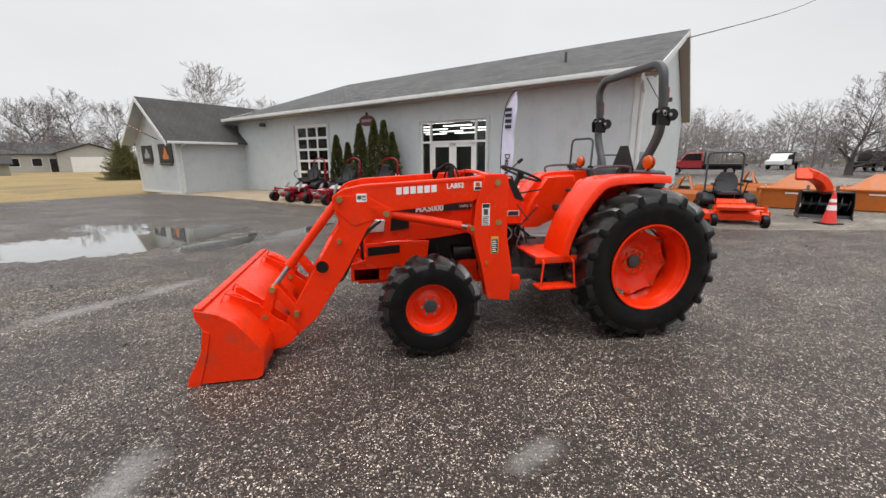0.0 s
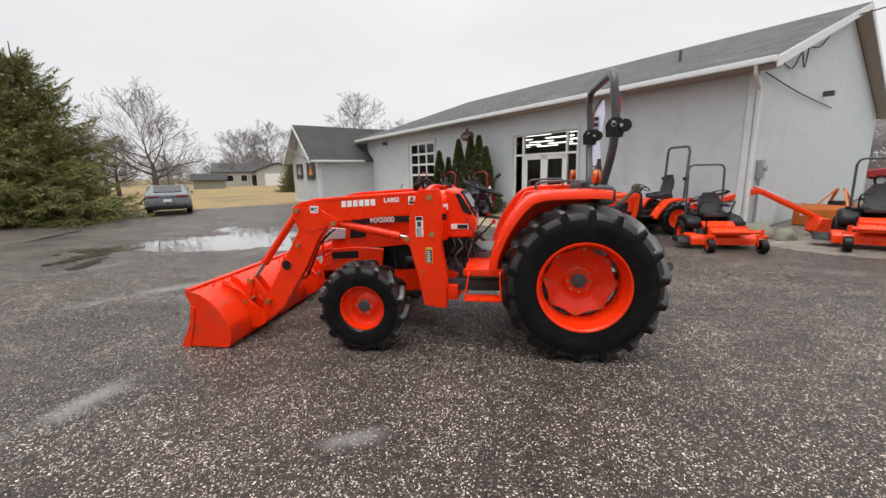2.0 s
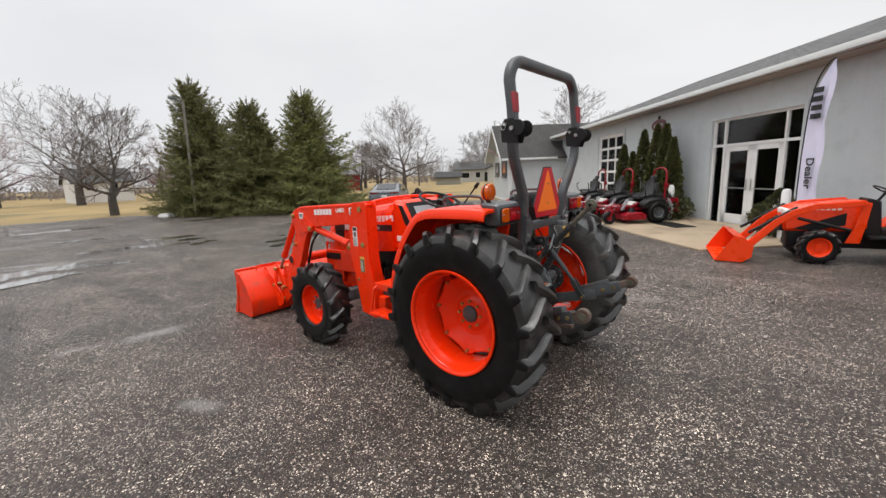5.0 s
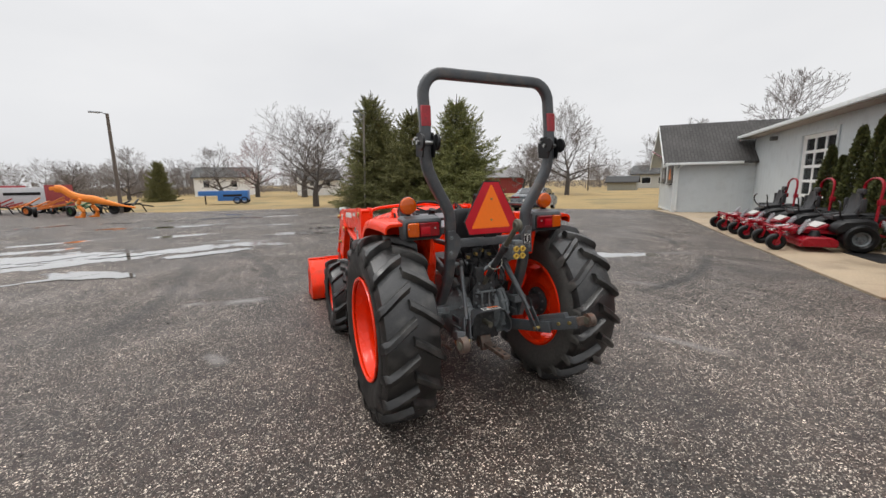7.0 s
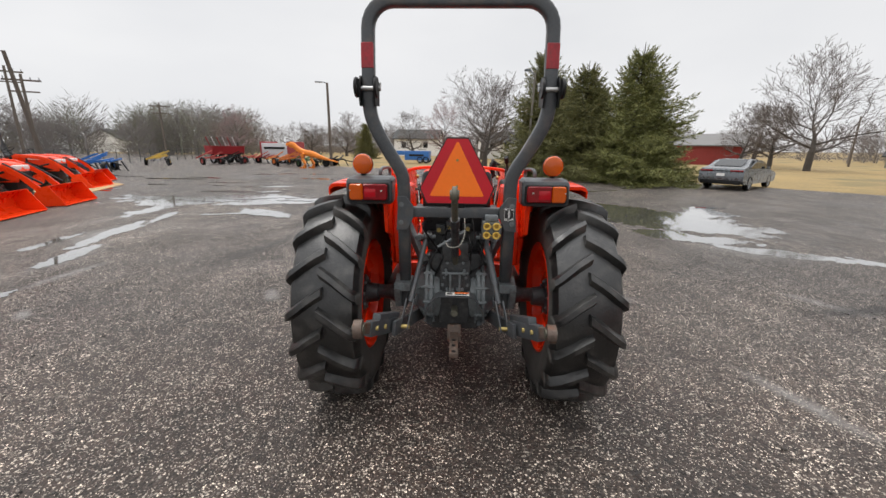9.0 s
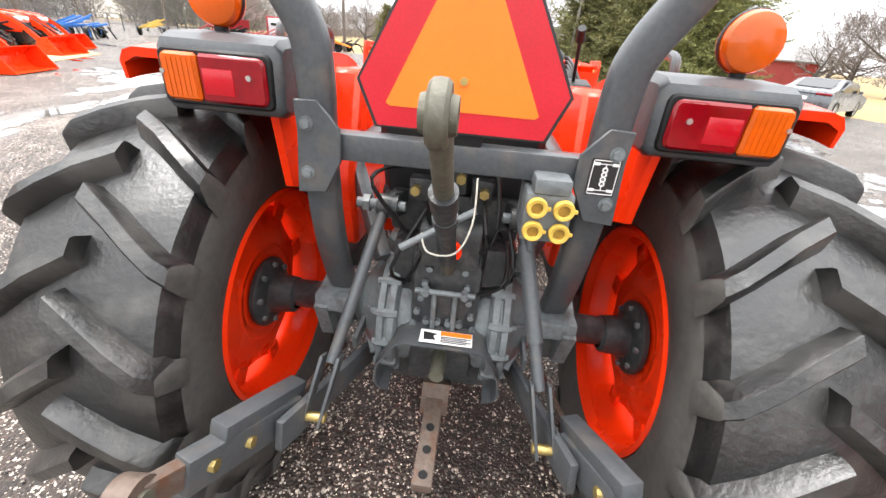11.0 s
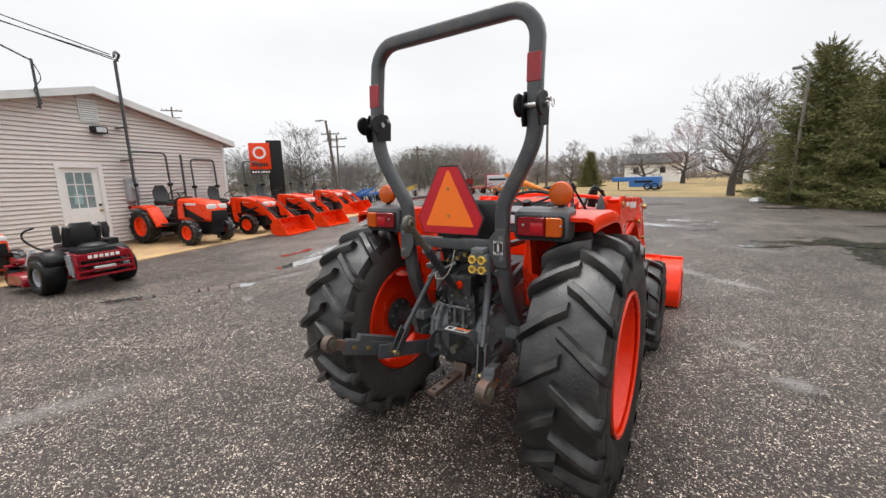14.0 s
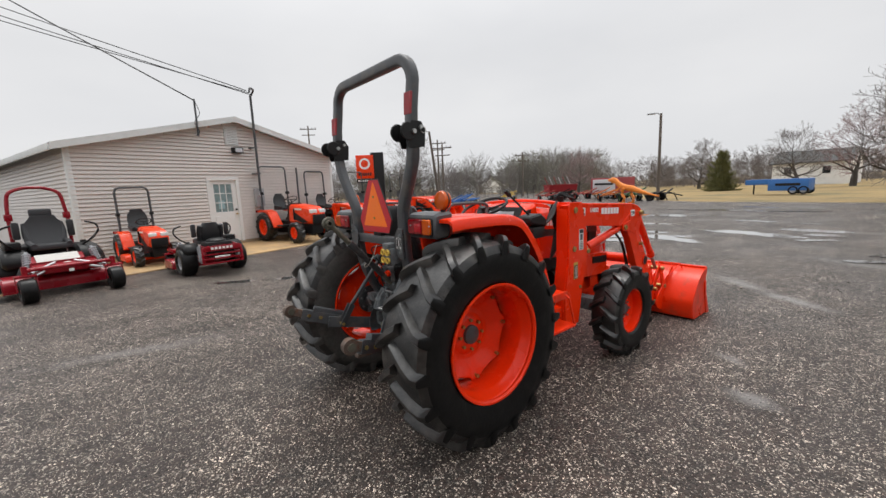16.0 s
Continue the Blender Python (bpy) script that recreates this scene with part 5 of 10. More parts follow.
    tone = math_("MULTIPLY", tone, span(clump.outputs["Fac"], 0.32, 0.68, 0.62, 1.42))
    tone = math_("MULTIPLY", tone, span(drag.outputs["Fac"], 0.36, 0.66, 0.86, 1.22))
    # paler stretches of the yard
    for x, y, r, amount in pale_spots:
        ds = n.new("ShaderNodeVectorMath")
        ds.operation = "DISTANCE"
        l.new(tc.outputs["Object"], ds.inputs[0])
        ds.inputs[1].default_value = (x, y, 0)
        away = math_("MULTIPLY_ADD", broad.outputs["Fac"], r * 0.8, ds.outputs["Value"])
        tone = math_("MULTIPLY", tone, span(away, r * 0.6, r * 1.6, 1.0 + amount, 1.0, True))
    sc = n.new("ShaderNodeVectorMath")
    sc.operation = "SCALE"
    l.new(col, sc.inputs[0])
    l.new(tone, sc.inputs["Scale"])
    col = sc.outputs[0]
    # pale silt in shallow smears, their wet sheen put into the colour
    mask = None
    rag = noise(5.0, 6, 0.7)
    for x, y, rx, ry, turn, amount in smears:
        mp = n.new("ShaderNodeMapping")
        mp.vector_type = "TEXTURE"
        mp.inputs["Location"].default_value = (x, y, 0)
        mp.inputs["Rotation"].default_value = (0, 0, radians(turn))
        mp.inputs["Scale"].default_value = (rx, ry, 1)
        l.new(tc.outputs["Object"], mp.inputs[0])
        ln = n.new("ShaderNodeVectorMath")
        ln.operation = "LENGTH"
        l.new(mp.outputs[0], ln.inputs[0])
        d = math_("MULTIPLY_ADD", rag.outputs["Fac"], 1.5, ln.outputs["Value"])
        f = span(d, 0.75, 1.75, amount, 0.0, True)
        mask = f if mask is None else math_("MAXIMUM", mask, f)
    if mask is not None:
        col = blend(mask, col, (0.30, 0.29, 0.275))
    # old wheel marks, arcs of bared tar
    for cx, cy, r, w, mx, my, mr, amount in tracks:
        far = []
        for q in ((cx, cy, 0), (mx, my, 0)):
            ds = n.new("ShaderNodeVectorMath")
            ds.operation = "DISTANCE"
            l.new(tc.outputs["Object"], ds.inputs[0])
            ds.inputs[1].default_value = q
            far.append(ds.outputs["Value"])
        off_ = math_("ABSOLUTE", math_("SUBTRACT", far[0], r))
        f = span(math_("MULTIPLY_ADD", rag.outputs["Fac"], w * 1.6, off_), w * 0.8, w * 2.2, amount, 0.0, True)
        f = math_("MULTIPLY", f, span(far[1], mr * 0.6, mr, 1.0, 0.0, True))
        col = blend(f, col, tuple(1.3 * x for x in dark))
    l.new(col, b.inputs["Base Color"])
    damp = math_("ADD", span(drag.outputs["Fac"], 0.36, 0.62, 0.16, -0.10), span(broad.outputs["Fac"], 0.38, 0.62, wet, wet + 0.2))
    l.new(damp, b.inputs["Roughness"])
    # a thin film of rain that shines at a low angle
    film = span(drag.outputs["Fac"], 0.36, 0.64, 0.85 * film_most, 0.30 * film_most)
    l.new(film, b.inputs["Coat Weight"])
    b.inputs["Coat Roughness"].default_value, b.inputs["Coat IOR"].default_value = 0.36, 1.4
    bu = n.new("ShaderNodeBump")
    bu.inputs["Strength"].default_value, bu.inputs["Distance"].default_value = 1.0, 0.016
    l.new(math_("MULTIPLY_ADD", v1.outputs["Distance"], -1.0, s1.outputs[1]), bu.inputs["Height"])
    l.new(bu.outputs[0], b.inputs["Normal"])
    return m


SMEARS = ((-1.55, -2.08, 0.30, 0.12, 25, 0.6), (0.22, 2.38, 0.62, 0.11, 21, 0.6), (-3.68, -1.92, 0.46, 0.2, 84, 0.85), (-5.5, 0.9, 0.75, 0.22, 48, 0.8), (-6.05, 0.1, 0.5, 0.2, 60, 0.5), (-4.9, 1.55, 0.8, 0.2, 56, 0.85), (-1.68, 1.86, 0.26, 0.15, 84, 0.8), (-2.35, 1.56, 0.25, 0.12, 60, 0.6),
          (-3.82, -2.54, 0.28, 0.13, 80, 0.7), (-2.1, -5.0, 0.9, 0.12, 178, 0.65), (1.7, -2.85, 1.2, 0.2, 168, 0.45), (-0.85, -4.25, 0.25, 0.1, 40, 0.7), (-2.9, -5.75, 1.1, 0.3, 195, 0.7), (-4.4, -6.7, 1.3, 0.35, 195, 0.65), (-3.3, 7.05, 0.9, 0.3, 60, 0.4), (-1.7, 4.1, 0.7, 0.14, 30, 0.45), (-4.0, 4.9, 1.3, 0.6, 60, 0.4),
          (-11.0, -2.5, 2.2, 0.5, 75, 0.45), (-13.5, 3.0, 2.5, 0.4, 100, 0.4), (-8.2, 2.0, 1.2, 0.3, 60, 0.45))
TRACKS = ((-6.77, 5.90, 3.49, 0.10, -6.3, 9.2, 3.6, 0.75), (-7.69, 3.35, 6.28, 0.13, -1.9, 5.5, 2.3, 0.8), (-5.5, -12.0, 9.0, 0.16, -5.0, -3.2, 3.0, 0.55), (-4.5, -14.0, 12.5, 0.14, -7.5, -2.0, 3.0, 0.5))
GRAVEL = gravel_material("dark_tar_gravel", (0.0070, 0.0051, 0.0041), (0.067, 0.049, 0.0395), (0.82, 0.715, 0.60), 0.25, 0.44, SMEARS, TRACKS, ((0.4, 2.6, 2.8, 0.3), (-6.0, -6.5, 4.5, 0.3), (1.5, -5.0, 3.6, 0.35)), 0.3)
PALE_GRAVEL = gravel_material("pale_crushed_stone", (0.10, 0.092, 0.078), (0.34, 0.315, 0.27), (0.68, 0.65, 0.58), 0.25, 0.6)
SAND = material("tan_sandy_gravel", (0.44, 0.29, 0.14), 0.8, vary=0.3, scale=1.5, fine=50, bump=0.6, dirt=(0.22, 0.18, 0.13), dirt_amount=0.6)
CONCRETE = material("tan_concrete", (0.36, 0.28, 0.19), 0.5, vary=0.25, scale=0.9, fine=40, bump=0.15, dirt=(0.20, 0.15, 0.10), dirt_amount=0.75)
GRASS = material("winter_grass", (0.27, 0.19, 0.078), 0.9, vary=0.45, scale=0.16, fine=9, bump=0.5, dirt=(0.11, 0.105, 0.05), dirt_amount=0.9)
WATER = material("rain_water", (0.10, 0.098, 0.092), 0.03, vary=0.1, scale=2)
WATER.node_tree.nodes["Principled BSDF"].inputs["IOR"].default_value = 1.75
WATER.node_tree.nodes["Principled BSDF"].inputs["Coat Weight"].default_value = 1.0

gx = bmesh.new()
bmesh.ops.create_grid(gx, x_segments=60, y_segments=60, size=1500)
for v in gx.verts:
    v.co.z = -0.06
tagged(part("ground", gx, GRASS, None, smooth=0), "flat field of yellowed winter grass", "grass", kind="structure")
LOT = [(-13.0, 17.8), (-16.6, 14.4), (-19.2, 11.9), (-18.6, 9.6), (-23.0, 5.9), (-28.0, 2.4), (-29.6, -7.6), (-32.0, -11.2), (-64, -40), (-64, -75), (70, -75), (130, 20), (90, 110), (26, 60), (20, 20), (4, 22), (-9, 24)]
tagged(part("parking_lot", plate(LOT, "z", -0.16, 0.0), GRAVEL, None, smooth=0), "wet dark gravel yard with pale chips and puddles", "gravel yard", kind="structure")



def stone_material():
    m = bpy.data.materials.new("loose_stone")
    m.use_nodes = True
    n, l, b = nodes_of(m)
    geo = n.new("ShaderNodeNewGeometry")
    ramp = n.new("ShaderNodeValToRGB")
    e = ramp.color_ramp.elements
    e[0].color, e[1].color = (0.010, 0.008, 0.007, 1), (0.60, 0.55, 0.49, 1)
    for at, c in ((0.45, (0.045, 0.038, 0.033, 1)), (0.72, (0.12, 0.105, 0.092, 1)), (0.90, (0.27, 0.245, 0.215, 1))):
        e.new(at).color = c
    l.new(geo.outputs["Random Per Island"], ramp.inputs[0])
    l.new(ramp.outputs[0], b.inputs["Base Color"])
    b.inputs["Roughness"].default_value = 0.42
    return m


def loose_stones(count, seed):
    """Small sharp stones strewn over the yard where the walk passes, each a squashed eight-sided lump."""
    rng = np.random.default_rng(seed)
    rad = 0.6 + 6.6 * rng.random(count) ** 0.62
    ang = rng.random(count) * 2 * np.pi
    px, py = 0.6 + rad * np.cos(ang) * 1.05, -0.4 + rad * np.sin(ang) * 0.95
    size = 0.0035 + 0.0085 * rng.random(count) ** 2.6
    big = rng.random(count) < 0.012
    size[big] *= 1.9
    base = np.array([(1, 0, 0), (0, 1, 0), (-1, 0, 0), (0, -1, 0), (0, 0, 1), (0, 0, -1)], float)
    pts = base[None] * (0.75 + 0.5 * rng.random((count, 6, 1)))
    pts *= np.stack([np.ones(count), 0.55 + 0.4 * rng.random(count), 0.45 + 0.3 * rng.random(count)], -1)[:, None] * size[:, None, None]
    pts[:, 4, :2] += (rng.random((count, 2)) - 0.5) * size[:, None]
    c, s_ = np.cos(ang * 7.3), np.sin(ang * 7.3)
    x, y = pts[..., 0] * c[:, None] - pts[..., 1] * s_[:, None], pts[..., 0] * s_[:, None] + pts[..., 1] * c[:, None]
    verts = np.stack([x + px[:, None], y + py[:, None], pts[..., 2] + 0.12 * size[:, None]], -1).reshape(-1, 3)
    tri = np.array([(0, 1, 4), (1, 2, 4), (2, 3, 4), (3, 0, 4), (1, 0, 5), (2, 1, 5), (3, 2, 5), (0, 3, 5)])
    faces = (tri[None] + 6 * np.arange(count)[:, None, None]).reshape(-1, 3)
    me = bpy.data.meshes.new("loose_stones")
    me.vertices.add(len(verts))
    me.vertices.foreach_set("co", verts.ravel())
    me.loops.add(faces.size)
    me.loops.foreach_set("vertex_index", faces.ravel().astype(np.int32))
    me.polygons.add(len(faces))
    me.polygons.foreach_set("loop_start", np.arange(0, faces.size, 3, dtype=np.int32))
    me.update(calc_edges=True)
    me.materials.append(stone_material())
    tagged(new("loose_stones", me), "loose dark and pale stone chips strewn over the yard", "stones", kind="stuff")


loose_stones(60000, 3)

BX, BY, BT = 4.97, 6.28, 45.7
MB = pose(BX, BY, 0, 0, 0, BT)


def slab(name, pts, z0, z1, mat_, label, category):
    bm = plate(pts, "z", z0, z1)
    return tagged(part(name, bm, mat_, None, smooth=0), label, category, kind="structure")


def wb(x, y):
    p = MB @ Vector((x, y, 0))
    return (p.x, p.y)


slab("pavement", [wb(-3.3, 3.2), wb(-3.35, 9.0), wb(-3.3, 16.5), wb(-3.9, 20.4), wb(-0.05, 19.0), wb(-0.05, 3.2)], -0.05, 0.03, CONCRETE, "stained tan concrete apron beside the showroom", "pavement")
slab("gravel_strip", [(4.3, 5.2), (5.0, 4.0), (6.0, 3.35), (8.0, 2.9), (11.0, 2.2), (16, 1.2), (30, 0), (34, 26), (17.3, 18.4), (5.2, 6.3)], -0.05, 0.008, PALE_GRAVEL, "pale crushed stone strip by the building", "gravel")
slab("sand_strip", [(6.5, -7.3), (4.2, -7.9), (1.9, -8.55), (-1.3, -9.44), (-4.24, -10.31), (-8.2, -11.5), (-13.5, -13.8), (-15.5, -17.0), (-6.4, -14.1), (1.95, -11.8), (7.0, -10.4)], -0.05, 0.02, SAND, "tan sandy gravel strip along the siding building", "gravel")


def puddle(x, y, rx, ry, turn, seed, rough=0.75, step=0.05):
    """Shallow water that fills the hollows of uneven ground inside an ellipse."""
    c, s = math.cos(radians(turn)), math.sin(radians(turn))
    nx, ny = int(2.8 * rx / step), int(2.8 * ry / step)
    ids, verts, faces = {}, [], []

    def wet(i, j):
        u, w = (i - nx / 2) * step, (j - ny / 2) * step
        r = math.hypot(u / rx, w / ry)
        q = Vector((x + c * u - s * w, y + s * u + c * w, seed * 3.7))
        v = noise.noise(q * 1.1) + 0.6 * noise.noise(q * 2.9) + 0.5 * noise.noise(q * 8.0)
        return 1.0 - r + rough * v, q

    for i in range(nx):
        for j in range(ny):
            f, q = wet(i, j)
            if f < 0:
                continue
            quad = []
            for a, b in ((i, j), (i + 1, j), (i + 1, j + 1), (i, j + 1)):
                if (a, b) not in ids:
                    u, w = (a - nx / 2) * step, (b - ny / 2) * step
                    ids[a, b] = len(verts)
                    verts.append((x + c * u - s * w, y + s * u + c * w, 0.003 + 0.0002 * (seed - 40)))
                quad.append(ids[a, b])
            faces.append(tuple(quad))
    ob = raw("puddle", verts, faces, WATER)
    tagged(ob, "shallow rain puddle on the dark gravel", "puddle", "puddles in the yard", "structure")


POOLS = [(-7.4, 5.0, 2.2, 1.3, 40, 0.6), (-9.3, 4.4, 1.5, 0.5, 45, 0.7), (-8.2, 6.5, 1.6, 0.6, 130, 0.7), (-5.2, 4.5, 1.0, 0.4, 60, 0.75), (-4.0, 5.3, 1.0, 0.25, 65, 0.8),
         (-9.5, -7.3, 2.3, 0.95, 118, 0.5), (-9.4, -4.6, 2.3, 0.5, 112, 0.5), (-11.6, -7.9, 1.2, 0.35, 100, 0.6), (-10.2, -2.7, 1.0, 0.35, 100, 0.6), (-7.6, -7.9, 1.1, 0.3, 190, 0.7), (-6.2, -6.75, 1.0, 0.16, 196, 0.7),
         (-4.6, -6.5, 1.2, 0.17, 196, 0.6), (-3.7, -6.85, 0.8, 0.13, 190, 0.7), (-2.9, -5.75, 0.9, 0.15, 195, 0.6), (-9.6, -9.8, 1.0, 0.25, 120, 0.6), (-13.4, -7.8, 1.0, 0.25, 110, 0.6), (0.1, -5.85, 0.45, 0.13, 150, 0.5), (-1.0, -5.2, 0.5, 0.15, 150, 0.5),
         (-9.9, -1.8, 1.0, 0.3, 60, 0.6), (-12.0, -0.4, 1.3, 0.35, 70, 0.6), (-13.4, 0.9, 1.1, 0.3, 80, 0.6), (-13.5, -4.5, 1.0, 0.3, 100, 0.6), (-17.5, -5.0, 1.6, 0.4, 100, 0.6), (-21.3, -4.5, 1.8, 0.5, 100, 0.6), (-21, -1.0, 1.8, 0.4, 90, 0.6), (-20, 4.5, 1.5, 0.3, 120, 0.6), (-15.5, 8.0, 1.2, 0.25, 130, 0.6)]
for i, (x, y, rx, ry, t, ragged) in enumerate(POOLS):
    puddle(x, y, rx, ry, t, 40 + i, ragged)
# thin films of water in the ruts farther off
rut = random.Random(21)
for i in range(34):
    a, r = radians(rut.uniform(158, 232)), rut.uniform(8.5, 25)
    puddle(r * math.cos(a), r * math.sin(a), rut.uniform(0.35, 1.3), rut.uniform(0.10, 0.28), rut.uniform(60, 125), 71 + i, 0.8, 0.07)


# ---- buildings ----
def wave_material(name, color, axis, period, depth, rough=0.55, profile="SIN", vary=0.07):
    """Painted boards or ribs that run straight, spaced by period along one local axis."""
    m = material(name, color, rough, vary=vary, scale=1.3, fine=25, dirt=tuple(v * 0.72 for v in color), dirt_amount=0.35)
    n, l, b = nodes_of(m)
    tc = n.new("ShaderNodeTexCoord")
    w = n.new("ShaderNodeTexWave")
    w.wave_type, w.bands_direction, w.wave_profile = "BANDS", axis, profile
    w.inputs["Scale"].default_value = 0.314159 / period
    w.inputs["Distortion"].default_value = 0.0
    l.new(tc.outputs["Object"], w.inputs["Vector"])
    pw = n.new("ShaderNodeMath")
    pw.operation = "POWER"
    pw.inputs[1].default_value = 6.0
    l.new(w.outputs["Fac"], pw.inputs[0])
    bu = n.new("ShaderNodeBump")
    bu.inputs["Strength"].default_value, bu.inputs["Distance"].default_value = 1.0, depth
    bu.invert = True
    l.new(pw.outputs[0], bu.inputs["Height"])
    l.new(bu.outputs[0], b.inputs["Normal"])
    return m


def shingle_material(name, c1, c2, joint=0.35):
    m = bpy.data.materials.new(name)
    m.use_nodes = True
    n, l, b = nodes_of(m)
    tc = n.new("ShaderNodeTexCoord")
    mp = n.new("ShaderNodeMapping")
    mp.inputs["Rotation"].default_value = (0, 0, radians(90))
    br = n.new("ShaderNodeTexBrick")
    br.inputs["Scale"].default_value = 1.0
    br.inputs["Brick Width"].default_value, br.inputs["Row Height"].default_value, br.inputs["Mortar Size"].default_value = 0.30, 0.14, 0.016
    br.inputs["Color1"].default_value, br.inputs["Color2"].default_value, br.inputs["Mortar"].default_value = (*c1, 1), (*c2, 1), (*[v * joint for v in c1], 1)
    l.new(tc.outputs["Object"], mp.inputs[0])
    l.new(mp.outputs[0], br.inputs["Vector"])
    no = n.new("ShaderNodeTexNoise")
    no.inputs["Scale"].default_value, no.inputs["Detail"].default_value = 0.8, 6
    l.new(tc.outputs["Object"], no.inputs["Vector"])
    mr = n.new("ShaderNodeMapRange")
    mr.inputs["From Min"].default_value, mr.inputs["From Max"].default_value = 0.3, 0.7
    mr.inputs["To Min"].default_value, mr.inputs["To Max"].default_value = 0.75, 1.25
    l.new(no.outputs["Fac"], mr.inputs["Value"])
    sc = n.new("ShaderNodeVectorMath")
    sc.operation = "SCALE"
    l.new(br.outputs["Color"], sc.inputs[0])
    l.new(mr.outputs[0], sc.inputs["Scale"])
    l.new(sc.outputs[0], b.inputs["Base Color"])
    b.inputs["Roughness"].default_value = 0.85
    bu = n.new("ShaderNodeBump")
    bu.inputs["Strength"].default_value, bu.inputs["Distance"].default_value = 1.0, 0.02
    l.new(br.outputs["Fac"], bu.inputs["Height"])
    bu.invert = True
    l.new(bu.outputs[0], b.inputs["Normal"])
    return m


SIDING_GREY = wave_material("grey_board_siding", (0.54, 0.575, 0.59), "Y", 0.30, 0.006)
SIDING_RIB = wave_material("grey_ribbed_siding", (0.60, 0.645, 0.65), "X", 0.23, 0.03)
ROOF = shingle_material("grey_shingles", (0.062, 0.062, 0.062), (0.135, 0.135, 0.132))
TRIM = material("white_trim", (0.68, 0.70, 0.69), 0.5, vary=0.06, scale=2, dirt=(0.48, 0.48, 0.45), dirt_amount=0.3)
SOFFIT = material("tan_soffit", (0.36, 0.31, 0.26), 0.6, vary=0.08)
# Room surfaces are painted dark in place of dim light.
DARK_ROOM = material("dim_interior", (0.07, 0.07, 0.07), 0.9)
VINYL = material("beige_vinyl_siding", (0.645, 0.60, 0.565), 0.5, vary=0.08, scale=1.0, fine=14)


def glass_material(name, tint):
    m = bpy.data.materials.new(name)
    m.use_nodes = True
    n, l, b = nodes_of(m)
    tr = n.new("ShaderNodeBsdfTransparent")
    tr.inputs[0].default_value = (*tint, 1)
    gl = n.new("ShaderNodeBsdfGlossy")
    gl.inputs["Roughness"].default_value = 0.02
    fr = n.new("ShaderNodeFresnel")
    fr.inputs[0].default_value = 1.5
    mx = n.new("ShaderNodeMixShader")
    l.new(fr.outputs[0], mx.inputs[0])
    l.new(tr.outputs[0], mx.inputs[1])
    l.new(gl.outputs[0], mx.inputs[2])
    l.new(mx.outputs[0], n["Material Output"].inputs[0])
    return m


GLASS = glass_material("window_glass", (0.75, 0.78, 0.78))
TUBE = bpy.data.materials.new("lit_tube")
TUBE.use_nodes = True
TUBE.node_tree.nodes["Principled BSDF"].inputs["Emission Color"].default_value = (1, 0.96, 0.9, 1)
TUBE.node_tree.nodes["Principled BSDF"].inputs["Emission Strength"].default_value = 5.0


def glass(name, bm, parent):
    ob = part(name, bm, GLASS, parent, smooth=0)
    ob.visible_shadow = False
    return ob


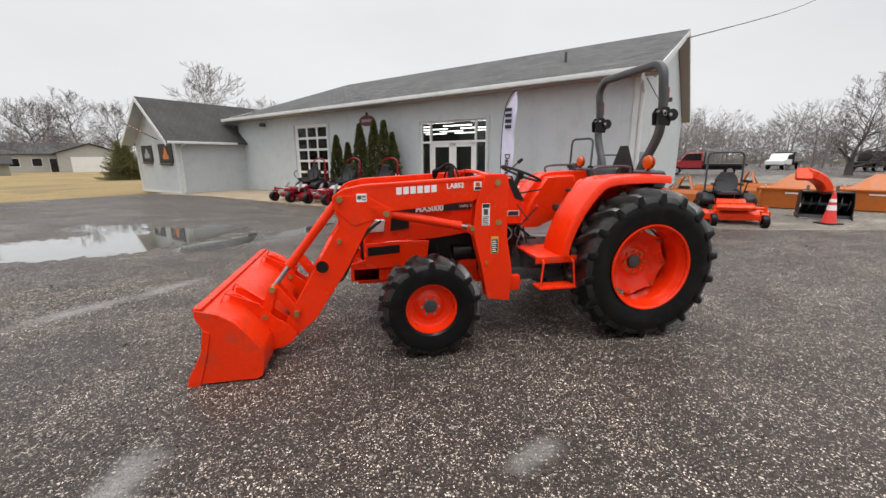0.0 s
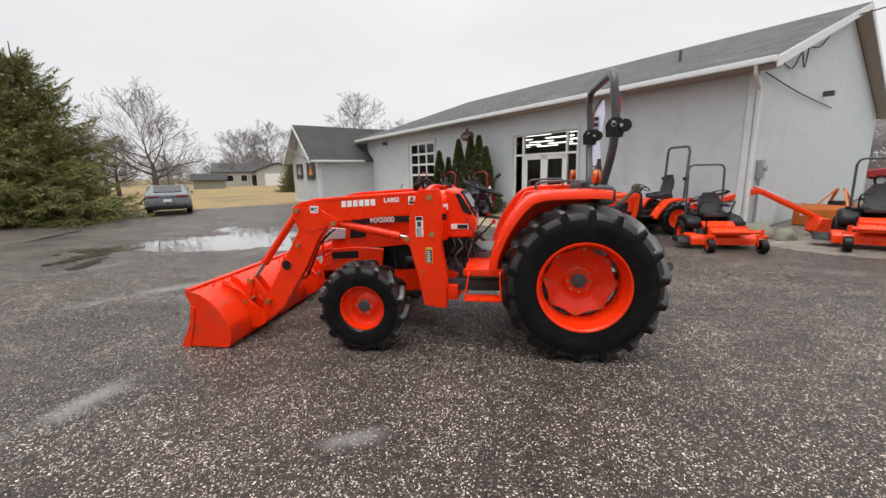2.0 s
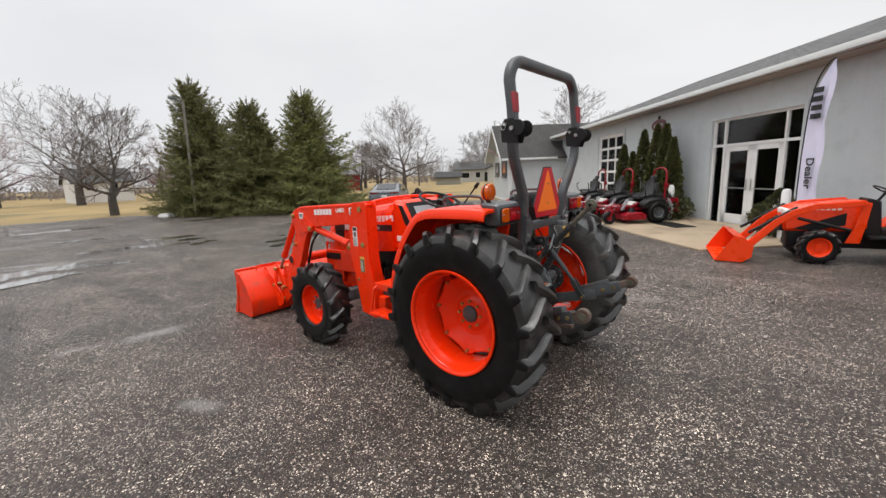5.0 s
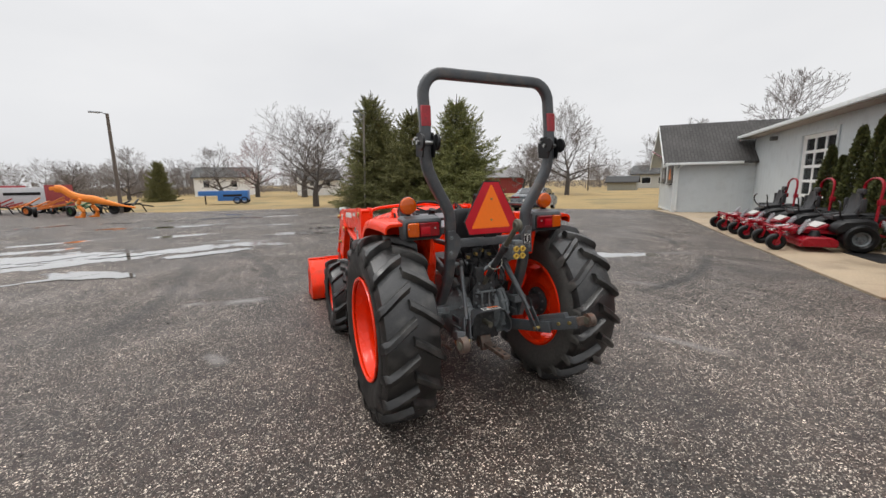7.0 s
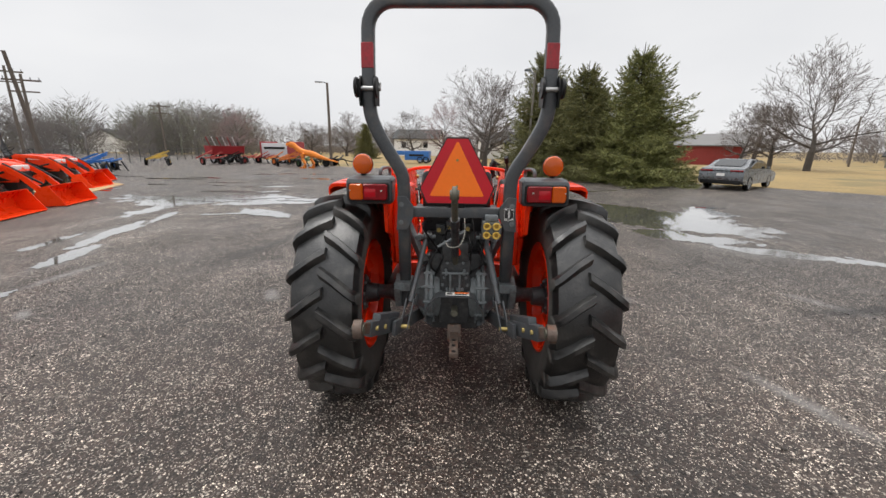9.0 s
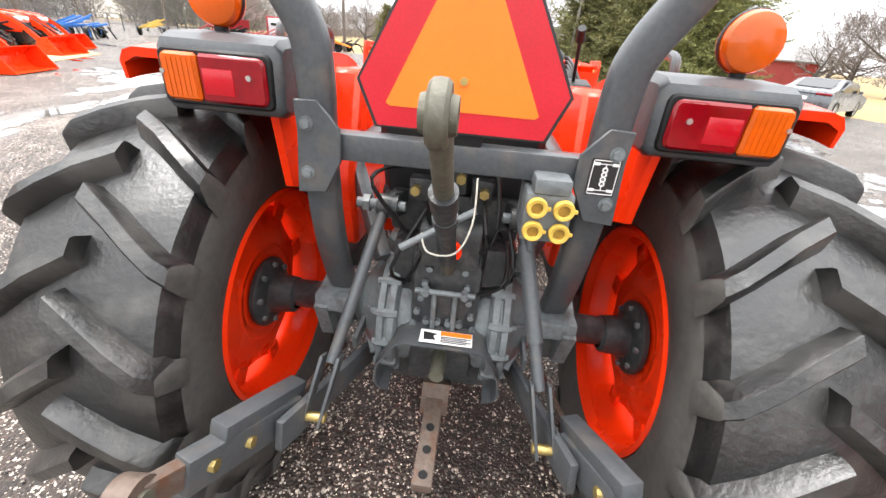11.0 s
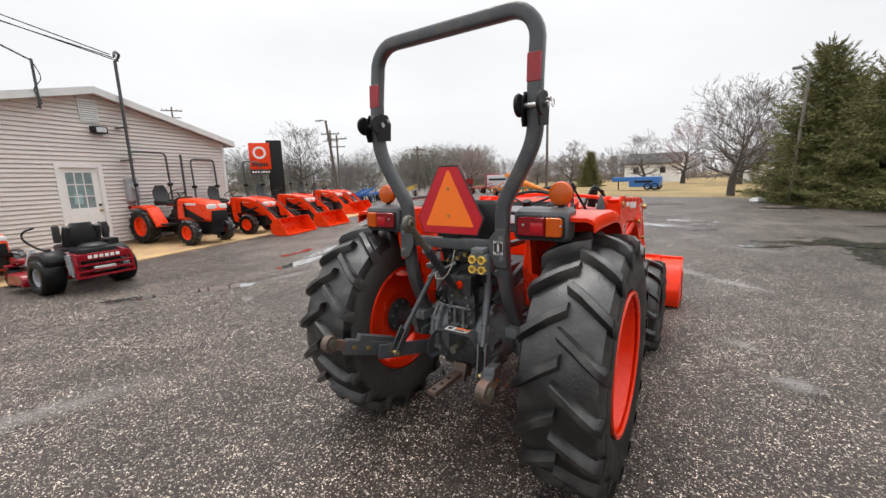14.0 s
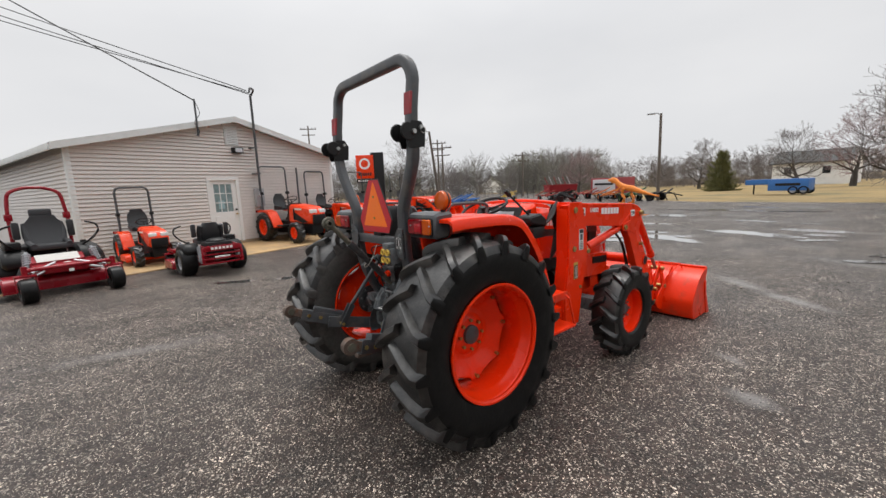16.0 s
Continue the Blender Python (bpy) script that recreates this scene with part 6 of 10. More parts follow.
def showroom():
    H = thing("showroom_building", (BX, BY, 0), "long grey showroom with shingle roof, glazed entrance and garage door", "building", turn=BT)
    L, D, E, R = 19.3, 17.0, 3.85, 6.72
    g0, g1, gz = 12.4, 14.65, 3.12
    e0, e1, ez = 4.58, 7.35, 2.9
    for y0, y1, z0, z1 in ((0, e0, 0, E), (e0, e1, ez, E), (e1, g0, 0, E), (g0, g1, gz, E), (g1, L, 0, E)):
        part("wall", box(0, 0.2, y0, y1, z0, z1 - (0.2 * y1 / L if z1 == E else 0)), SIDING_GREY, H, smooth=0)
    gab = plate([(0.0, 0), (D, 0), (D, E), (D / 2, R - 0.12), (0.0, E)], "y", -0.02, 0.16)
    part("gable_wall", gab, SIDING_RIB, H, smooth=0)
    part("far_gable_wall", plate([(0.0, 0), (D, 0), (D, E - 0.25), (D / 2, R - 0.37), (0.0, E - 0.25)], "y", L - 0.16, L + 0.02), SIDING_RIB, H, smooth=0)
    part("rear_wall", box(D - 0.2, D, 0, L, 0, E), SIDING_GREY, H, smooth=0)
    sl = (R - E - 0.05) / (D / 2 + 0.0)
    roofs = []
    for s in (1, 0):
        pts = [(-0.5, E + 0.05 - 0.5 * sl), (D / 2, R), (D / 2, R + 0.09), (-0.5, E + 0.14 - 0.5 * sl)]
        if s:
            pts = [(D - x, z) for x, z in pts]
        roof = part("roof", plate(pts, "y", -0.45, L + 0.45), ROOF, H, smooth=0)
        roofs.append(roof)
    ez0 = E + 0.05 - 0.5 * sl
    gut = box(-0.63, -0.5, -0.45, L + 0.45, ez0 - 0.02, ez0 + 0.11, 0.015)
    gut = part("gutter", gut, TRIM, roof)
    sof = part("soffit", box(-0.5, 0.0, -0.4, L + 0.4, ez0 - 0.05, ez0 - 0.02), SOFFIT, roof)
    rakes = []
    for y in (-0.47, L + 0.45):
        for s in (0, 1):
            pts = [(-0.5, ez0 - 0.12), (D / 2, R - 0.15), (D / 2, R + 0.07), (-0.5, ez0 + 0.10)]
            if s:
                pts = [(D - x, z) for x, z in pts]
            rakes.append(part("rake_board", plate(pts, "y", y, y + 0.03), TRIM, roof))
    # the eave falls a little towards the annex
    for ob in (gut, sof, *roofs, *rakes):
        for v in ob.data.vertices:
            v.co.z -= 0.2 * v.co.y / L
    rs = bmesh.new()
    for s in (0, 1):
        pts = [(-0.5, ez0 - 0.03), (D / 2, R - 0.06), (D / 2, R - 0.045), (-0.5, ez0 - 0.015)]
        if s:
            pts = [(D - x, z) for x, z in pts]
        plate(pts, "y", -0.44, -0.03, bm=rs)
    part("rake_soffit", rs, SOFFIT, roof)
    vp = rod((3.0, 3.0, ez0 + 1.1), (3.0, 3.0, ez0 + 1.55), 0.05)
    rod((3.0, 3.0, ez0 + 1.0), (3.0, 3.0, ez0 + 1.2), 0.12, 0.06, bm=vp)
    part("vent_pipe", vp, GREY_PAINT, roof)
    ct = bmesh.new()
    box(-0.03, 0.0, 0.0, 0.14, 0, E, bm=ct)
    box(-0.03, 0.12, -0.05, -0.02, 0, E, bm=ct)
    part("corner_trim", ct, TRIM, H)
    ds = bmesh.new()
    sweep([(-0.56, -0.1, ez0), (-0.5, -0.1, ez0 - 0.18), (-0.1, -0.1, ez0 - 0.42), (-0.08, -0.1, ez0 - 0.6), (-0.08, -0.1, 0.15), (-0.2, -0.1, 0.08)], 0.09, 0.07, 8, False, bm=ds, up=(0, 1, 0))
    part("downspout", ds, TRIM, H)
    # meter and conduit on the gable wall
    mt = box(0.55, 0.75, -0.16, -0.02, 1.3, 1.75, 0.02)
    rod((0.65, -0.08, 0.0), (0.65, -0.08, 1.35), 0.035, bm=mt)
    rod((0.65, -0.10, 1.55), (0.65, -0.22, 1.55), 0.07, seg=20, bm=mt)
    part("electric_meter", mt, SILVER, H)
    lp = bmesh.new()
    box(6.0, 6.2, -0.28, -0.02, 3.7, 3.85, 0.02, bm=lp)
    part("gable_lamp", lp, GREY_PAINT, H)
    # slack cables stapled under the rake
    for k, (x0, x1, sag) in enumerate(((1.5, 3.0, 0.30), (3.0, 3.6, 0.5), (3.5, 5.9, 0.22))):
        z0, z1 = E + (R - E) * x0 / (D / 2) - 0.28, E + (R - E) * x1 / (D / 2) - 0.28
        part("slack_cable", sweep(curve_points([(x0, -0.05, z0), ((x0 + x1) / 2, -0.07, (z0 + z1) / 2 - sag), (x1, -0.05, z1)], 7), 0.03, 0.03, 6), BLACK, H)
    wl_ = box(-0.22, 0.0, 16.85, 17.1, 3.18, 3.35, 0.03)
    part("wall_lamp", wl_, GREY_PAINT, H)
    # garage door with glazed panels
    gd = part("garage_door", plate([(g0, 0), (g0, gz), (g1, gz), (g1, 0), (g1 - 0.08, 0), (g1 - 0.08, gz - 0.08), (g0 + 0.08, gz - 0.08), (g0 + 0.08, 0)], "x", 0.02, 0.12), WHITE, H, "white glazed sectional garage door", smooth=0)
    G = bmesh.new()
    rows, cols = 6, 3
    for r in range(rows + 1):
        z = r * (gz - 0.08) / rows
        box(0.05, 0.11, g0 + 0.08, g1 - 0.08, max(z - 0.05, 0), z + 0.05, bm=G)
    for c in range(cols + 1):
        y = g0 + 0.1 + c * (g1 - g0 - 0.2) / cols
        box(0.045, 0.105, y - 0.035, y + 0.035, 0, gz - 0.08, bm=G)
    each("door_rail", G, WHITE, gd, smooth=0)
    for r in range(rows):
        for c in range(cols):
            y0 = g0 + 0.135 + c * (g1 - g0 - 0.2) / cols
            z0 = r * (gz - 0.08) / rows + 0.05
            glass("pane", box(0.075, 0.081, y0, y0 + (g1 - g0 - 0.2) / cols - 0.07, z0, z0 + (gz - 0.08) / rows - 0.1), gd)
    for y0, y1, z0, z1 in ((g0 - 0.12, g0, 0, gz + 0.12), (g1, g1 + 0.12, 0, gz + 0.12), (g0, g1, gz, gz + 0.12), (e0 - 0.08, e0, 0, ez + 0.08), (e1, e1 + 0.08, 0, ez + 0.08), (e0, e1, ez, ez + 0.08)):
        part("opening_trim", box(-0.045, 0.0, y0, y1, z0, z1), SIDING_GREY, H, smooth=0)
    # entrance
    F = bmesh.new()
    d0, d1, tz = 5.05, 6.88, 2.14
    for y in (e0, d0 - 0.05, d1, e1 - 0.06):
        box(0.02, 0.14, y, y + 0.06, 0, ez, bm=F)
    for z in (0.0, tz, ez - 0.06):
        if z:
            box(0.03, 0.13, e0, e1, z, z + 0.07, bm=F)
    ent = part("entrance_frame", F, WHITE, H, "white aluminium double door with sidelights and transom", smooth=0)
    for y0, y1 in ((d0 + 0.01, (d0 + d1) / 2 - 0.005), ((d0 + d1) / 2 + 0.005, d1 - 0.01)):
        dl = bmesh.new()
        box(0.05, 0.10, y0, y0 + 0.14, 0.02, tz, bm=dl)
        box(0.05, 0.10, y1 - 0.14, y1, 0.02, tz, bm=dl)
        box(0.05, 0.10, y0, y1, 0.02, 0.28, bm=dl)
        box(0.05, 0.10, y0, y1, tz - 0.14, tz, bm=dl)
        leaf = part("door_leaf", dl, WHITE, ent, smooth=0)
        glass("pane", box(0.072, 0.078, y0 + 0.14, y1 - 0.14, 0.28, tz - 0.14), leaf)
        hb = bmesh.new()
        rod((0.03, y0 + 0.12, 1.0), (0.03, y1 - 0.12, 1.0), 0.012, seg=8, bm=hb)
        yy = y1 - 0.07 if y0 < 5.5 else y0 + 0.07
        rod((0.02, yy, 0.95), (0.02, yy, 1.25), 0.014, seg=8, bm=hb)
        part("door_handle", hb, STEEL, leaf)
    for y0, y1, z0, z1 in ((e0 + 0.06, d0 - 0.05, 0.0, tz), (d1 + 0.06, e1 - 0.06, 0.0, tz), (e0 + 0.06, d0 - 0.05, tz + 0.07, ez - 0.06), (d0 + 0.01, d1, tz + 0.07, ez - 0.06), (d1 + 0.06, e1 - 0.06, tz + 0.07, ez - 0.06)):
        glass("pane", box(0.075, 0.081, y0, y1, z0, z1), ent)
    # room behind the glass, its dimness put into the dark colour
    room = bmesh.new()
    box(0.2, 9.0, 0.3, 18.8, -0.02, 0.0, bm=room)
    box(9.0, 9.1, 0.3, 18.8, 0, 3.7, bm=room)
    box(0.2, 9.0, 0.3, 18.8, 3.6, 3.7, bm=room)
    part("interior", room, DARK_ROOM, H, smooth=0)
    for k in range(5):
        for y in (3.2, 5.4, 7.6, 9.8, 11.8, 13.8):
            part("ceiling_tube", box(1.5 + 1.5 * k, 1.62 + 1.5 * k, y - 0.7, y + 0.7, 2.98, 3.02), TUBE, H)
    # oval sign
    so = lathe([(0.005, -0.03), (0.98, -0.03), (1.0, -0.015), (1.0, 0.0)], (0, 0, 0), "x", 40)
    bmesh.ops.transform(so, matrix=Matrix.LocRotScale((-0.01, 10.0, 3.1), None, (1, 0.42, 0.21)), verts=so.verts)
    sg = part("wall_sign", so, material("maroon_sign", (0.13, 0.02, 0.03), 0.4), H, "small maroon oval sign")
    pb = bmesh.new()
    for k in range(5):
        box(-0.05, -0.041, 9.74 + 0.11 * k, 9.81 + 0.11 * k, 3.05, 3.15, bm=pb)
    part("sign_mark", pb, SILVER, sg)
    part("sign_hook", box(-0.04, 0, 9.95, 10.05, 3.3, 3.42, 0.01), BLACK, sg)
    return H


def annex():
    A = thing("annex_building", (BX, BY, 0), "small grey gabled annex with posters on its end wall", "building", turn=BT)
    x0, y0, y1, E, R = -3.3, 18.95, 23.2, 2.62, 4.42
    ym = (y0 + y1) / 2
    x1 = 6.0
    part("wall", box(x0, x1, y0, y0 + 0.15, 0, E), wave_material("grey_plank_siding", (0.50, 0.54, 0.56), "X", 0.25, 0.003), A, smooth=0)
    part("far_wall", box(x0, x1, y1 - 0.15, y1, 0, E), SIDING_GREY, A, smooth=0)
    part("gable_wall", plate([(y0, 0), (y1, 0), (y1, E), (ym, R - 0.1), (y0, E)], "x", x0 - 0.02, x0 + 0.14), SIDING_GREY, A, smooth=0)
    sl = (R - E) / (ym - y0)
    rf = bmesh.new()
    for s in (0, 1):
        pts = [(y0 - 0.35, E - 0.35 * sl + 0.02), (ym, R), (ym, R + 0.09), (y0 - 0.35, E - 0.35 * sl + 0.11)]
        if s:
            pts = [(2 * ym - y, z) for y, z in pts]
        plate(pts, "x", x0 - 0.55, x1, bm=rf)
    roof = part("roof", rf, ROOF_A, A, smooth=0)
    rk = bmesh.new()
    for s in (0, 1):
        pts = [(y0 - 0.37, E - 0.37 * sl - 0.1), (ym, R - 0.13), (ym, R + 0.07), (y0 - 0.37, E - 0.37 * sl + 0.09)]
        if s:
            pts = [(2 * ym - y, z) for y, z in pts]
        plate(pts, "x", x0 - 0.58, x0 - 0.55, bm=rk)
    part("rake_board", rk, TRIM, roof)
    part("soffit", plate([(y0 - 0.33, E - 0.33 * sl), (ym, R - 0.02), (2 * ym - y0 + 0.33, E - 0.33 * sl), (ym, R - 0.005)], "x", x0 - 0.54, x0), SIDING_GREY, roof, smooth=0)
    part("gutter", box(x0 - 0.5, -0.6, y0 - 0.46, y0 - 0.35, E - 0.35 * sl - 0.0, E - 0.35 * sl + 0.11, 0.012), TRIM, roof)
    ds = bmesh.new()
    sweep([(x0 + 0.2, y0 - 0.40, E - 0.3), (x0 + 0.15, y0 - 0.1, E - 0.45), (x0 + 0.12, y0 - 0.06, E - 0.6), (x0 + 0.12, y0 - 0.06, 0.1)], 0.1, 0.07, 8, False, bm=ds, up=(1, 0, 0))
    part("downspout", ds, TRIM, A)
    part("corner_trim", box(x0 - 0.05, x0 + 0.12, y0 - 0.03, y0 + 0.1, 0, E), TRIM, A)
    part("far_corner_trim", box(x0 - 0.05, x0 - 0.02, y1 - 0.12, y1 + 0.02, 0, E), TRIM, A)
    part("base_trim", box(x0 - 0.04, x0 - 0.02, y0, y1, 0.0, 0.12), TRIM, A)
    for k, (ya, yb, za, zb) in enumerate(((y0 + 0.35, y0 + 1.75, 1.45, 2.35), (y0 + 2.45, y0 + 3.65, 1.5, 2.3))):
        po = part("poster", box(x0 - 0.05, x0 - 0.02, ya, yb, za, zb), DECAL_BLACK, A, "dark poster with a pale shape" if k else "dark poster with an orange shape")
        mk = bmesh.new()
        cy, cz = (ya + yb) / 2, (za + zb) / 2
        box(x0 - 0.055, x0 - 0.05, cy - 0.28, cy + 0.3, za + 0.18, za + 0.38, bm=mk)
        plate([(cy - 0.2, za + 0.38), (cy + 0.2, za + 0.38), (cy + 0.05, zb - 0.12), (cy - 0.08, zb - 0.2)], "x", x0 - 0.055, x0 - 0.05, bm=mk)
        part("poster_shape", mk, material("poster_orange", (0.75, 0.22, 0.05), 0.5) if not k else SILVER, po)
        part("poster_shelf", box(x0 - 0.12, x0 - 0.02, ya + 0.1, yb - 0.1, za - 0.08, za - 0.02), GREY_PAINT, po)
    part("gable_lamp", box(x0 - 0.2, x0 - 0.02, ym - 0.15, ym + 0.15, 3.55, 3.68, 0.02), BLACK, A)
    fb = bmesh.new()
    rod((x0 - 0.05, ym - 0.5, 2.55), (x0 - 0.9, ym + 0.9, 3.35), 0.02, seg=8, bm=fb)
    fs = part("flag_staff", fb, BLACK, A)
    st = bmesh.new()
    for k in range(7):
        t = 0.15 + 0.1 * k
        p = Vector((x0 - 0.05, ym - 0.5, 2.55)).lerp(Vector((x0 - 0.9, ym + 0.9, 3.35)), t)
        rod(p, p + Vector((-0.035, 0.058, 0.033)), 0.05, seg=8, bm=st)
    part("furled_flag", st, material("flag_cloth", (0.5, 0.32, 0.34), 0.8, vary=0.4, scale=12), fs)
    return A


ROOF_A = shingle_material("dark_shingles", (0.050, 0.047, 0.045), (0.062, 0.059, 0.056), 0.7)
showroom()
annex()


def siding_house():
    S = thing("siding_building", (1.95, -11.78, 0), "low beige vinyl-sided building with white half-glazed door", "building", turn=15.5)
    XL, XR, P, D, R, sl = 0.45, -8.09, -3.94, 12.0, 4.19, 0.245
    dx0, dx1, dz = -3.98, -2.90, 2.3
    row = 0.108

    def top(x):
        return R - sl * abs(x - P)

    gable = [(XR, 0.12), (XR, top(XR) - 0.03), (P, R - 0.03), (XL, top(XL) - 0.03), (XL, 0.12)]
    door_gap = [(dx1, 0.12), (dx1, dz), (dx0, dz), (dx0, 0.12)]
    wall = part("wall", plate(gable + door_gap, "y", -0.14, -0.001), VINYL, S, smooth=0)
    part("wall_core", plate(gable, "y", -D, -0.4), VINYL, S, smooth=0)
    part("side_wall", box(XL - 0.14, XL, -0.4, -0.14, 0.12, top(XL) - 0.05), VINYL, S, smooth=0)
    z, k = 0.12, 0
    while z < R - 0.1:
        z1 = z + row
        reach = (R - z1) / sl
        a, b = max(XR, P - reach), min(XL, P + reach)
        spans = [(a, dx0), (dx1, b)] if z < dz - 0.02 else [(a, b)]
        for p, q in spans:
            if q - p > 0.05:
                part("board", plate([(0.0, z), (0.042, z), (0.044, z + 0.005), (0.014, z1 - 0.017), (0.0, z1 - 0.017)], "x", p, q), VINYL, wall, smooth=0)
        z = z1
        k += 1
    z = 0.12
    while z < top(XL) - 0.15:
        part("side_board", plate([(XL, z), (XL + 0.042, z), (XL + 0.014, z + row - 0.017), (XL, z + row - 0.017)], "y", -D, -0.1), VINYL, S, smooth=0)
        z += row
    part("foundation", box(XR, XL, -D, 0.01, 0, 0.12), CONCRETE, S)
    roof = None
    for e in (XL + 0.32, XR - 0.28):
        pts = [(e, top(e)), (P, R), (P, R + 0.1), (e, top(e) + 0.1)]
        slope = part("roof", plate(pts, "y", -D - 0.3, 0.3), ROOF_A, S, smooth=0)
        part("rake_board", plate([(e, top(e) - 0.07), (P, R - 0.07), (P, R + 0.11), (e, top(e) + 0.11)], "y", 0.3, 0.325), TRIM, slope, smooth=0)
        part("rake_soffit", plate([(e, top(e) - 0.016), (P, R - 0.016), (P, R - 0.004), (e, top(e) - 0.004)], "y", 0.0, 0.3), TRIM, slope, smooth=0)
        d = 0.05 if e > 0 else -0.05
        part("eave_board", box(min(e, e + d), max(e, e + d), -D - 0.3, 0.3, top(e) - 0.09, top(e) + 0.08, 0.01), TRIM, slope)
        roof = roof or slope
    part("corner_post", box(XL - 0.09, XL + 0.04, -0.09, 0.04, 0, top(XL) - 0.05, 0.005), TRIM, S)
    part("corner_post", box(XR - 0.04, XR + 0.09, -0.09, 0.04, 0, top(XR) - 0.05, 0.005), TRIM, S)
    # door
    fr = bmesh.new()
    box(dx0, dx0 + 0.1, -0.14, 0.045, 0.1, dz, bm=fr)
    box(dx1 - 0.1, dx1, -0.14, 0.045, 0.1, dz, bm=fr)
    box(dx0 + 0.1, dx1 - 0.1, -0.14, 0.045, dz - 0.1, dz, bm=fr)
    door = part("door", fr, WHITE, S, "white door with nine-pane window", smooth=0)
    l0, l1, z0, z1 = dx0 + 0.1, dx1 - 0.1, 0.12, dz - 0.1
    lf = bmesh.new()
    gz0, gz1 = 1.14, z1 - 0.13
    box(l0, l1, -0.08, -0.03, z0, gz0, bm=lf)
    box(l0, l0 + 0.14, -0.08, -0.03, gz0, z1, bm=lf)
    box(l1 - 0.14, l1, -0.08, -0.03, gz0, z1, bm=lf)
    box(l0 + 0.14, l1 - 0.14, -0.08, -0.03, gz1, z1, bm=lf)
    gw = l1 - l0 - 0.28
    for k in (1, 2):
        x = l0 + 0.14 + gw * k / 3
        box(x - 0.012, x + 0.012, -0.07, -0.035, gz0, gz1, bm=lf)
        zz = gz0 + (gz1 - gz0) * k / 3
        box(l0 + 0.14, l1 - 0.14, -0.07, -0.035, zz - 0.012, zz + 0.012, bm=lf)
    leaf = part("door_leaf", lf, WHITE, door, smooth=0)
    for x0, x1 in ((l0 + 0.1, l0 + 0.39), (l1 - 0.39, l1 - 0.1)):
        part("door_panel", box(x0, x1, -0.03, -0.018, z0 + 0.14, gz0 - 0.14, 0.006), WHITE, leaf, smooth=0)
    part("door_glass", box(l0 + 0.14, l1 - 0.14, -0.062, -0.056, gz0, gz1), material("curtained_glass", (0.22, 0.30, 0.31), 0.08, vary=0.35, scale=4), door)
    part("door_notice", box(l0 + 0.42, l0 + 0.62, -0.055, -0.05, gz0 + 0.1, gz0 + 0.38), material("pale_notice", (0.30, 0.45, 0.48), 0.4), door)
    part("door_knob", rod((l0 + 0.06, -0.03, 1.05), (l0 + 0.06, 0.04, 1.05), 0.03), BRASS, door)
    part("door_lock", rod((l0 + 0.06, -0.03, 1.2), (l0 + 0.06, 0.02, 1.2), 0.03), BLACK, door)
    part("threshold", box(dx0 - 0.05, dx1 + 0.05, -0.12, 0.12, 0.02, 0.1, 0.01), CONCRETE, S)
    vt = part("gable_vent", box(-4.12, -3.66, 0.0, 0.05, 3.38, 4.0, 0.008), TRIM, S)
    for k in range(10):
        part("slat", plate([(0.05, 3.42 + 0.055 * k), (0.075, 3.42 + 0.055 * k), (0.055, 3.455 + 0.055 * k)], "x", -4.08, -3.70), TRIM, vt, smooth=0)
    lpo = part("flood_lamp", box(-4.18, -3.84, 0.03, 0.24, 3.11, 3.3, 0.03), BLACK, S)
    part("lamp_glass", box(-4.13, -3.89, 0.235, 0.25, 3.14, 3.27), HEADLAMP, lpo)
    mast = part("service_mast", rod((-4.55, 0.38, 1.8), (-4.55, 0.38, 5.06), 0.04), GREY_PAINT, S)
    part("weather_head", sweep(curve_points([(-4.55, 0.38, 5.04), (-4.63, 0.45, 5.22), (-4.43, 0.6, 5.24), (-4.36, 0.66, 5.1)], 5), 0.07, 0.07, 8), GREY_PAINT, mast)
    for z in (2.4, 3.3):
        part("mast_clip", box(-4.61, -4.49, 0.0, 0.42, z, z + 0.03), GREY_PAINT, mast)
    m2 = part("cable_mast", rod((-2.70, 0.36, 3.55), (-2.70, 0.36, 4.66), 0.028), GREY_PAINT, S)
    part("cable_loop", sweep(curve_points([(-2.70, 0.38, 4.6), (-2.79, 0.42, 4.25), (-2.6, 0.45, 3.95), (-2.73, 0.4, 3.7), (-2.76, 0.1, 3.6)], 6), 0.02, 0.02, 6), BLACK, m2)
    mt = part("electric_meter", box(-4.80, -4.48, 0.033, 0.19, 1.25, 1.9, 0.02), SILVER, S)
    part("meter_glass", rod((-4.63, 0.19, 1.68), (-4.63, 0.28, 1.68), 0.085, seg=20), HEADLAMP, mt)
    part("meter_conduit", rod((-4.7, 0.06, 0.1), (-4.7, 0.06, 1.3), 0.03), SILVER, mt)
    part("stove_pipe", rod((-6.2, 0.25, 0), (-6.2, 0.25, 2.65), 0.035), GREY_PAINT, S)
    return S


siding_house()


# ---- trees and shrubs ----
BARK = material("grey_bark", (0.075, 0.065, 0.058), 0.9, vary=0.3, scale=3, fine=30, bump=0.5)
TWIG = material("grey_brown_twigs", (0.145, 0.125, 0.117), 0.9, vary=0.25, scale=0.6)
# Far twigs are paler: the distance haze is put into their colour.
HAZED_TWIG = material("far_hazed_twigs", (0.225, 0.203, 0.193), 0.9, vary=0.25, scale=0.2)
TWIG_RED = material("reddish_twigs", (0.26, 0.18, 0.175), 0.9, vary=0.25, scale=0.6)


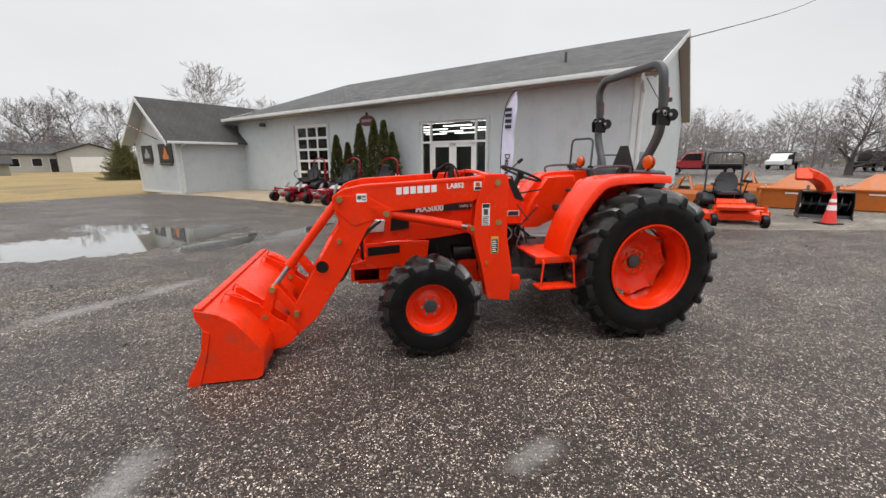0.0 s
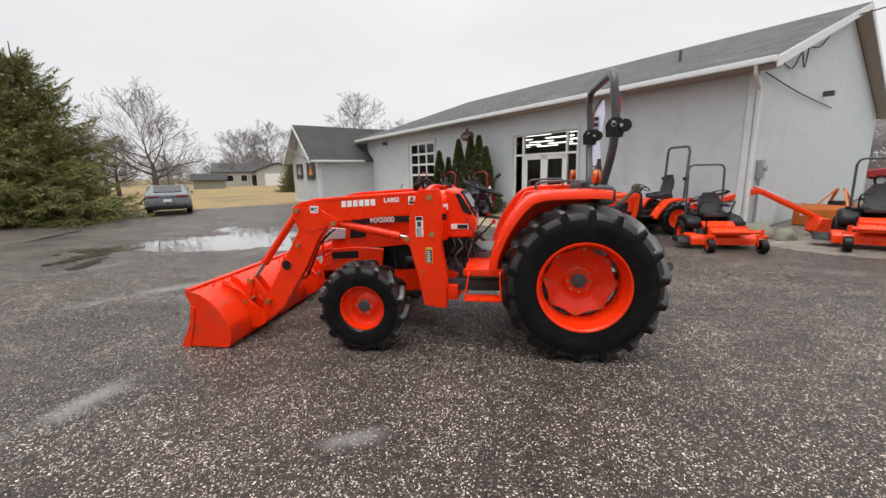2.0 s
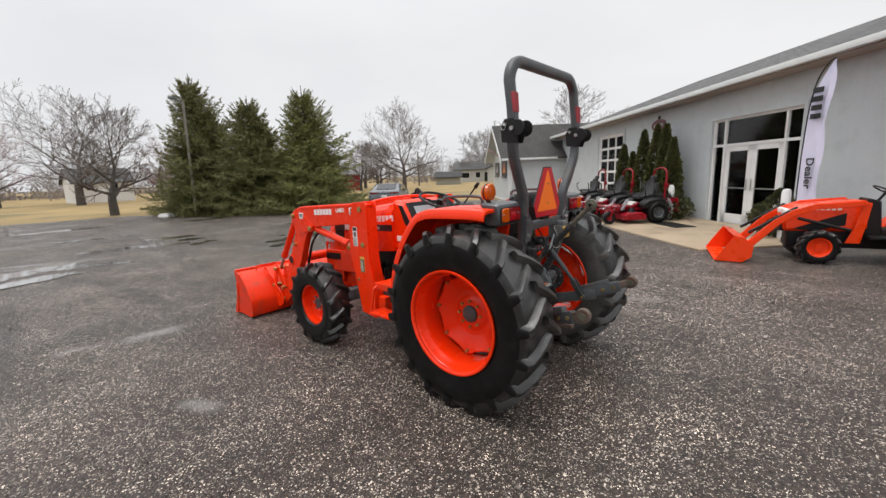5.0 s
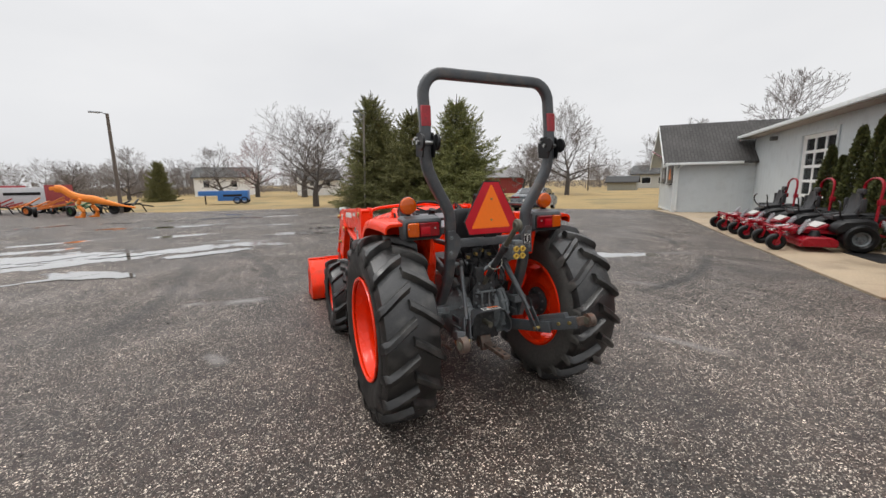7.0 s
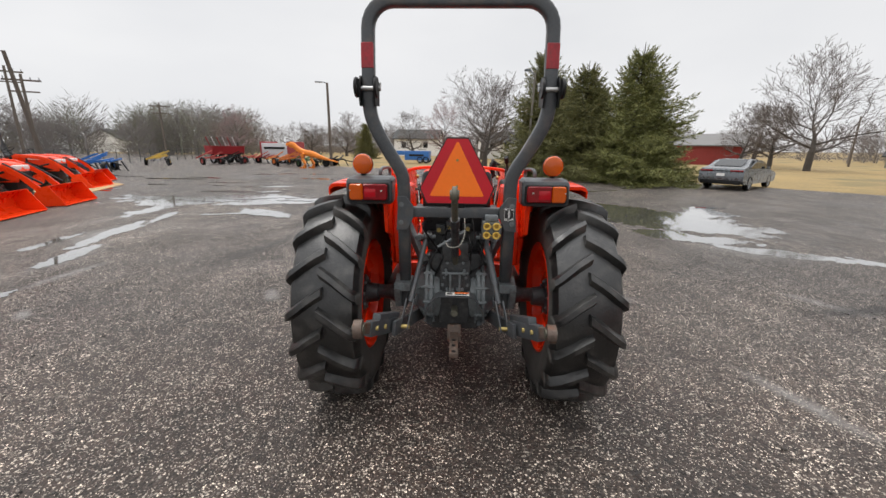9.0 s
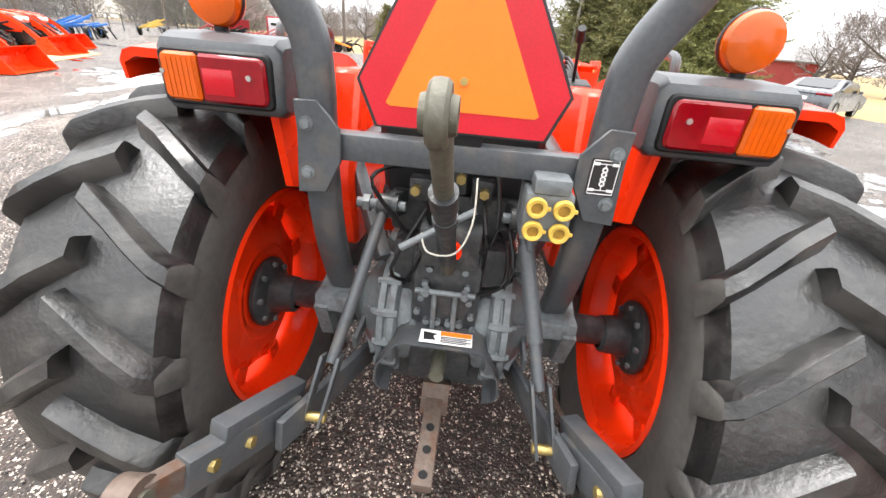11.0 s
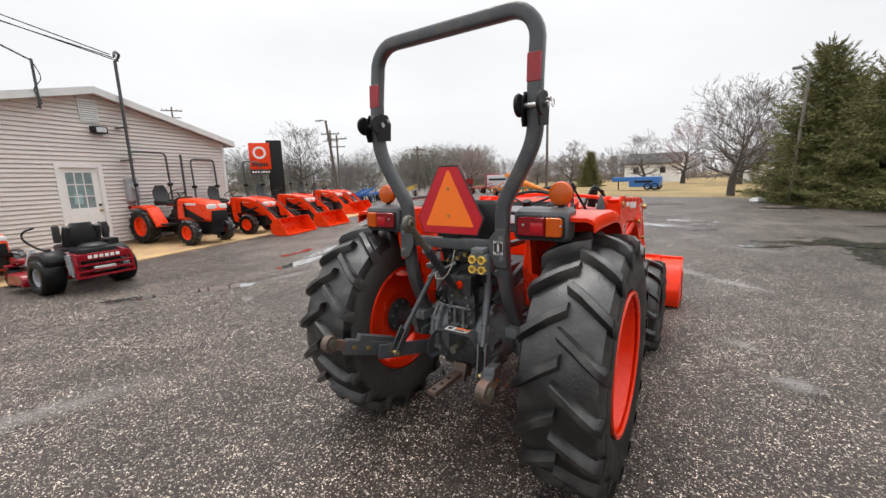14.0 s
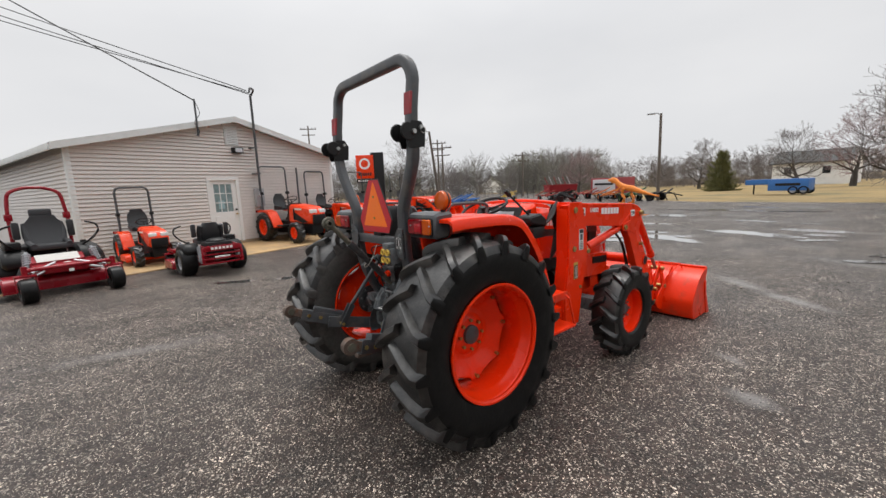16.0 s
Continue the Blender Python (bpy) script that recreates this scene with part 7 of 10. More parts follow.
def leaf_material(name, c1, c2):
    m = bpy.data.materials.new(name)
    m.use_nodes = True
    n, l, b = nodes_of(m)
    g = n.new("ShaderNodeNewGeometry")
    r = n.new("ShaderNodeValToRGB")
    r.color_ramp.elements[0].color, r.color_ramp.elements[1].color = (*c1, 1), (*c2, 1)
    l.new(g.outputs["Random Per Island"], r.inputs[0])
    l.new(r.outputs[0], b.inputs["Base Color"])
    b.inputs["Roughness"].default_value = 0.7
    return m


NEEDLES = leaf_material("dark_green_needles", (0.058, 0.062, 0.021), (0.255, 0.245, 0.085))
NEEDLES_OLIVE = leaf_material("olive_needles", (0.068, 0.080, 0.023), (0.285, 0.285, 0.088))
CEDAR = leaf_material("green_cedar_sprays", (0.028, 0.036, 0.008), (0.10, 0.105, 0.024))
SHRUB = leaf_material("olive_shrub_leaves", (0.02, 0.03, 0.01), (0.09, 0.09, 0.03))


def limb(verts, faces, a, b, ra, rb, sides):
    d = (b - a).normalized()
    x = d.orthogonal().normalized()
    y = d.cross(x)
    s = len(verts)
    for p, r in ((a, ra), (b, rb)):
        for k in range(sides):
            t = 2 * math.pi * k / sides
            verts.append(p + (x * math.cos(t) + y * math.sin(t)) * r)
    for k in range(sides):
        faces.append((s + k, s + (k + 1) % sides, s + sides + (k + 1) % sides, s + sides + k))


def bare_tree_data(seed, levels=4, spread=1.0, trunk=0.22, first=16, thick=0.042):
    """Vertices and faces of the wood and of the twigs of a leafless tree one metre high: a leader with limbs all the way up, each with many finer ones."""
    rng = random.Random(seed)
    wood, twig = ([], []), ([], [])

    def grow(p, d, length, r, level):
        steps = 4 if level == 1 else 3
        q = p
        for i in range(steps):
            d = (d + Vector((rng.uniform(-1, 1), rng.uniform(-1, 1), rng.uniform(-0.5, 0.9))) * (0.17 if level < 3 else 0.26)).normalized()
            e = q + d * length / steps
            r2 = max(r * 0.79, 0.0014)
            limb(*(wood if level < 2 else twig), q, e, r, r2, 5 if level == 1 else 3)
            q, r = e, r2
            if level < levels:
                for _ in range(2 if level == 1 or i == steps - 1 else 1):
                    x = d.orthogonal().normalized()
                    y, a = d.cross(x), rng.uniform(0, 6.28)
                    side = (d + (x * math.cos(a) + y * math.sin(a)) * rng.uniform(0.5, 1.1) + Vector((0, 0, 0.12))).normalized()
                    grow(q, side, length * rng.uniform(0.42, 0.64) * (1.1 - 0.12 * i), r * 0.66, level + 1)

    p, d, r, n = Vector((0, 0, -0.01)), Vector((0, 0, 1)), thick, first
    step = (0.86 - trunk) / n
    e = Vector((rng.uniform(-0.01, 0.01), rng.uniform(-0.01, 0.01), trunk))
    limb(*wood, p, e, r, r * 0.82, 8)
    p, r, turn = e, r * 0.82, rng.uniform(0, 6.28)
    for k in range(n):
        u = k / n
        turn += 2.4 + rng.uniform(-0.5, 0.5)
        reach = 0.34 * spread * math.sqrt(max(0.06, 1 - ((u - 0.32) / 0.74) ** 2)) * rng.uniform(0.75, 1.15)
        climb = 0.35 + 1.25 * u * u + rng.uniform(-0.1, 0.25)
        grow(p, Vector((math.cos(turn), math.sin(turn), climb)).normalized(), reach * math.sqrt(1 + 0.4 * climb * climb), r * 0.62, 1)
        d = (d + Vector((rng.uniform(-1, 1), rng.uniform(-1, 1), 0.8)) * 0.16).normalized()
        e = p + d * step
        limb(*wood, p, e, r, r * 0.86, 6)
        p, r = e, r * 0.86
    grow(p, d, 0.16, r, 2)
    top = max(v.z for v in twig[0])
    for vs in (wood[0], twig[0]):
        for v in vs:
            v /= top
    return wood, twig


def bare_tree_mould(seed, mat_, **how):
    T = thing("bare_tree", (0, 0, -0.06), "leafless grey deciduous tree on the winter grass" if mat_ is TWIG else "leafless tree with reddish twigs on the winter grass", "tree", "bare trees round the yard")
    wood, twig = bare_tree_data(seed, **how)
    raw("trunk", *wood, BARK, T, smooth=60)
    raw("crown", *twig, mat_, T)
    return T


def conifer(at, seed, height, radius, mat_=None, label="dense olive-green spruce with boughs down to the ground"):
    T = thing("conifer", at, label, "tree", "spruce trees beside the yard")
    rng = random.Random(seed)
    tv, tf, lv, lf = [], [], [], []
    limb(tv, tf, Vector((0, 0, -0.1)), Vector((0.05, 0, height * 1.04)), height * 0.022, 0.015, 7)
    boughs = int(90 + height * 30)
    bias = rng.uniform(0, 6.28)
    up = Vector((0, 0, 1))
    for i in range(boughs):
        u = ((i + rng.random()) / boughs) ** 1.12
        z = height * (0.02 + 0.93 * u)
        a = i * 2.39996 + rng.uniform(-0.6, 0.6)
        lop = 1 + 0.18 * math.cos(a - bias) + 0.14 * math.cos(3 * a + 5 * u)
        reach = 0.86 * radius * (1 - u) ** 0.88 * min(1.0, 0.85 + u * 2.0) * rng.choice((0.6, 0.8, 0.9, 0.95, 1.0, 1.05, 1.2)) * lop + 0.22
        o = Vector((math.cos(a), math.sin(a), 0))
        side = Vector((-o.y, o.x, 0))
        base = Vector((0, 0, z))
        rise = -0.12 + 0.8 * u ** 1.4 + rng.uniform(-0.12, 0.18)
        tip = base + o * reach + up * reach * rise
        tip.z = max(tip.z, 0.12)
        mid = base.lerp(tip, 0.55) - up * 0.09 * reach
        limb(tv, tf, base, mid, 0.022, 0.012, 3)
        limb(tv, tf, mid, tip, 0.012, 0.004, 3)
        twigs = int(6 + reach * 9)
        for k in range(twigs + 2):
            t = 0.12 + 0.88 * ((k + rng.random()) / (twigs + 1))
            t = min(t, 1.0)
            c0 = (base.lerp(mid, t / 0.55) if t < 0.55 else mid.lerp(tip, (t - 0.55) / 0.45))
            sd = 1 if k % 2 else -1
            ln0 = (0.46 * reach * (1.12 - t) + 0.12) * rng.uniform(0.6, 1.2)
            dirn = (o * rng.uniform(0.5, 1.0) + side * sd * rng.uniform(0.3, 1.1) + up * rng.uniform(-0.45, 0.35)).normalized()
            if k >= twigs:
                c0, dirn, ln0 = tip, ((tip - mid).normalized() + up * rng.uniform(0, 0.5)).normalized(), rng.uniform(0.12, 0.34)
            m = int(7 + ln0 * 26)
            for q in range(m):
                c = c0 + dirn * ln0 * (q + rng.random()) / m + up * rng.gauss(-0.01, 0.02)
                d = (dirn * 0.9 + Vector((rng.uniform(-1, 1), rng.uniform(-1, 1), rng.uniform(-0.7, 0.9))) * 0.75).normalized()
                w = d.cross(Vector((rng.uniform(-1, 1), rng.uniform(-1, 1), rng.uniform(-1, 1)))).normalized()
                ln, wd = rng.uniform(0.08, 0.19), rng.uniform(0.008, 0.020)
                s = len(lv)
                lv += [c - w * wd, c + w * wd, c + d * ln]
                lf.append((s, s + 1, s + 2))
    raw("trunk", tv, tf, BARK, T, smooth=60)
    raw("needles", lv, lf, mat_ or NEEDLES, T)
    return T


def bush(name, at, seed, height, radius, mat_, label, category, group="", power=0.6, n=2600, size=0.05):
    """A shrub or columnar cedar: many small sprays on a rounded body, uneven at the edge."""
    T = thing(name, at, label, category, group)
    rng = random.Random(seed)
    tv, tf, lv, lf = [], [], [], []
    limb(tv, tf, Vector((0, 0, -0.05)), Vector((0, 0, height * 0.9)), 0.05, 0.012, 6)
    for k in range(6):
        a = rng.uniform(0, 6.28)
        limb(tv, tf, Vector((0, 0, height * 0.1 * k)), Vector((math.cos(a) * radius * 0.7, math.sin(a) * radius * 0.7, height * (0.1 * k + 0.25))), 0.02, 0.006, 4)
    lump = [(rng.uniform(0, 6.28), rng.uniform(0.3, 1.1)) for _ in range(5)]
    for k in range(n):
        u = rng.random()
        a = rng.uniform(0, 6.28)
        prof = (math.sin(math.pi * min(u * 0.9 + 0.1, 1)) ** power) * (1 if u < 0.3 else (1 - (u - 0.3) / 0.72) ** 0.55 if u < 1 else 0)
        r = radius * max(prof, 0.02) * (1 + 0.12 * sum(math.cos(a * (i + 2) + p + u * 7 * q) for i, (p, q) in enumerate(lump)) / 2.5) * rng.uniform(0.72, 1.06)
        c = Vector((r * math.cos(a), r * math.sin(a), u * height))
        d = (Vector((math.cos(a), math.sin(a), 0)) * 0.6 + Vector((rng.uniform(-0.5, 0.5), rng.uniform(-0.5, 0.5), rng.uniform(0.2, 1.2)))).normalized()
        w = d.cross(Vector((rng.uniform(-1, 1), rng.uniform(-1, 1), rng.uniform(-0.5, 0.5)))).normalized()
        ln, wd = size * rng.uniform(1.4, 2.6), size * rng.uniform(0.5, 0.9)
        s = len(lv)
        lv += [c, c + d * ln * 0.5 + w * wd, c + d * ln, c + d * ln * 0.5 - w * wd]
        lf.append((s, s + 1, s + 2, s + 3))
    raw("stem", tv, tf, BARK, T, smooth=60)
    raw("foliage", lv, lf, mat_, T)
    return T


for x, y, h, r, sd in ((-23.6, 5.2, 7.3, 3.4, 1), (-20.9, 7.0, 6.0, 3.0, 2), (-18.3, 8.75, 6.3, 3.2, 3), (-22.6, 8.2, 5.2, 2.8, 4), (-20.2, 10.2, 4.8, 2.6, 5), (-25.6, 6.6, 6.0, 2.8, 15)):
    conifer((x, y, 0), sd, h, r, NEEDLES_OLIVE if sd == 3 else None)
WOOD_POLE = material("weathered_grey_pole", (0.20, 0.18, 0.15), 0.85, vary=0.3, scale=3, fine=30, bump=0.3)
S = thing("yard_lamp", (-22.0, 4.15, 0), "weathered leaning pole with a small lamp among spruces", "lamp post")
part("pole", rod((0, 0, 0), (-0.05, 0.18, 5.85), 0.062, seg=12), WOOD_POLE, S)
part("lamp_arm", rod((-0.05, 0.18, 5.7), (-0.12, -0.12, 5.98), 0.03, seg=8), GREY_CAST, S)
part("lamp_head", box(-0.26, -0.02, -0.42, -0.08, 5.93, 6.04, 0.03), GREY_CAST, S)
B = thing("plastic_sack", (-23.3, 3.1, 0), "crumpled white plastic sack beside the spruces", "sack")
sk = lathe([(0.01, 0.0), (0.30, 0.0), (0.36, 0.08), (0.30, 0.20), (0.15, 0.26), (0.01, 0.27)], (0, 0, 0), "z", 14, wave=lambda a, r: 1 + 0.16 * math.cos(3 * a + 1) + 0.1 * math.cos(5 * a))
part("sack", sk, WHITE, B)
conifer((-55.9, -13.1, -0.06), 6, 4.8, 1.9)
conifer((-22.9, 36.3, -0.06), 7, 3.2, 1.7)
conifer((-12.4, 46, -0.06), 8, 7.5, 1.6)

for i, (u, h, r) in enumerate(((11.2, 2.5, 0.29), (10.55, 2.2, 0.22), (9.85, 2.9, 0.33), (9.1, 3.0, 0.34), (8.6, 2.95, 0.34), (8.2, 2.5, 0.3))):
    p = wb(-0.62, u)
    bush("columnar_cedar", (p[0], p[1], 0.0), 60 + i, h, r, CEDAR, "tall narrow green cedar against the grey wall", "cedar", "cedars along the wall", 0.35, 3800, 0.045)
for i, (u, v, h, r) in enumerate(((7.9, -0.9, 0.95, 0.75), (4.2, -0.75, 1.0, 0.55), (8.6, -1.0, 0.75, 0.6), (9.8, -0.9, 0.6, 0.6))):
    p = wb(v, u)
    bush("shrub", (p[0], p[1], 0.02), 80 + i, h, r, SHRUB, "low olive-green shrub by the entrance", "shrub", "shrubs by the entrance", 0.8, 1500, 0.05)

SPOTS = [(-35.5, 31.8, 11.0, 11, 0), (-39, 31, 6.2, 12, 0), (-44, 31.5, 7.0, 13, 0), (-47, 37, 7.2, 14, 0), (-54, 40, 8.8, 15, 0),
         (-57.5, 3.6, 12.8, 16, 0), (-62, -7.1, 7.8, 17, 0), (-66, -2.6, 10.0, 18, 1), (-69.7, -19.8, 8.0, 19, 0), (-72.7, -27.1, 6.0, 20, 0),
         (-15.5, 35.0, 10.2, 21, 0), (-12.5, 42, 8.0, 22, 0), (-62, 86, 13.5, 23, 0), (-50, 77, 14.0, 24, 0), (-43, 75, 12.0, 25, 0), (-56, 76, 12.0, 26, 0),
         (-33.9, -47.3, 10.5, 27, 0), (39.1, 24.1, 9.0, 28, 0), (-31, 2.2, 7.5, 29, 0), (-60, 12, 8.0, 30, 1), (-70, 6, 9.5, 31, 0), (-64, 20, 8.0, 32, 0), (-58, 26, 7.0, 33, 0), (-52, -30, 7.0, 34, 1)]
PENDING = []
MOULDS = [bare_tree_mould(11, TWIG, spread=1.0, trunk=0.18), bare_tree_mould(12, TWIG, spread=1.15, trunk=0.22), bare_tree_mould(46, TWIG, spread=1.35, trunk=0.20, thick=0.036), bare_tree_mould(14, TWIG, spread=0.95, trunk=0.10, first=17), bare_tree_mould(18, TWIG_RED, spread=1.1, trunk=0.16)]
used = set()
for i, (x, y, h, sd, red) in enumerate(SPOTS):
    k = 4 if red else (2 if sd in (16, 11) else (3 if sd in (19, 21, 24, 28) else i % 2))
    wide = 1.25 if sd == 16 else 1.08
    m = Matrix.LocRotScale((x, y, -0.06), Matrix.Rotation(sd * 2.4, 3, "Z").to_quaternion(), (h * wide, h * wide, h))
    if k in used:
        copy_thing(MOULDS[k], m)
    else:
        used.add(k)
        PENDING.append((MOULDS[k], m))
for T, m in PENDING:
    T.matrix_basis = m


def far_woods(name, arcs, seed, label, mat_=None, hedge=50000):
    """One sheet of many leafless trees along an arc round the yard."""
    rng = random.Random(seed)
    kinds = [bare_tree_data(100 + k, 2, 0.85, 0.2, 10, 0.020) for k in range(4)]
    verts, faces = [], []
    for a0, a1, r0, r1, h0, h1, n in arcs:
        for _ in range(n):
            a, r, h = radians(rng.uniform(a0, a1)), rng.uniform(r0, r1), rng.uniform(h0, h1)
            wood, twig = kinds[rng.randrange(4)]
            t = rng.uniform(0, 6.28)
            c, s = math.cos(t), math.sin(t)
            ox, oy = r * math.cos(a), r * math.sin(a)
            for vs, fs in (wood, twig):
                b = len(verts)
                verts += [(ox + h * (c * v.x - s * v.y), oy + h * (s * v.x + c * v.y), h * v.z - 0.1) for v in vs]
                faces += [tuple(b + i for i in f) for f in fs]
            for _ in range(520):
                # fine twigs that fill the crown, and brush below it
                low = rng.random() < 0.25
                f, g, w = rng.uniform(0, 6.28), rng.uniform(-1, 1), rng.random() ** 0.4
                x, y = ox + 0.36 * h * w * math.cos(f) * math.sqrt(1 - g * g), oy + 0.36 * h * w * math.sin(f) * math.sqrt(1 - g * g)
                z = h * rng.uniform(0.0, 0.25) if low else h * (0.58 + 0.38 * w * g)
                b, k = len(verts), rng.uniform(0.5, 1.3)
                verts += [(x, y, z), (x + k * 0.6 * math.cos(f), y + k * 0.6 * math.sin(f), z + k * rng.uniform(0.2, 1.2)), (x + 0.016, y + 0.012, z + k * 0.1)]
                faces.append((b, b + 1, b + 2))
    # hedge and brush that closes the fields
    for _ in range(hedge):
        a = rng.uniform(0, 6.283)
        r = rng.uniform(112, 124) + 6 * math.sin(3 * a)
        x, y, z = r * math.cos(a), r * math.sin(a), rng.uniform(-0.1, 1.0) ** 2 * 3.4 * (0.72 + 0.28 * math.sin(11 * a + math.sin(5 * a)) + 0.15 * math.sin(47 * a))
        b, k, t = len(verts), rng.uniform(0.3, 0.9), rng.uniform(0, 6.28)
        verts += [(x, y, z), (x + k * 0.7 * math.cos(t), y + k * 0.7 * math.sin(t), z + k * rng.uniform(0.3, 1.2)), (x + 0.25 * math.sin(t), y + 0.25 * math.cos(t), z + k * 0.4)]
        faces.append((b, b + 1, b + 2))
    ob = raw(name, verts, faces, mat_ or HAZED_TWIG)
    return tagged(ob, label, "woods", kind="stuff")


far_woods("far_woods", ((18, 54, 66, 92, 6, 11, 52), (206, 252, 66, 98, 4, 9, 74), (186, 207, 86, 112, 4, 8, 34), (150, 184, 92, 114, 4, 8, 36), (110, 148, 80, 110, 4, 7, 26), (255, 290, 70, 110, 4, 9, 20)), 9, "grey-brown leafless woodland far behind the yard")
OLIVE_TWIG = material("budding_olive_twigs", (0.20, 0.195, 0.15), 0.9, vary=0.3, scale=0.15)
far_woods("far_thicket", ((208, 226, 68, 88, 5, 9, 26), (227, 245, 66, 84, 4, 7, 14)), 17, "olive-brown budding thicket behind the fence", OLIVE_TWIG, 0)


# ---- machines ----
def wheel_set(parent, x, y, R, rim, half, side, rim_mat, lugs=0):
    c = (x, y, R)
    prof = [(rim + 0.005, side * half * 0.8), (rim - 0.02, side * half * 0.7), (rim - 0.03, side * half * 0.25), (0.05, side * half * 0.2), (0.045, side * half * 0.45), (0.005, side * half * 0.45)]
    w = part("wheel", lathe(prof, c, "y", 24), rim_mat, parent)
    if lugs:
        lugged_tyre(w, c, R, rim, half, lugs, side, R * 0.07, 28, 0.045, "")
    else:
        part("tyre", simple_tyre(c, R, rim, half), RUBBER, w)
    return w


def roll_hoop(parent, x, w, z0, z1, r, mat_, lean=0.0):
    top = [(x + lean, -w, z1 - 0.12), (x + lean, -w + 0.04, z1 - 0.03), (x + lean, -w + 0.12, z1), (x + lean, w - 0.12, z1), (x + lean, w - 0.04, z1 - 0.03), (x + lean, w, z1 - 0.12)]
    return part("roll_bar", sweep([(x, -w, z0)] + top + [(x, w, z0)], r * 2, r * 2, 8, up=(1, 0, 0)), mat_, parent)


def seat_parts(parent, x, z, mat_, w=0.24, back=0.45):
    """A moulded seat: dished cushion with side rolls and a curved, waisted backrest."""
    s = part("seat", box(x - 0.24, x + 0.2, -w, w, z, z + 0.09, 0.04), mat_, parent)
    for d in (-1, 1):
        part("side_roll", sweep(curve_points([(x - 0.24, d * w * 0.82, z + 0.07), (x - 0.05, d * w * 0.9, z + 0.10), (x + 0.15, d * w * 0.88, z + 0.12)], 4), 0.09, 0.09, 8), mat_, s)
    rings, bm = [], bmesh.new()
    for k in range(9):
        u = k / 8
        zz, xx = z + 0.06 + (back + 0.02) * u, x + 0.15 + 0.10 * u + 0.03 * math.sin(3.1 * u)
        half = w * (0.86 + 0.16 * math.sin(math.pi * min(1.0, u * 1.15)) - 0.30 * max(0.0, u - 0.72) / 0.28)
        thick = 0.055 * (1 - 0.35 * u)
        rings.append([bm.verts.new((xx + thick * math.sin(a) + 0.05 * (math.cos(a)) ** 2 * (-1), half * math.cos(a), zz)) for a in [2 * math.pi * (i + 0.5) / 16 for i in range(16)]])
    for a, b in zip(rings, rings[1:]):
        for i in range(16):
            bm.faces.new((a[i], a[(i + 1) % 16], b[(i + 1) % 16], b[i]))
    bm.faces.new(rings[0])
    bm.faces.new(rings[-1][::-1])
    part("backrest", bm, mat_, s, smooth=60)
    return s


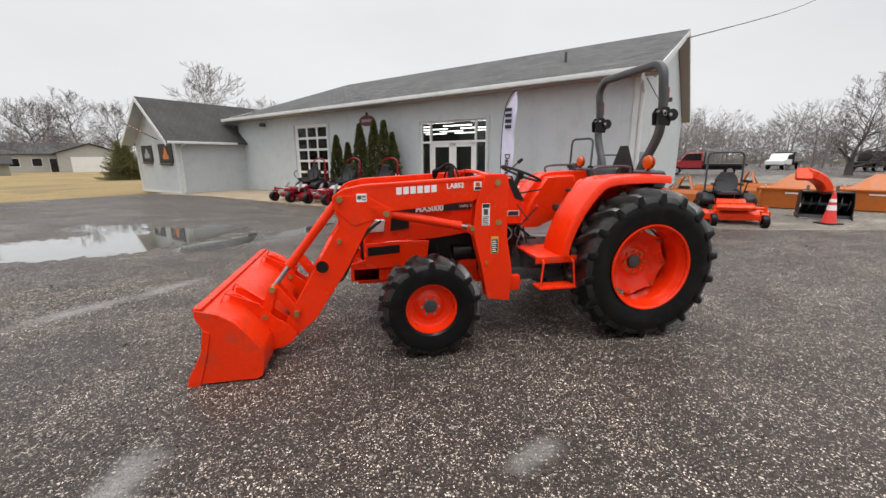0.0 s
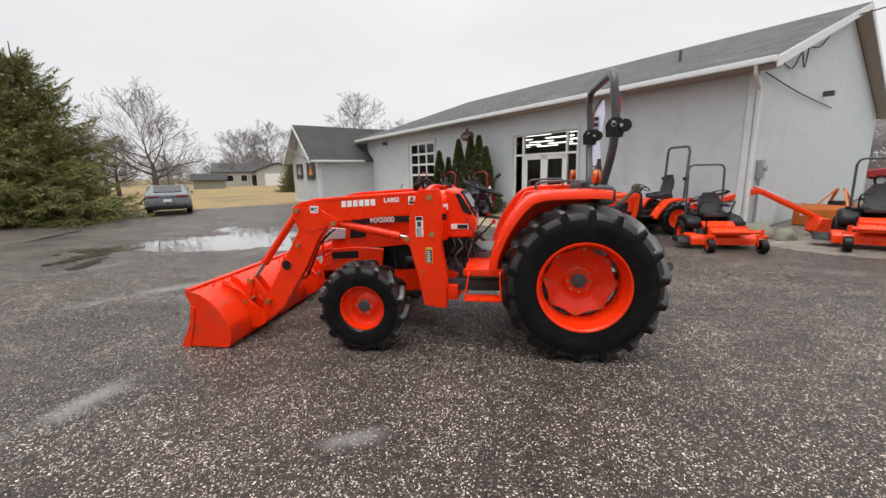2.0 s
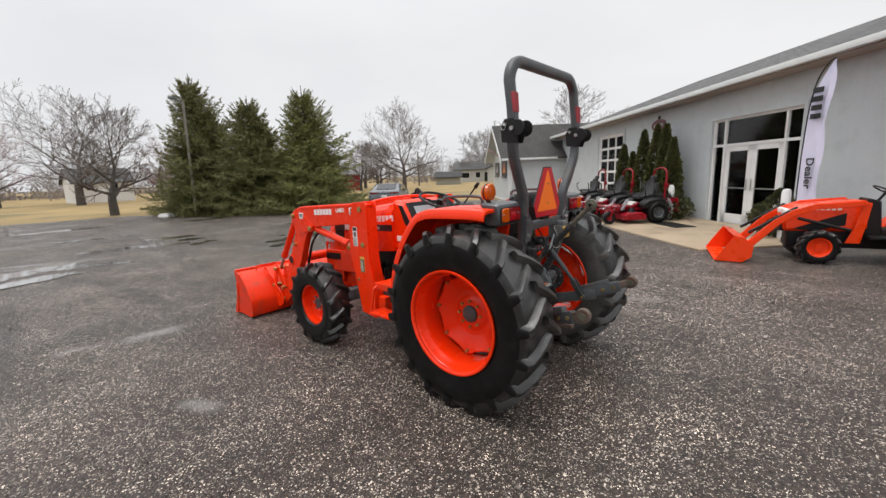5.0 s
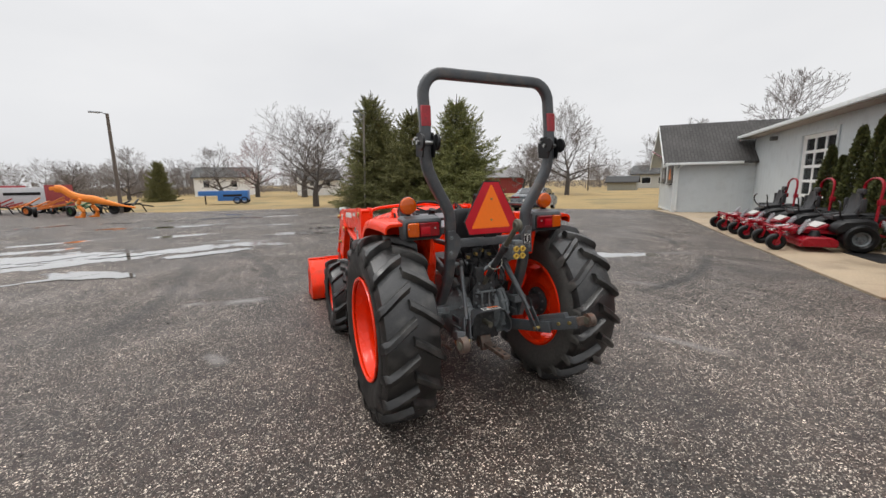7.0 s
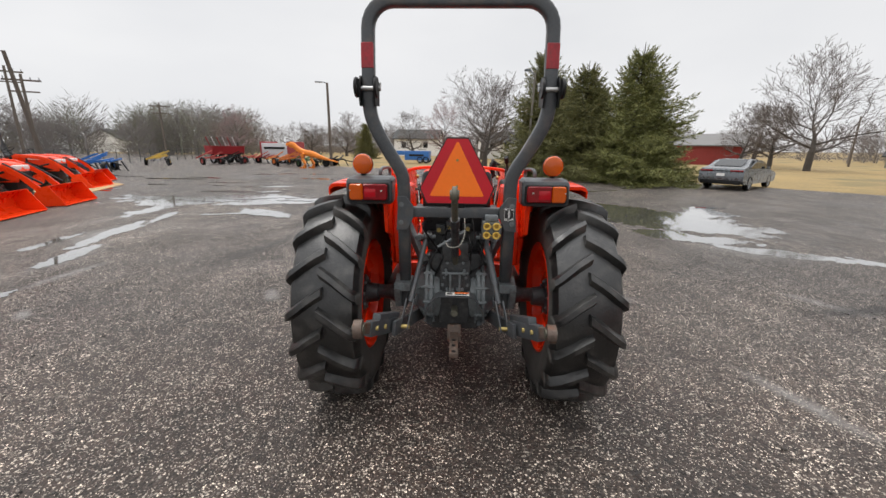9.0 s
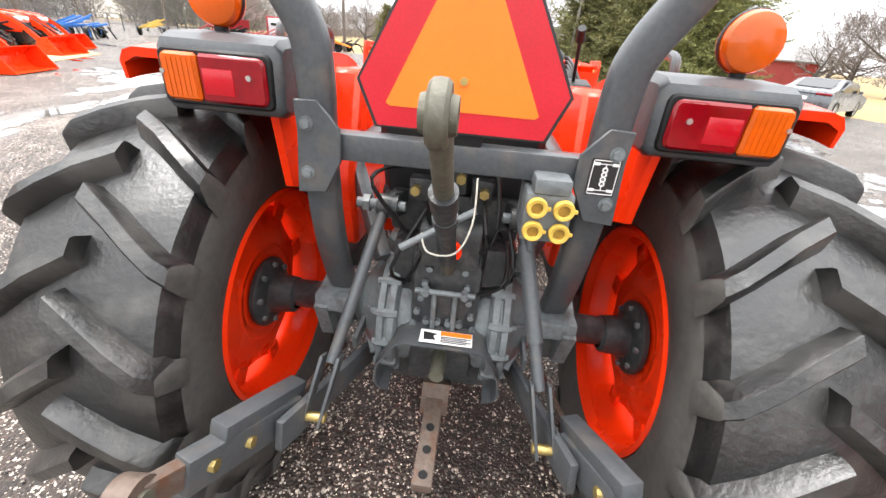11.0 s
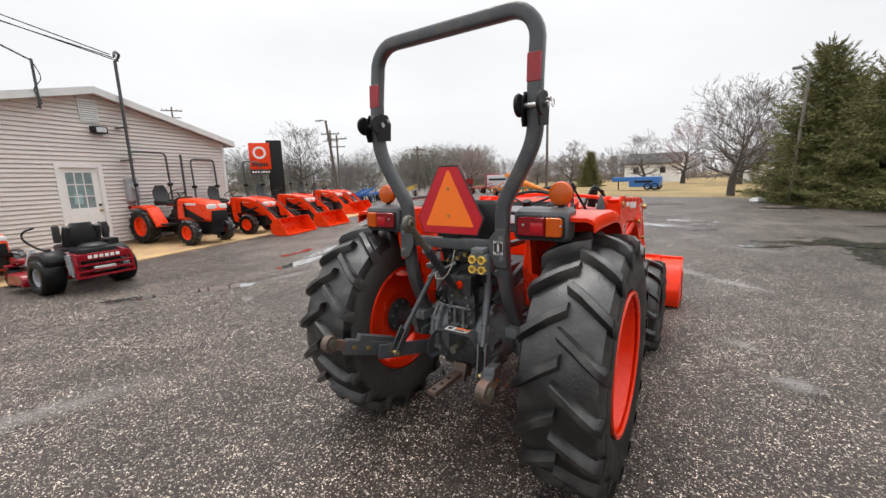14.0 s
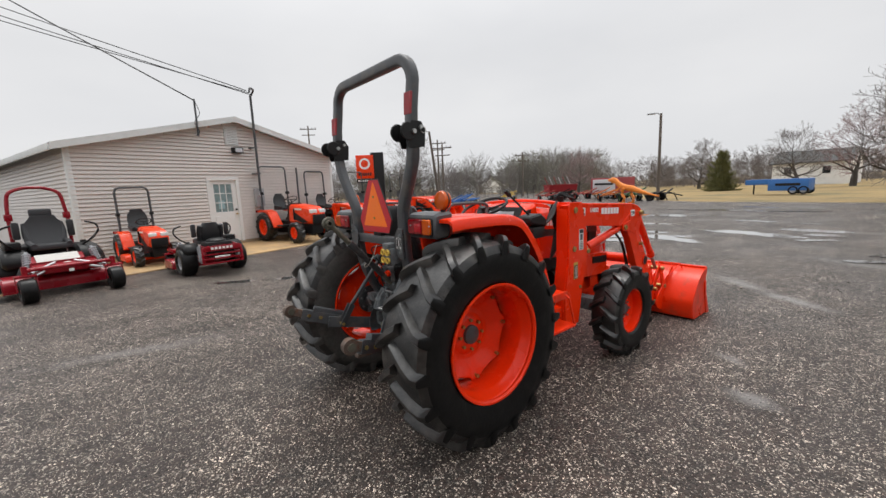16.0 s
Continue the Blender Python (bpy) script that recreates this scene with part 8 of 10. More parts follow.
def compact_tractor(at, turn, loader=True, backhoe=False, big=1.0, label="new orange compact tractor with front loader", deck=False):
    T = thing("compact_tractor", at, label, "tractor", "orange tractors in the yard", turn)
    k = big
    RR, FR, WB = 0.40 * k, 0.28 * k, 1.45 * k
    for s in (-1, 1):
        wheel_set(T, 0, s * 0.46 * k, RR, RR * 0.55, 0.14 * k, s, ORANGE_NEW, 14)
        wheel_set(T, -WB, s * 0.42 * k, FR, FR * 0.55, 0.10 * k, s, ORANGE_NEW, 12)
    z0 = FR + 0.12 * k
    hood = plate([(-WB - 0.42 * k, z0 + 0.1 * k), (-WB - 0.45 * k, z0 + 0.35 * k), (-WB - 0.3 * k, z0 + 0.53 * k), (-WB + 0.5 * k, z0 + 0.62 * k), (-WB + 0.62 * k, z0 + 0.6 * k), (-WB + 0.62 * k, z0 + 0.12 * k)], "y", -0.25 * k, 0.25 * k, 0.05 * k)
    for v in hood.verts:
        up_ = (v.co.z - z0) / (0.62 * k)
        fore = max(0.0, (-WB + 0.1 * k - v.co.x) / (0.55 * k))
        v.co.y *= (1.04 - 0.16 * max(0.0, up_ - 0.5) * 2) * (1 - 0.16 * fore ** 1.6)
        v.co.x -= 0.03 * k * (1 - (v.co.y / (0.25 * k)) ** 2) * fore
    hd = part("bonnet", hood, ORANGE_NEW, T)
    part("exhaust", rod((-WB + 0.3 * k, 0.27 * k, z0 + 0.2 * k), (-WB + 0.3 * k, 0.27 * k, z0 + 0.5 * k), 0.025), BLACK, T)
    if deck:
        dk = part("mower_deck", plate([(-1.1 * k, 0.1), (-1.08 * k, 0.24 * k), (-0.98 * k, 0.29 * k), (-0.5 * k, 0.29 * k), (-0.42 * k, 0.22 * k), (-0.4 * k, 0.1)], "y", -0.62 * k, 0.62 * k, 0.02), ORANGE_NEW, T)
        part("chute", plate([(-1.0 * k, 0.1), (-0.95 * k, 0.2), (-0.55 * k, 0.2), (-0.5 * k, 0.1)], "y", -0.95 * k, -0.62 * k, 0.01), BLACK, dk)
    part("grille", box(-WB - 0.465 * k, -WB - 0.40 * k, -0.19 * k, 0.19 * k, z0 + 0.1 * k, z0 + 0.34 * k, 0.02), BLACK, hd)
    for s in (-1, 1):
        part("headlamp", box(-WB - 0.44 * k, -WB - 0.33 * k, s * 0.035 * k, s * 0.22 * k, z0 + 0.37 * k, z0 + 0.475 * k, 0.035), DECAL_WHITE, hd)
        part("side_grille", plate([(-WB - 0.3 * k, z0 + 0.15 * k), (-WB + 0.05 * k, z0 + 0.3 * k), (-WB + 0.35 * k, z0 + 0.42 * k), (-WB + 0.35 * k, z0 + 0.22 * k), (-WB - 0.05 * k, z0 + 0.12 * k)], "y", s * 0.25 * k, s * 0.256 * k), BLACK, hd)
        mk = bmesh.new()
        for j in range(5):
            x = -WB - 0.05 * k + 0.07 * k * j
            box(x, x + 0.05 * k, s * 0.25 * k, s * 0.257 * k, z0 + 0.46 * k, z0 + 0.51 * k, bm=mk)
        part("brand_mark", mk, DECAL_WHITE, hd)
        fl = [(-0.55 * k, 0.42 * k), (-0.42 * k, 0.62 * k), (-0.25 * k, 0.82 * k), (0.0, 0.88 * k), (0.3 * k, 0.86 * k), (0.32 * k, 0.80 * k), (0.0, 0.82 * k), (-0.22 * k, 0.76 * k), (-0.38 * k, 0.58 * k), (-0.5 * k, 0.38 * k)]
        part("fender", plate(fl, "y", s * 0.26 * k, s * 0.53 * k, 0.008), ORANGE_NEW, T)
        part("tail_lamp", box(0.30 * k, 0.36 * k, s * 0.42 * k, s * 0.56 * k, 0.8 * k, 0.88 * k, 0.01), RED_LENS, T)
    part("chassis", box(-WB - 0.35 * k, 0.2 * k, -0.16 * k, 0.16 * k, FR - 0.05 * k, z0 + 0.16 * k, 0.03), BLACK, T)
    part("front_axle", bar((-WB, -0.38 * k, FR), (-WB, 0.38 * k, FR), 0.1 * k, 0.1 * k, 0.01), BLACK, T)
    part("floor_plate", box(-WB + 0.6 * k, -0.2 * k, -0.44 * k, 0.44 * k, 0.42 * k, 0.46 * k, 0.01), BLACK, T)
    part("dashboard", plate([(-WB + 0.6 * k, 0.45 * k), (-WB + 0.82 * k, 0.45 * k), (-WB + 0.76 * k, 1.0 * k), (-WB + 0.6 * k, 1.05 * k)], "y", -0.18 * k, 0.18 * k, 0.02), BLACK, T)
    st = bmesh.new()
    cw = Vector((-WB + 0.86 * k, 0, 1.14 * k))
    nrm = Vector((0.5, 0, 0.85)).normalized()
    e2 = nrm.cross(Vector((0, 1, 0)))
    sweep([cw + Vector((0, 1, 0)) * 0.18 * k * math.cos(a) + e2 * 0.18 * k * math.sin(a) for a in np.linspace(0, 6.283, 20, endpoint=False)], 0.025, 0.025, 6, closed=True, up=nrm, bm=st)
    rod(cw - nrm * 0.25 * k, cw, 0.02, bm=st)
    rod(cw + Vector((0, -0.17 * k, 0)), cw + Vector((0, 0.17 * k, 0)), 0.012, bm=st)
    part("steering_wheel", st, BLACK, T)
    seat_parts(T, -0.12 * k, 0.86 * k, SEAT_BLACK, 0.23, 0.50)
    for s in (-1, 1):
        part("hinge_plate", box(0.18 * k, 0.30 * k, s * 0.40 * k - 0.045, s * 0.40 * k + 0.045, 1.3 * k, 1.38 * k, 0.01), BLACK, T)
    roll_hoop(T, 0.22 * k, 0.40 * k, 0.7 * k, 2.1 * k, 0.03, GREY_PAINT, 0.06)
    if loader:
        for s in (-1, 1):
            ap = [(-WB + 0.55 * k, 0.97 * k), (-WB + 0.50 * k, 1.03 * k), (-WB - 0.10 * k, 0.98 * k), (-WB - 0.36 * k, 0.88 * k), (-WB - 0.60 * k, 0.70 * k), (-WB - 0.95 * k, 0.30 * k), (-WB - 0.92 * k, 0.20 * k), (-WB - 0.84 * k, 0.24 * k), (-WB - 0.52 * k, 0.62 * k), (-WB - 0.32 * k, 0.77 * k), (-WB - 0.06 * k, 0.88 * k), (-WB + 0.46 * k, 0.93 * k)]
            arm = part("loader_arm", plate(ap, "y", s * 0.34 * k, s * 0.40 * k, 0.01), ORANGE_NEW, T)
            part("loader_post", plate([(-WB + 0.60 * k, 0.98 * k), (-WB + 0.50 * k, 1.00 * k), (-WB + 0.44 * k, 0.60 * k), (-WB + 0.34 * k, 0.34 * k), (-WB + 0.52 * k, 0.34 * k), (-WB + 0.56 * k, 0.60 * k)], "y", s * 0.31 * k, s * 0.35 * k, 0.006), ORANGE_NEW, T)
            cy = rod((-WB + 0.38 * k, s * 0.37 * k, 0.55 * k), (-WB - 0.28 * k, s * 0.37 * k, 0.74 * k), 0.025 * k)
            part("lift_cylinder", cy, BLACK, arm)
            part("bucket_cylinder", rod((-WB - 0.3 * k, s * 0.37 * k, 0.92 * k), (-WB - 0.92 * k, s * 0.37 * k, 0.48 * k), 0.024 * k), BLACK, arm)
        bp = [(-WB - 1.42 * k, 0.02), (-WB - 1.02 * k, 0.01), (-WB - 0.90 * k, 0.10 * k), (-WB - 0.88 * k, 0.28 * k), (-WB - 1.0 * k, 0.42 * k), (-WB - 1.15 * k, 0.46 * k)]
        ins = [(-WB - 1.42 * k, 0.035), (-WB - 1.03 * k, 0.028), (-WB - 0.92 * k, 0.11 * k), (-WB - 0.9 * k, 0.275 * k), (-WB - 1.01 * k, 0.405 * k), (-WB - 1.15 * k, 0.445 * k)]
        bu = part("bucket", plate(bp + ins[::-1], "y", -0.66 * k, 0.66 * k), ORANGE_NEW, T)
        for s in (-1, 1):
            part("side_plate", plate(bp, "y", s * 0.66 * k, s * 0.672 * k), ORANGE_NEW, bu)
    if backhoe:
        part("hoe_frame", box(0.28, 0.5, -0.3, 0.3, 0.35, 0.75, 0.03), BLACK, T)
        boom = part("backhoe_boom", sweep(curve_points([(0.45, -0.05, 0.55), (0.85, -0.3, 0.72), (1.25, -0.5, 0.84), (1.6, -0.66, 0.98), (1.82, -0.76, 1.02)], 5), 0.11, 0.15, 8, False), ORANGE_NEW, T)
        part("boom_cylinder", rod((0.6, -0.1, 0.75), (1.6, -0.62, 1.1), 0.03), BLACK, boom)
        dip = part("dipper", sweep([(1.72, -0.72, 1.06), (1.9, -0.8, 1.0), (2.97, -1.3, 0.36)], 0.09, 0.13, 8, False), ORANGE_NEW, T)
        part("dipper_cylinder", rod((1.75, -0.72, 1.14), (2.6, -1.12, 0.68), 0.025), STEEL, dip)
        part("digging_bucket", plate([(2.8, 0.42), (3.05, 0.4), (3.12, 0.15), (2.95, 0.02), (2.72, 0.12)], "y", -1.45, -1.15, 0.02), ORANGE_NEW, T)
        part("hose", sweep(curve_points([(0.6, -0.1, 0.8), (1.2, -0.45, 1.05), (1.5, -0.6, 0.8), (1.3, -0.55, 0.65)], 5), 0.025, 0.025, 6), BLACK, T)
    return T


CHROME_ROD = material("bright_plated_steel", (0.72, 0.72, 0.73), 0.22, metal=0.6, vary=0.08)
TREAD_PLATE = material("pale_foot_plate", (0.46, 0.45, 0.42), 0.45, vary=0.2, scale=12, bump=0.2)


def coil(a, b, r, wire_r, turns):
    """A coil spring between two points round a damper rod."""
    a, b = Vector(a), Vector(b)
    d = (b - a).normalized()
    x = d.orthogonal().normalized()
    y = d.cross(x)
    n = 9 * turns
    bm = sweep([a.lerp(b, i / n) + r * (x * math.cos(2 * math.pi * i / 9) + y * math.sin(2 * math.pi * i / 9)) for i in range(n + 1)], 2 * wire_r, 2 * wire_r, 5)
    rod(a - d * 0.03, b + d * 0.03, r * 0.45, seg=8, bm=bm)
    return bm


def zero_turn(at, turn, paint, seat_mat, label, high=1.0, tank=BLACK, size=1.0, hoop=True, rim=None):
    """A zero-turn mower that looks along -x."""
    T = thing("zero_turn_mower", at, label, "mower", "ride-on mowers in the yard", turn)
    pro = paint is RED_MOWER
    CR, CH = (0.185, 0.095) if pro else (0.155, 0.07)
    for s in (-1, 1):
        wheel_set(T, 0, s * 0.54, 0.31 if pro else 0.29, 0.15, 0.165 if pro else 0.14, s, rim or (GREY_CAST if pro else paint))
        wheel_set(T, -1.42, s * 0.52, CR, 0.07, CH, s, paint)
        fk = bmesh.new()
        for d in (-CH - 0.018, CH + 0.018):
            bar((-1.42, s * 0.52 + d, CR), (-1.36, s * 0.52 + d, CR + 0.22), 0.045, 0.014, 0.003, bm=fk, up=(0, 1, 0))
        box(-1.43, -1.29, s * 0.52 - CH - 0.025, s * 0.52 + CH + 0.025, CR + 0.20, CR + 0.235, 0.008, bm=fk)
        rod((-1.36, s * 0.52, CR + 0.22), (-1.36, s * 0.52, CR + 0.36), 0.036, bm=fk)
        part("caster_fork", fk, paint, T)
        fr = bar((-1.36, s * 0.52, CR + 0.30), (-0.9, s * 0.30, 0.43), 0.08, 0.07, 0.008)
        bar((-0.9, s * 0.30, 0.42), (0.45, s * 0.28, 0.38), 0.06, 0.08, 0.008, bm=fr)
        part("frame_rail", fr, paint, T)
        tk = plate([(-0.42, 0.40), (-0.46, 0.56), (-0.30, 0.70), (0.10, 0.74), (0.26, 0.68), (0.30, 0.52), (0.20, 0.46)], "y", s * 0.29, s * 0.63, 0.05)
        part("fuel_tank", tk, tank, T)
        part("tank_cap", lathe([(0.005, 0.035), (0.04, 0.035), (0.045, 0.025), (0.045, 0.0)], (0.02, s * 0.48, 0.735), "z", 14), BLACK, T)
        if pro:
            lv = sweep(curve_points([(-0.24, s * 0.40, 0.70), (-0.34, s * 0.52, 0.80), (-0.40, s * 0.62, 0.94), (-0.40, s * 0.60, 1.06), (-0.38, s * 0.46, 1.12)], 5), 0.034, 0.034, 8)
        else:
            lv = sweep(curve_points([(-0.25, s * 0.34, 0.70), (-0.32, s * 0.36, 0.92), (-0.46, s * 0.34, 1.06), (-0.52, s * 0.16, 1.08)], 5), 0.03, 0.03, 7)
        part("steering_lever", lv, BLACK, T)
        if pro:
            part("spring", coil((-0.98, s * 0.44, 0.40), (-0.82, s * 0.40, 0.68), 0.048, 0.011, 8), SILVER, T, "bright coil spring")
            part("rear_spring", coil((0.56, s * 0.40, 0.34), (0.44, s * 0.38, 0.66), 0.045, 0.011, 8), SILVER, T, "bright coil spring")
            for z0, z1, y1 in ((0.37, 0.44, 0.16), (0.43, 0.52, 0.12)):
                part("suspension_rod", rod((-1.33, s * 0.45, z0), (-1.0, s * y1, z1), 0.018), CHROME_ROD, T, "bright plated rod")
            part("armrest", box(0.04, 0.13, s * 0.30, s * 0.40, 0.86, 1.16, 0.035), SEAT_BLACK, T, "black armrest folded up")
        else:
            part("deck_lift", rod((-0.86, s * 0.40, 0.40), (-0.86, s * 0.40, 0.64), 0.02), BLACK, T)
            part("armrest", box(-0.22, 0.12, s * 0.27, s * 0.34, 0.92, 0.98, 0.02), seat_mat, T)
    dk = plate([(-1.16, 0.12), (-1.17, 0.26), (-1.08, 0.33), (-0.5, 0.33), (-0.38, 0.26), (-0.38, 0.12)], "y", -0.74, 0.74, 0.02)
    for v in dk.verts:
        v.co.x += 0.16 * (abs(v.co.y) / 0.74) ** 2 * (1 if v.co.x < -0.8 else 0)
    deck = part("cutting_deck", dk, paint, T)
    part("deck_rim", bar((-1.01, -0.74, 0.13), (-1.01, 0.74, 0.13), 0.02, 0.03, 0.004), paint, deck)
    for y in (-0.42, 0.0, 0.42):
        part("blade_spindle", lathe([(0.005, 0.12), (0.07, 0.12), (0.10, 0.05), (0.12, 0.0)], (-0.70, y, 0.33), "z", 16), BLACK, deck)
    part("chute", plate([(-0.95, 0.14), (-0.88, 0.27), (-0.6, 0.27), (-0.5, 0.14)], "y", 0.74, 1.0, 0.01), BLACK, deck)
    part("foot_plate", plate([(-1.12, 0.40), (-1.1, 0.47), (-0.62, 0.50), (-0.45, 0.60), (-0.40, 0.56), (-0.60, 0.44)], "y", -0.34, 0.34, 0.008), paint, T)
    nose = plate([(-1.34, 0.36), (-1.36, 0.46), (-1.12, 0.54), (-0.98, 0.54), (-1.02, 0.36)], "y", -0.40, 0.40, 0.012)
    for v in nose.verts:
        v.co.x += 0.22 * (abs(v.co.y) / 0.40) ** 1.3 * (1 if v.co.x < -1.05 else 0)
    part("front_cover", nose, paint, T)
    part("front_bar", rod((-1.36, -0.52, CR + 0.30), (-1.36, 0.52, CR + 0.30), 0.028), paint, T)
    en = box(0.16, 0.62, -0.27, 0.27, 0.42, 0.76, 0.05)
    lathe([(0.005, 0.07), (0.14, 0.07), (0.20, 0.03), (0.21, 0.0)], (0.38, 0, 0.76), "z", 20, bm=en)
    engine = part("engine", en, BLACK, T)
    part("exhaust", rod((0.66, 0.16, 0.40), (0.66, -0.16, 0.40), 0.05, seg=14), STEEL, engine)
    gd = bmesh.new()
    for z in (0.30, 0.40, 0.50):
        bar((0.74, -0.42, z), (0.74, 0.42, z), 0.04, 0.035, 0.008, bm=gd)
    for s in (-1, 1):
        bar((0.74, s * 0.41, 0.28), (0.70, s * 0.40, 0.66), 0.05, 0.04, 0.008, bm=gd)
        bar((0.74, s * 0.40, 0.34), (0.35, s * 0.34, 0.36), 0.04, 0.05, 0.006, bm=gd)
        plate([(0.72, 0.52), (0.70, 0.68), (0.42, 0.70), (0.36, 0.54)], "y", s * 0.33, s * 0.36, 0.006, bm=gd)
    box(0.70, 0.745, -0.38, 0.38, 0.57, 0.69, 0.02, bm=gd)
    guard = part("rear_guard", gd, paint, T)
    if pro:
        mk = bmesh.new()
        for k in range(6):
            box(0.744, 0.75, -0.24 + 0.08 * k, -0.185 + 0.08 * k, 0.605, 0.66, bm=mk)
        part("brand_mark", mk, DECAL_WHITE, guard)
        part("front_mark", lathe([(0.005, 0.004), (0.045, 0.004), (0.045, 0.0)], (-1.18, 0, 0.520), "z", 16), DECAL_WHITE, T)
        part("front_mark", box(-1.368, -1.352, -0.03, 0.03, 0.39, 0.43), DECAL_WHITE, T)
        part("tread_plate", plate([(-0.64, 0.507), (-0.47, 0.607), (-0.476, 0.615), (-0.646, 0.515)], "y", -0.27, 0.27), TREAD_PLATE, T, "pale worn foot plate")
        part("side_console", box(-0.30, 0.06, 0.36, 0.56, 0.72, 0.84, 0.03), BLACK, T)
        part("bolster", sweep(curve_points([(0.02, -0.22, 0.78), (0.08, -0.24, 0.95), (0.13, -0.22, 1.12)], 4), 0.10, 0.11, 8), seat_mat, T)
        part("bolster", sweep(curve_points([(0.02, 0.22, 0.78), (0.08, 0.24, 0.95), (0.13, 0.22, 1.12)], 4), 0.10, 0.11, 8), seat_mat, T)
    seat_parts(T, -0.12, 0.68, seat_mat, 0.27, 0.50 if hoop else 0.42)
    if hoop and pro:
        part("headrest", box(0.13, 0.21, -0.15, 0.15, 1.24, 1.37, 0.045), seat_mat, T)
        for y in (-0.07, 0.07):
            part("headrest_post", rod((0.17, y, 1.12), (0.17, y, 1.26), 0.012), BLACK, T)
    if hoop and pro:
        w, z1 = 0.36, 1.58 * high
        pts = [(0.30, -w - 0.02, 0.42), (0.33, -w - 0.02, z1 - 0.5)] + curve_points([(0.36, -w, z1 - 0.26), (0.37, -w + 0.04, z1 - 0.09), (0.38, -w + 0.20, z1 - 0.005), (0.38, 0, z1 + 0.01), (0.38, w - 0.20, z1 - 0.005), (0.37, w - 0.04, z1 - 0.09), (0.36, w, z1 - 0.26)], 4) + [(0.33, w + 0.02, z1 - 0.5), (0.30, w + 0.02, 0.42)]
        part("roll_bar", sweep(pts, 0.058, 0.058, 10, up=(1, 0, 0)), paint, T)
        for s in (-1, 1):
            part("hinge_plate", box(0.30, 0.40, s * 0.375 - 0.05, s * 0.375 + 0.05, z1 - 0.56, z1 - 0.44, 0.012), paint, T)
    elif hoop:
        roll_hoop(T, 0.30, 0.42, 0.45, 1.62 * high, 0.026, GREY_PAINT, 0.08)
    part("control_panel", box(-0.24, 0.1, 0.28, 0.44, 0.70, 0.76, 0.02), BLACK, T)
    T.scale = (size, size, size)
    return T


p = (3.36, 6.66, 0.0)
compact_tractor(p, 14.0, True, True, 1.0, "new orange compact tractor with loader and backhoe")
compact_tractor((-3.14, -12.55, 0.02), -79, False, False, 1.26, "new orange compact tractor without a loader")
for x, y in ((-5.0, -13.2), (-7.2, -13.9), (-11.5, -17.1)):
    compact_tractor((x, y, 0.0), -71, True, False, 1.2)
compact_tractor((-13.6, -18.6, 0.0), -66, True, False, 1.15)
compact_tractor((1.12, -11.1, 0.02), -81, False, False, 0.94, "small orange garden tractor with mower deck by the siding wall", True)
zero_turn((3.70, 5.1, 0.0), 88, ORANGE_NEW, SEAT_BLACK, "small orange zero-turn mower with black seat", high=1.2, size=0.85)
zero_turn((6.78, 4.98, 0.0), 58, ORANGE_NEW, SEAT_GREY, "orange zero-turn mower with grey seat", high=1.1, size=0.96)
zero_turn((2.72, -8.6, 0.0), -76, RED_MOWER, SEAT_GREY, "crimson zero-turn mower with high-backed grey seat", high=1.1, size=1.13)
zero_turn((0.08, -7.5, 0.0), 98, RED_MOWER, SEAT_BLACK, "crimson and black zero-turn mower without a roll bar on the gravel", size=0.93, hoop=False, rim=SILVER)
for x, y in ((-1.75, 10.55), (-3.05, 11.75), (-4.45, 13.1)):
    zero_turn((x, y, 0.03), 43, RED_MOWER, SEAT_BLACK, "crimson zero-turn mower on the concrete apron")


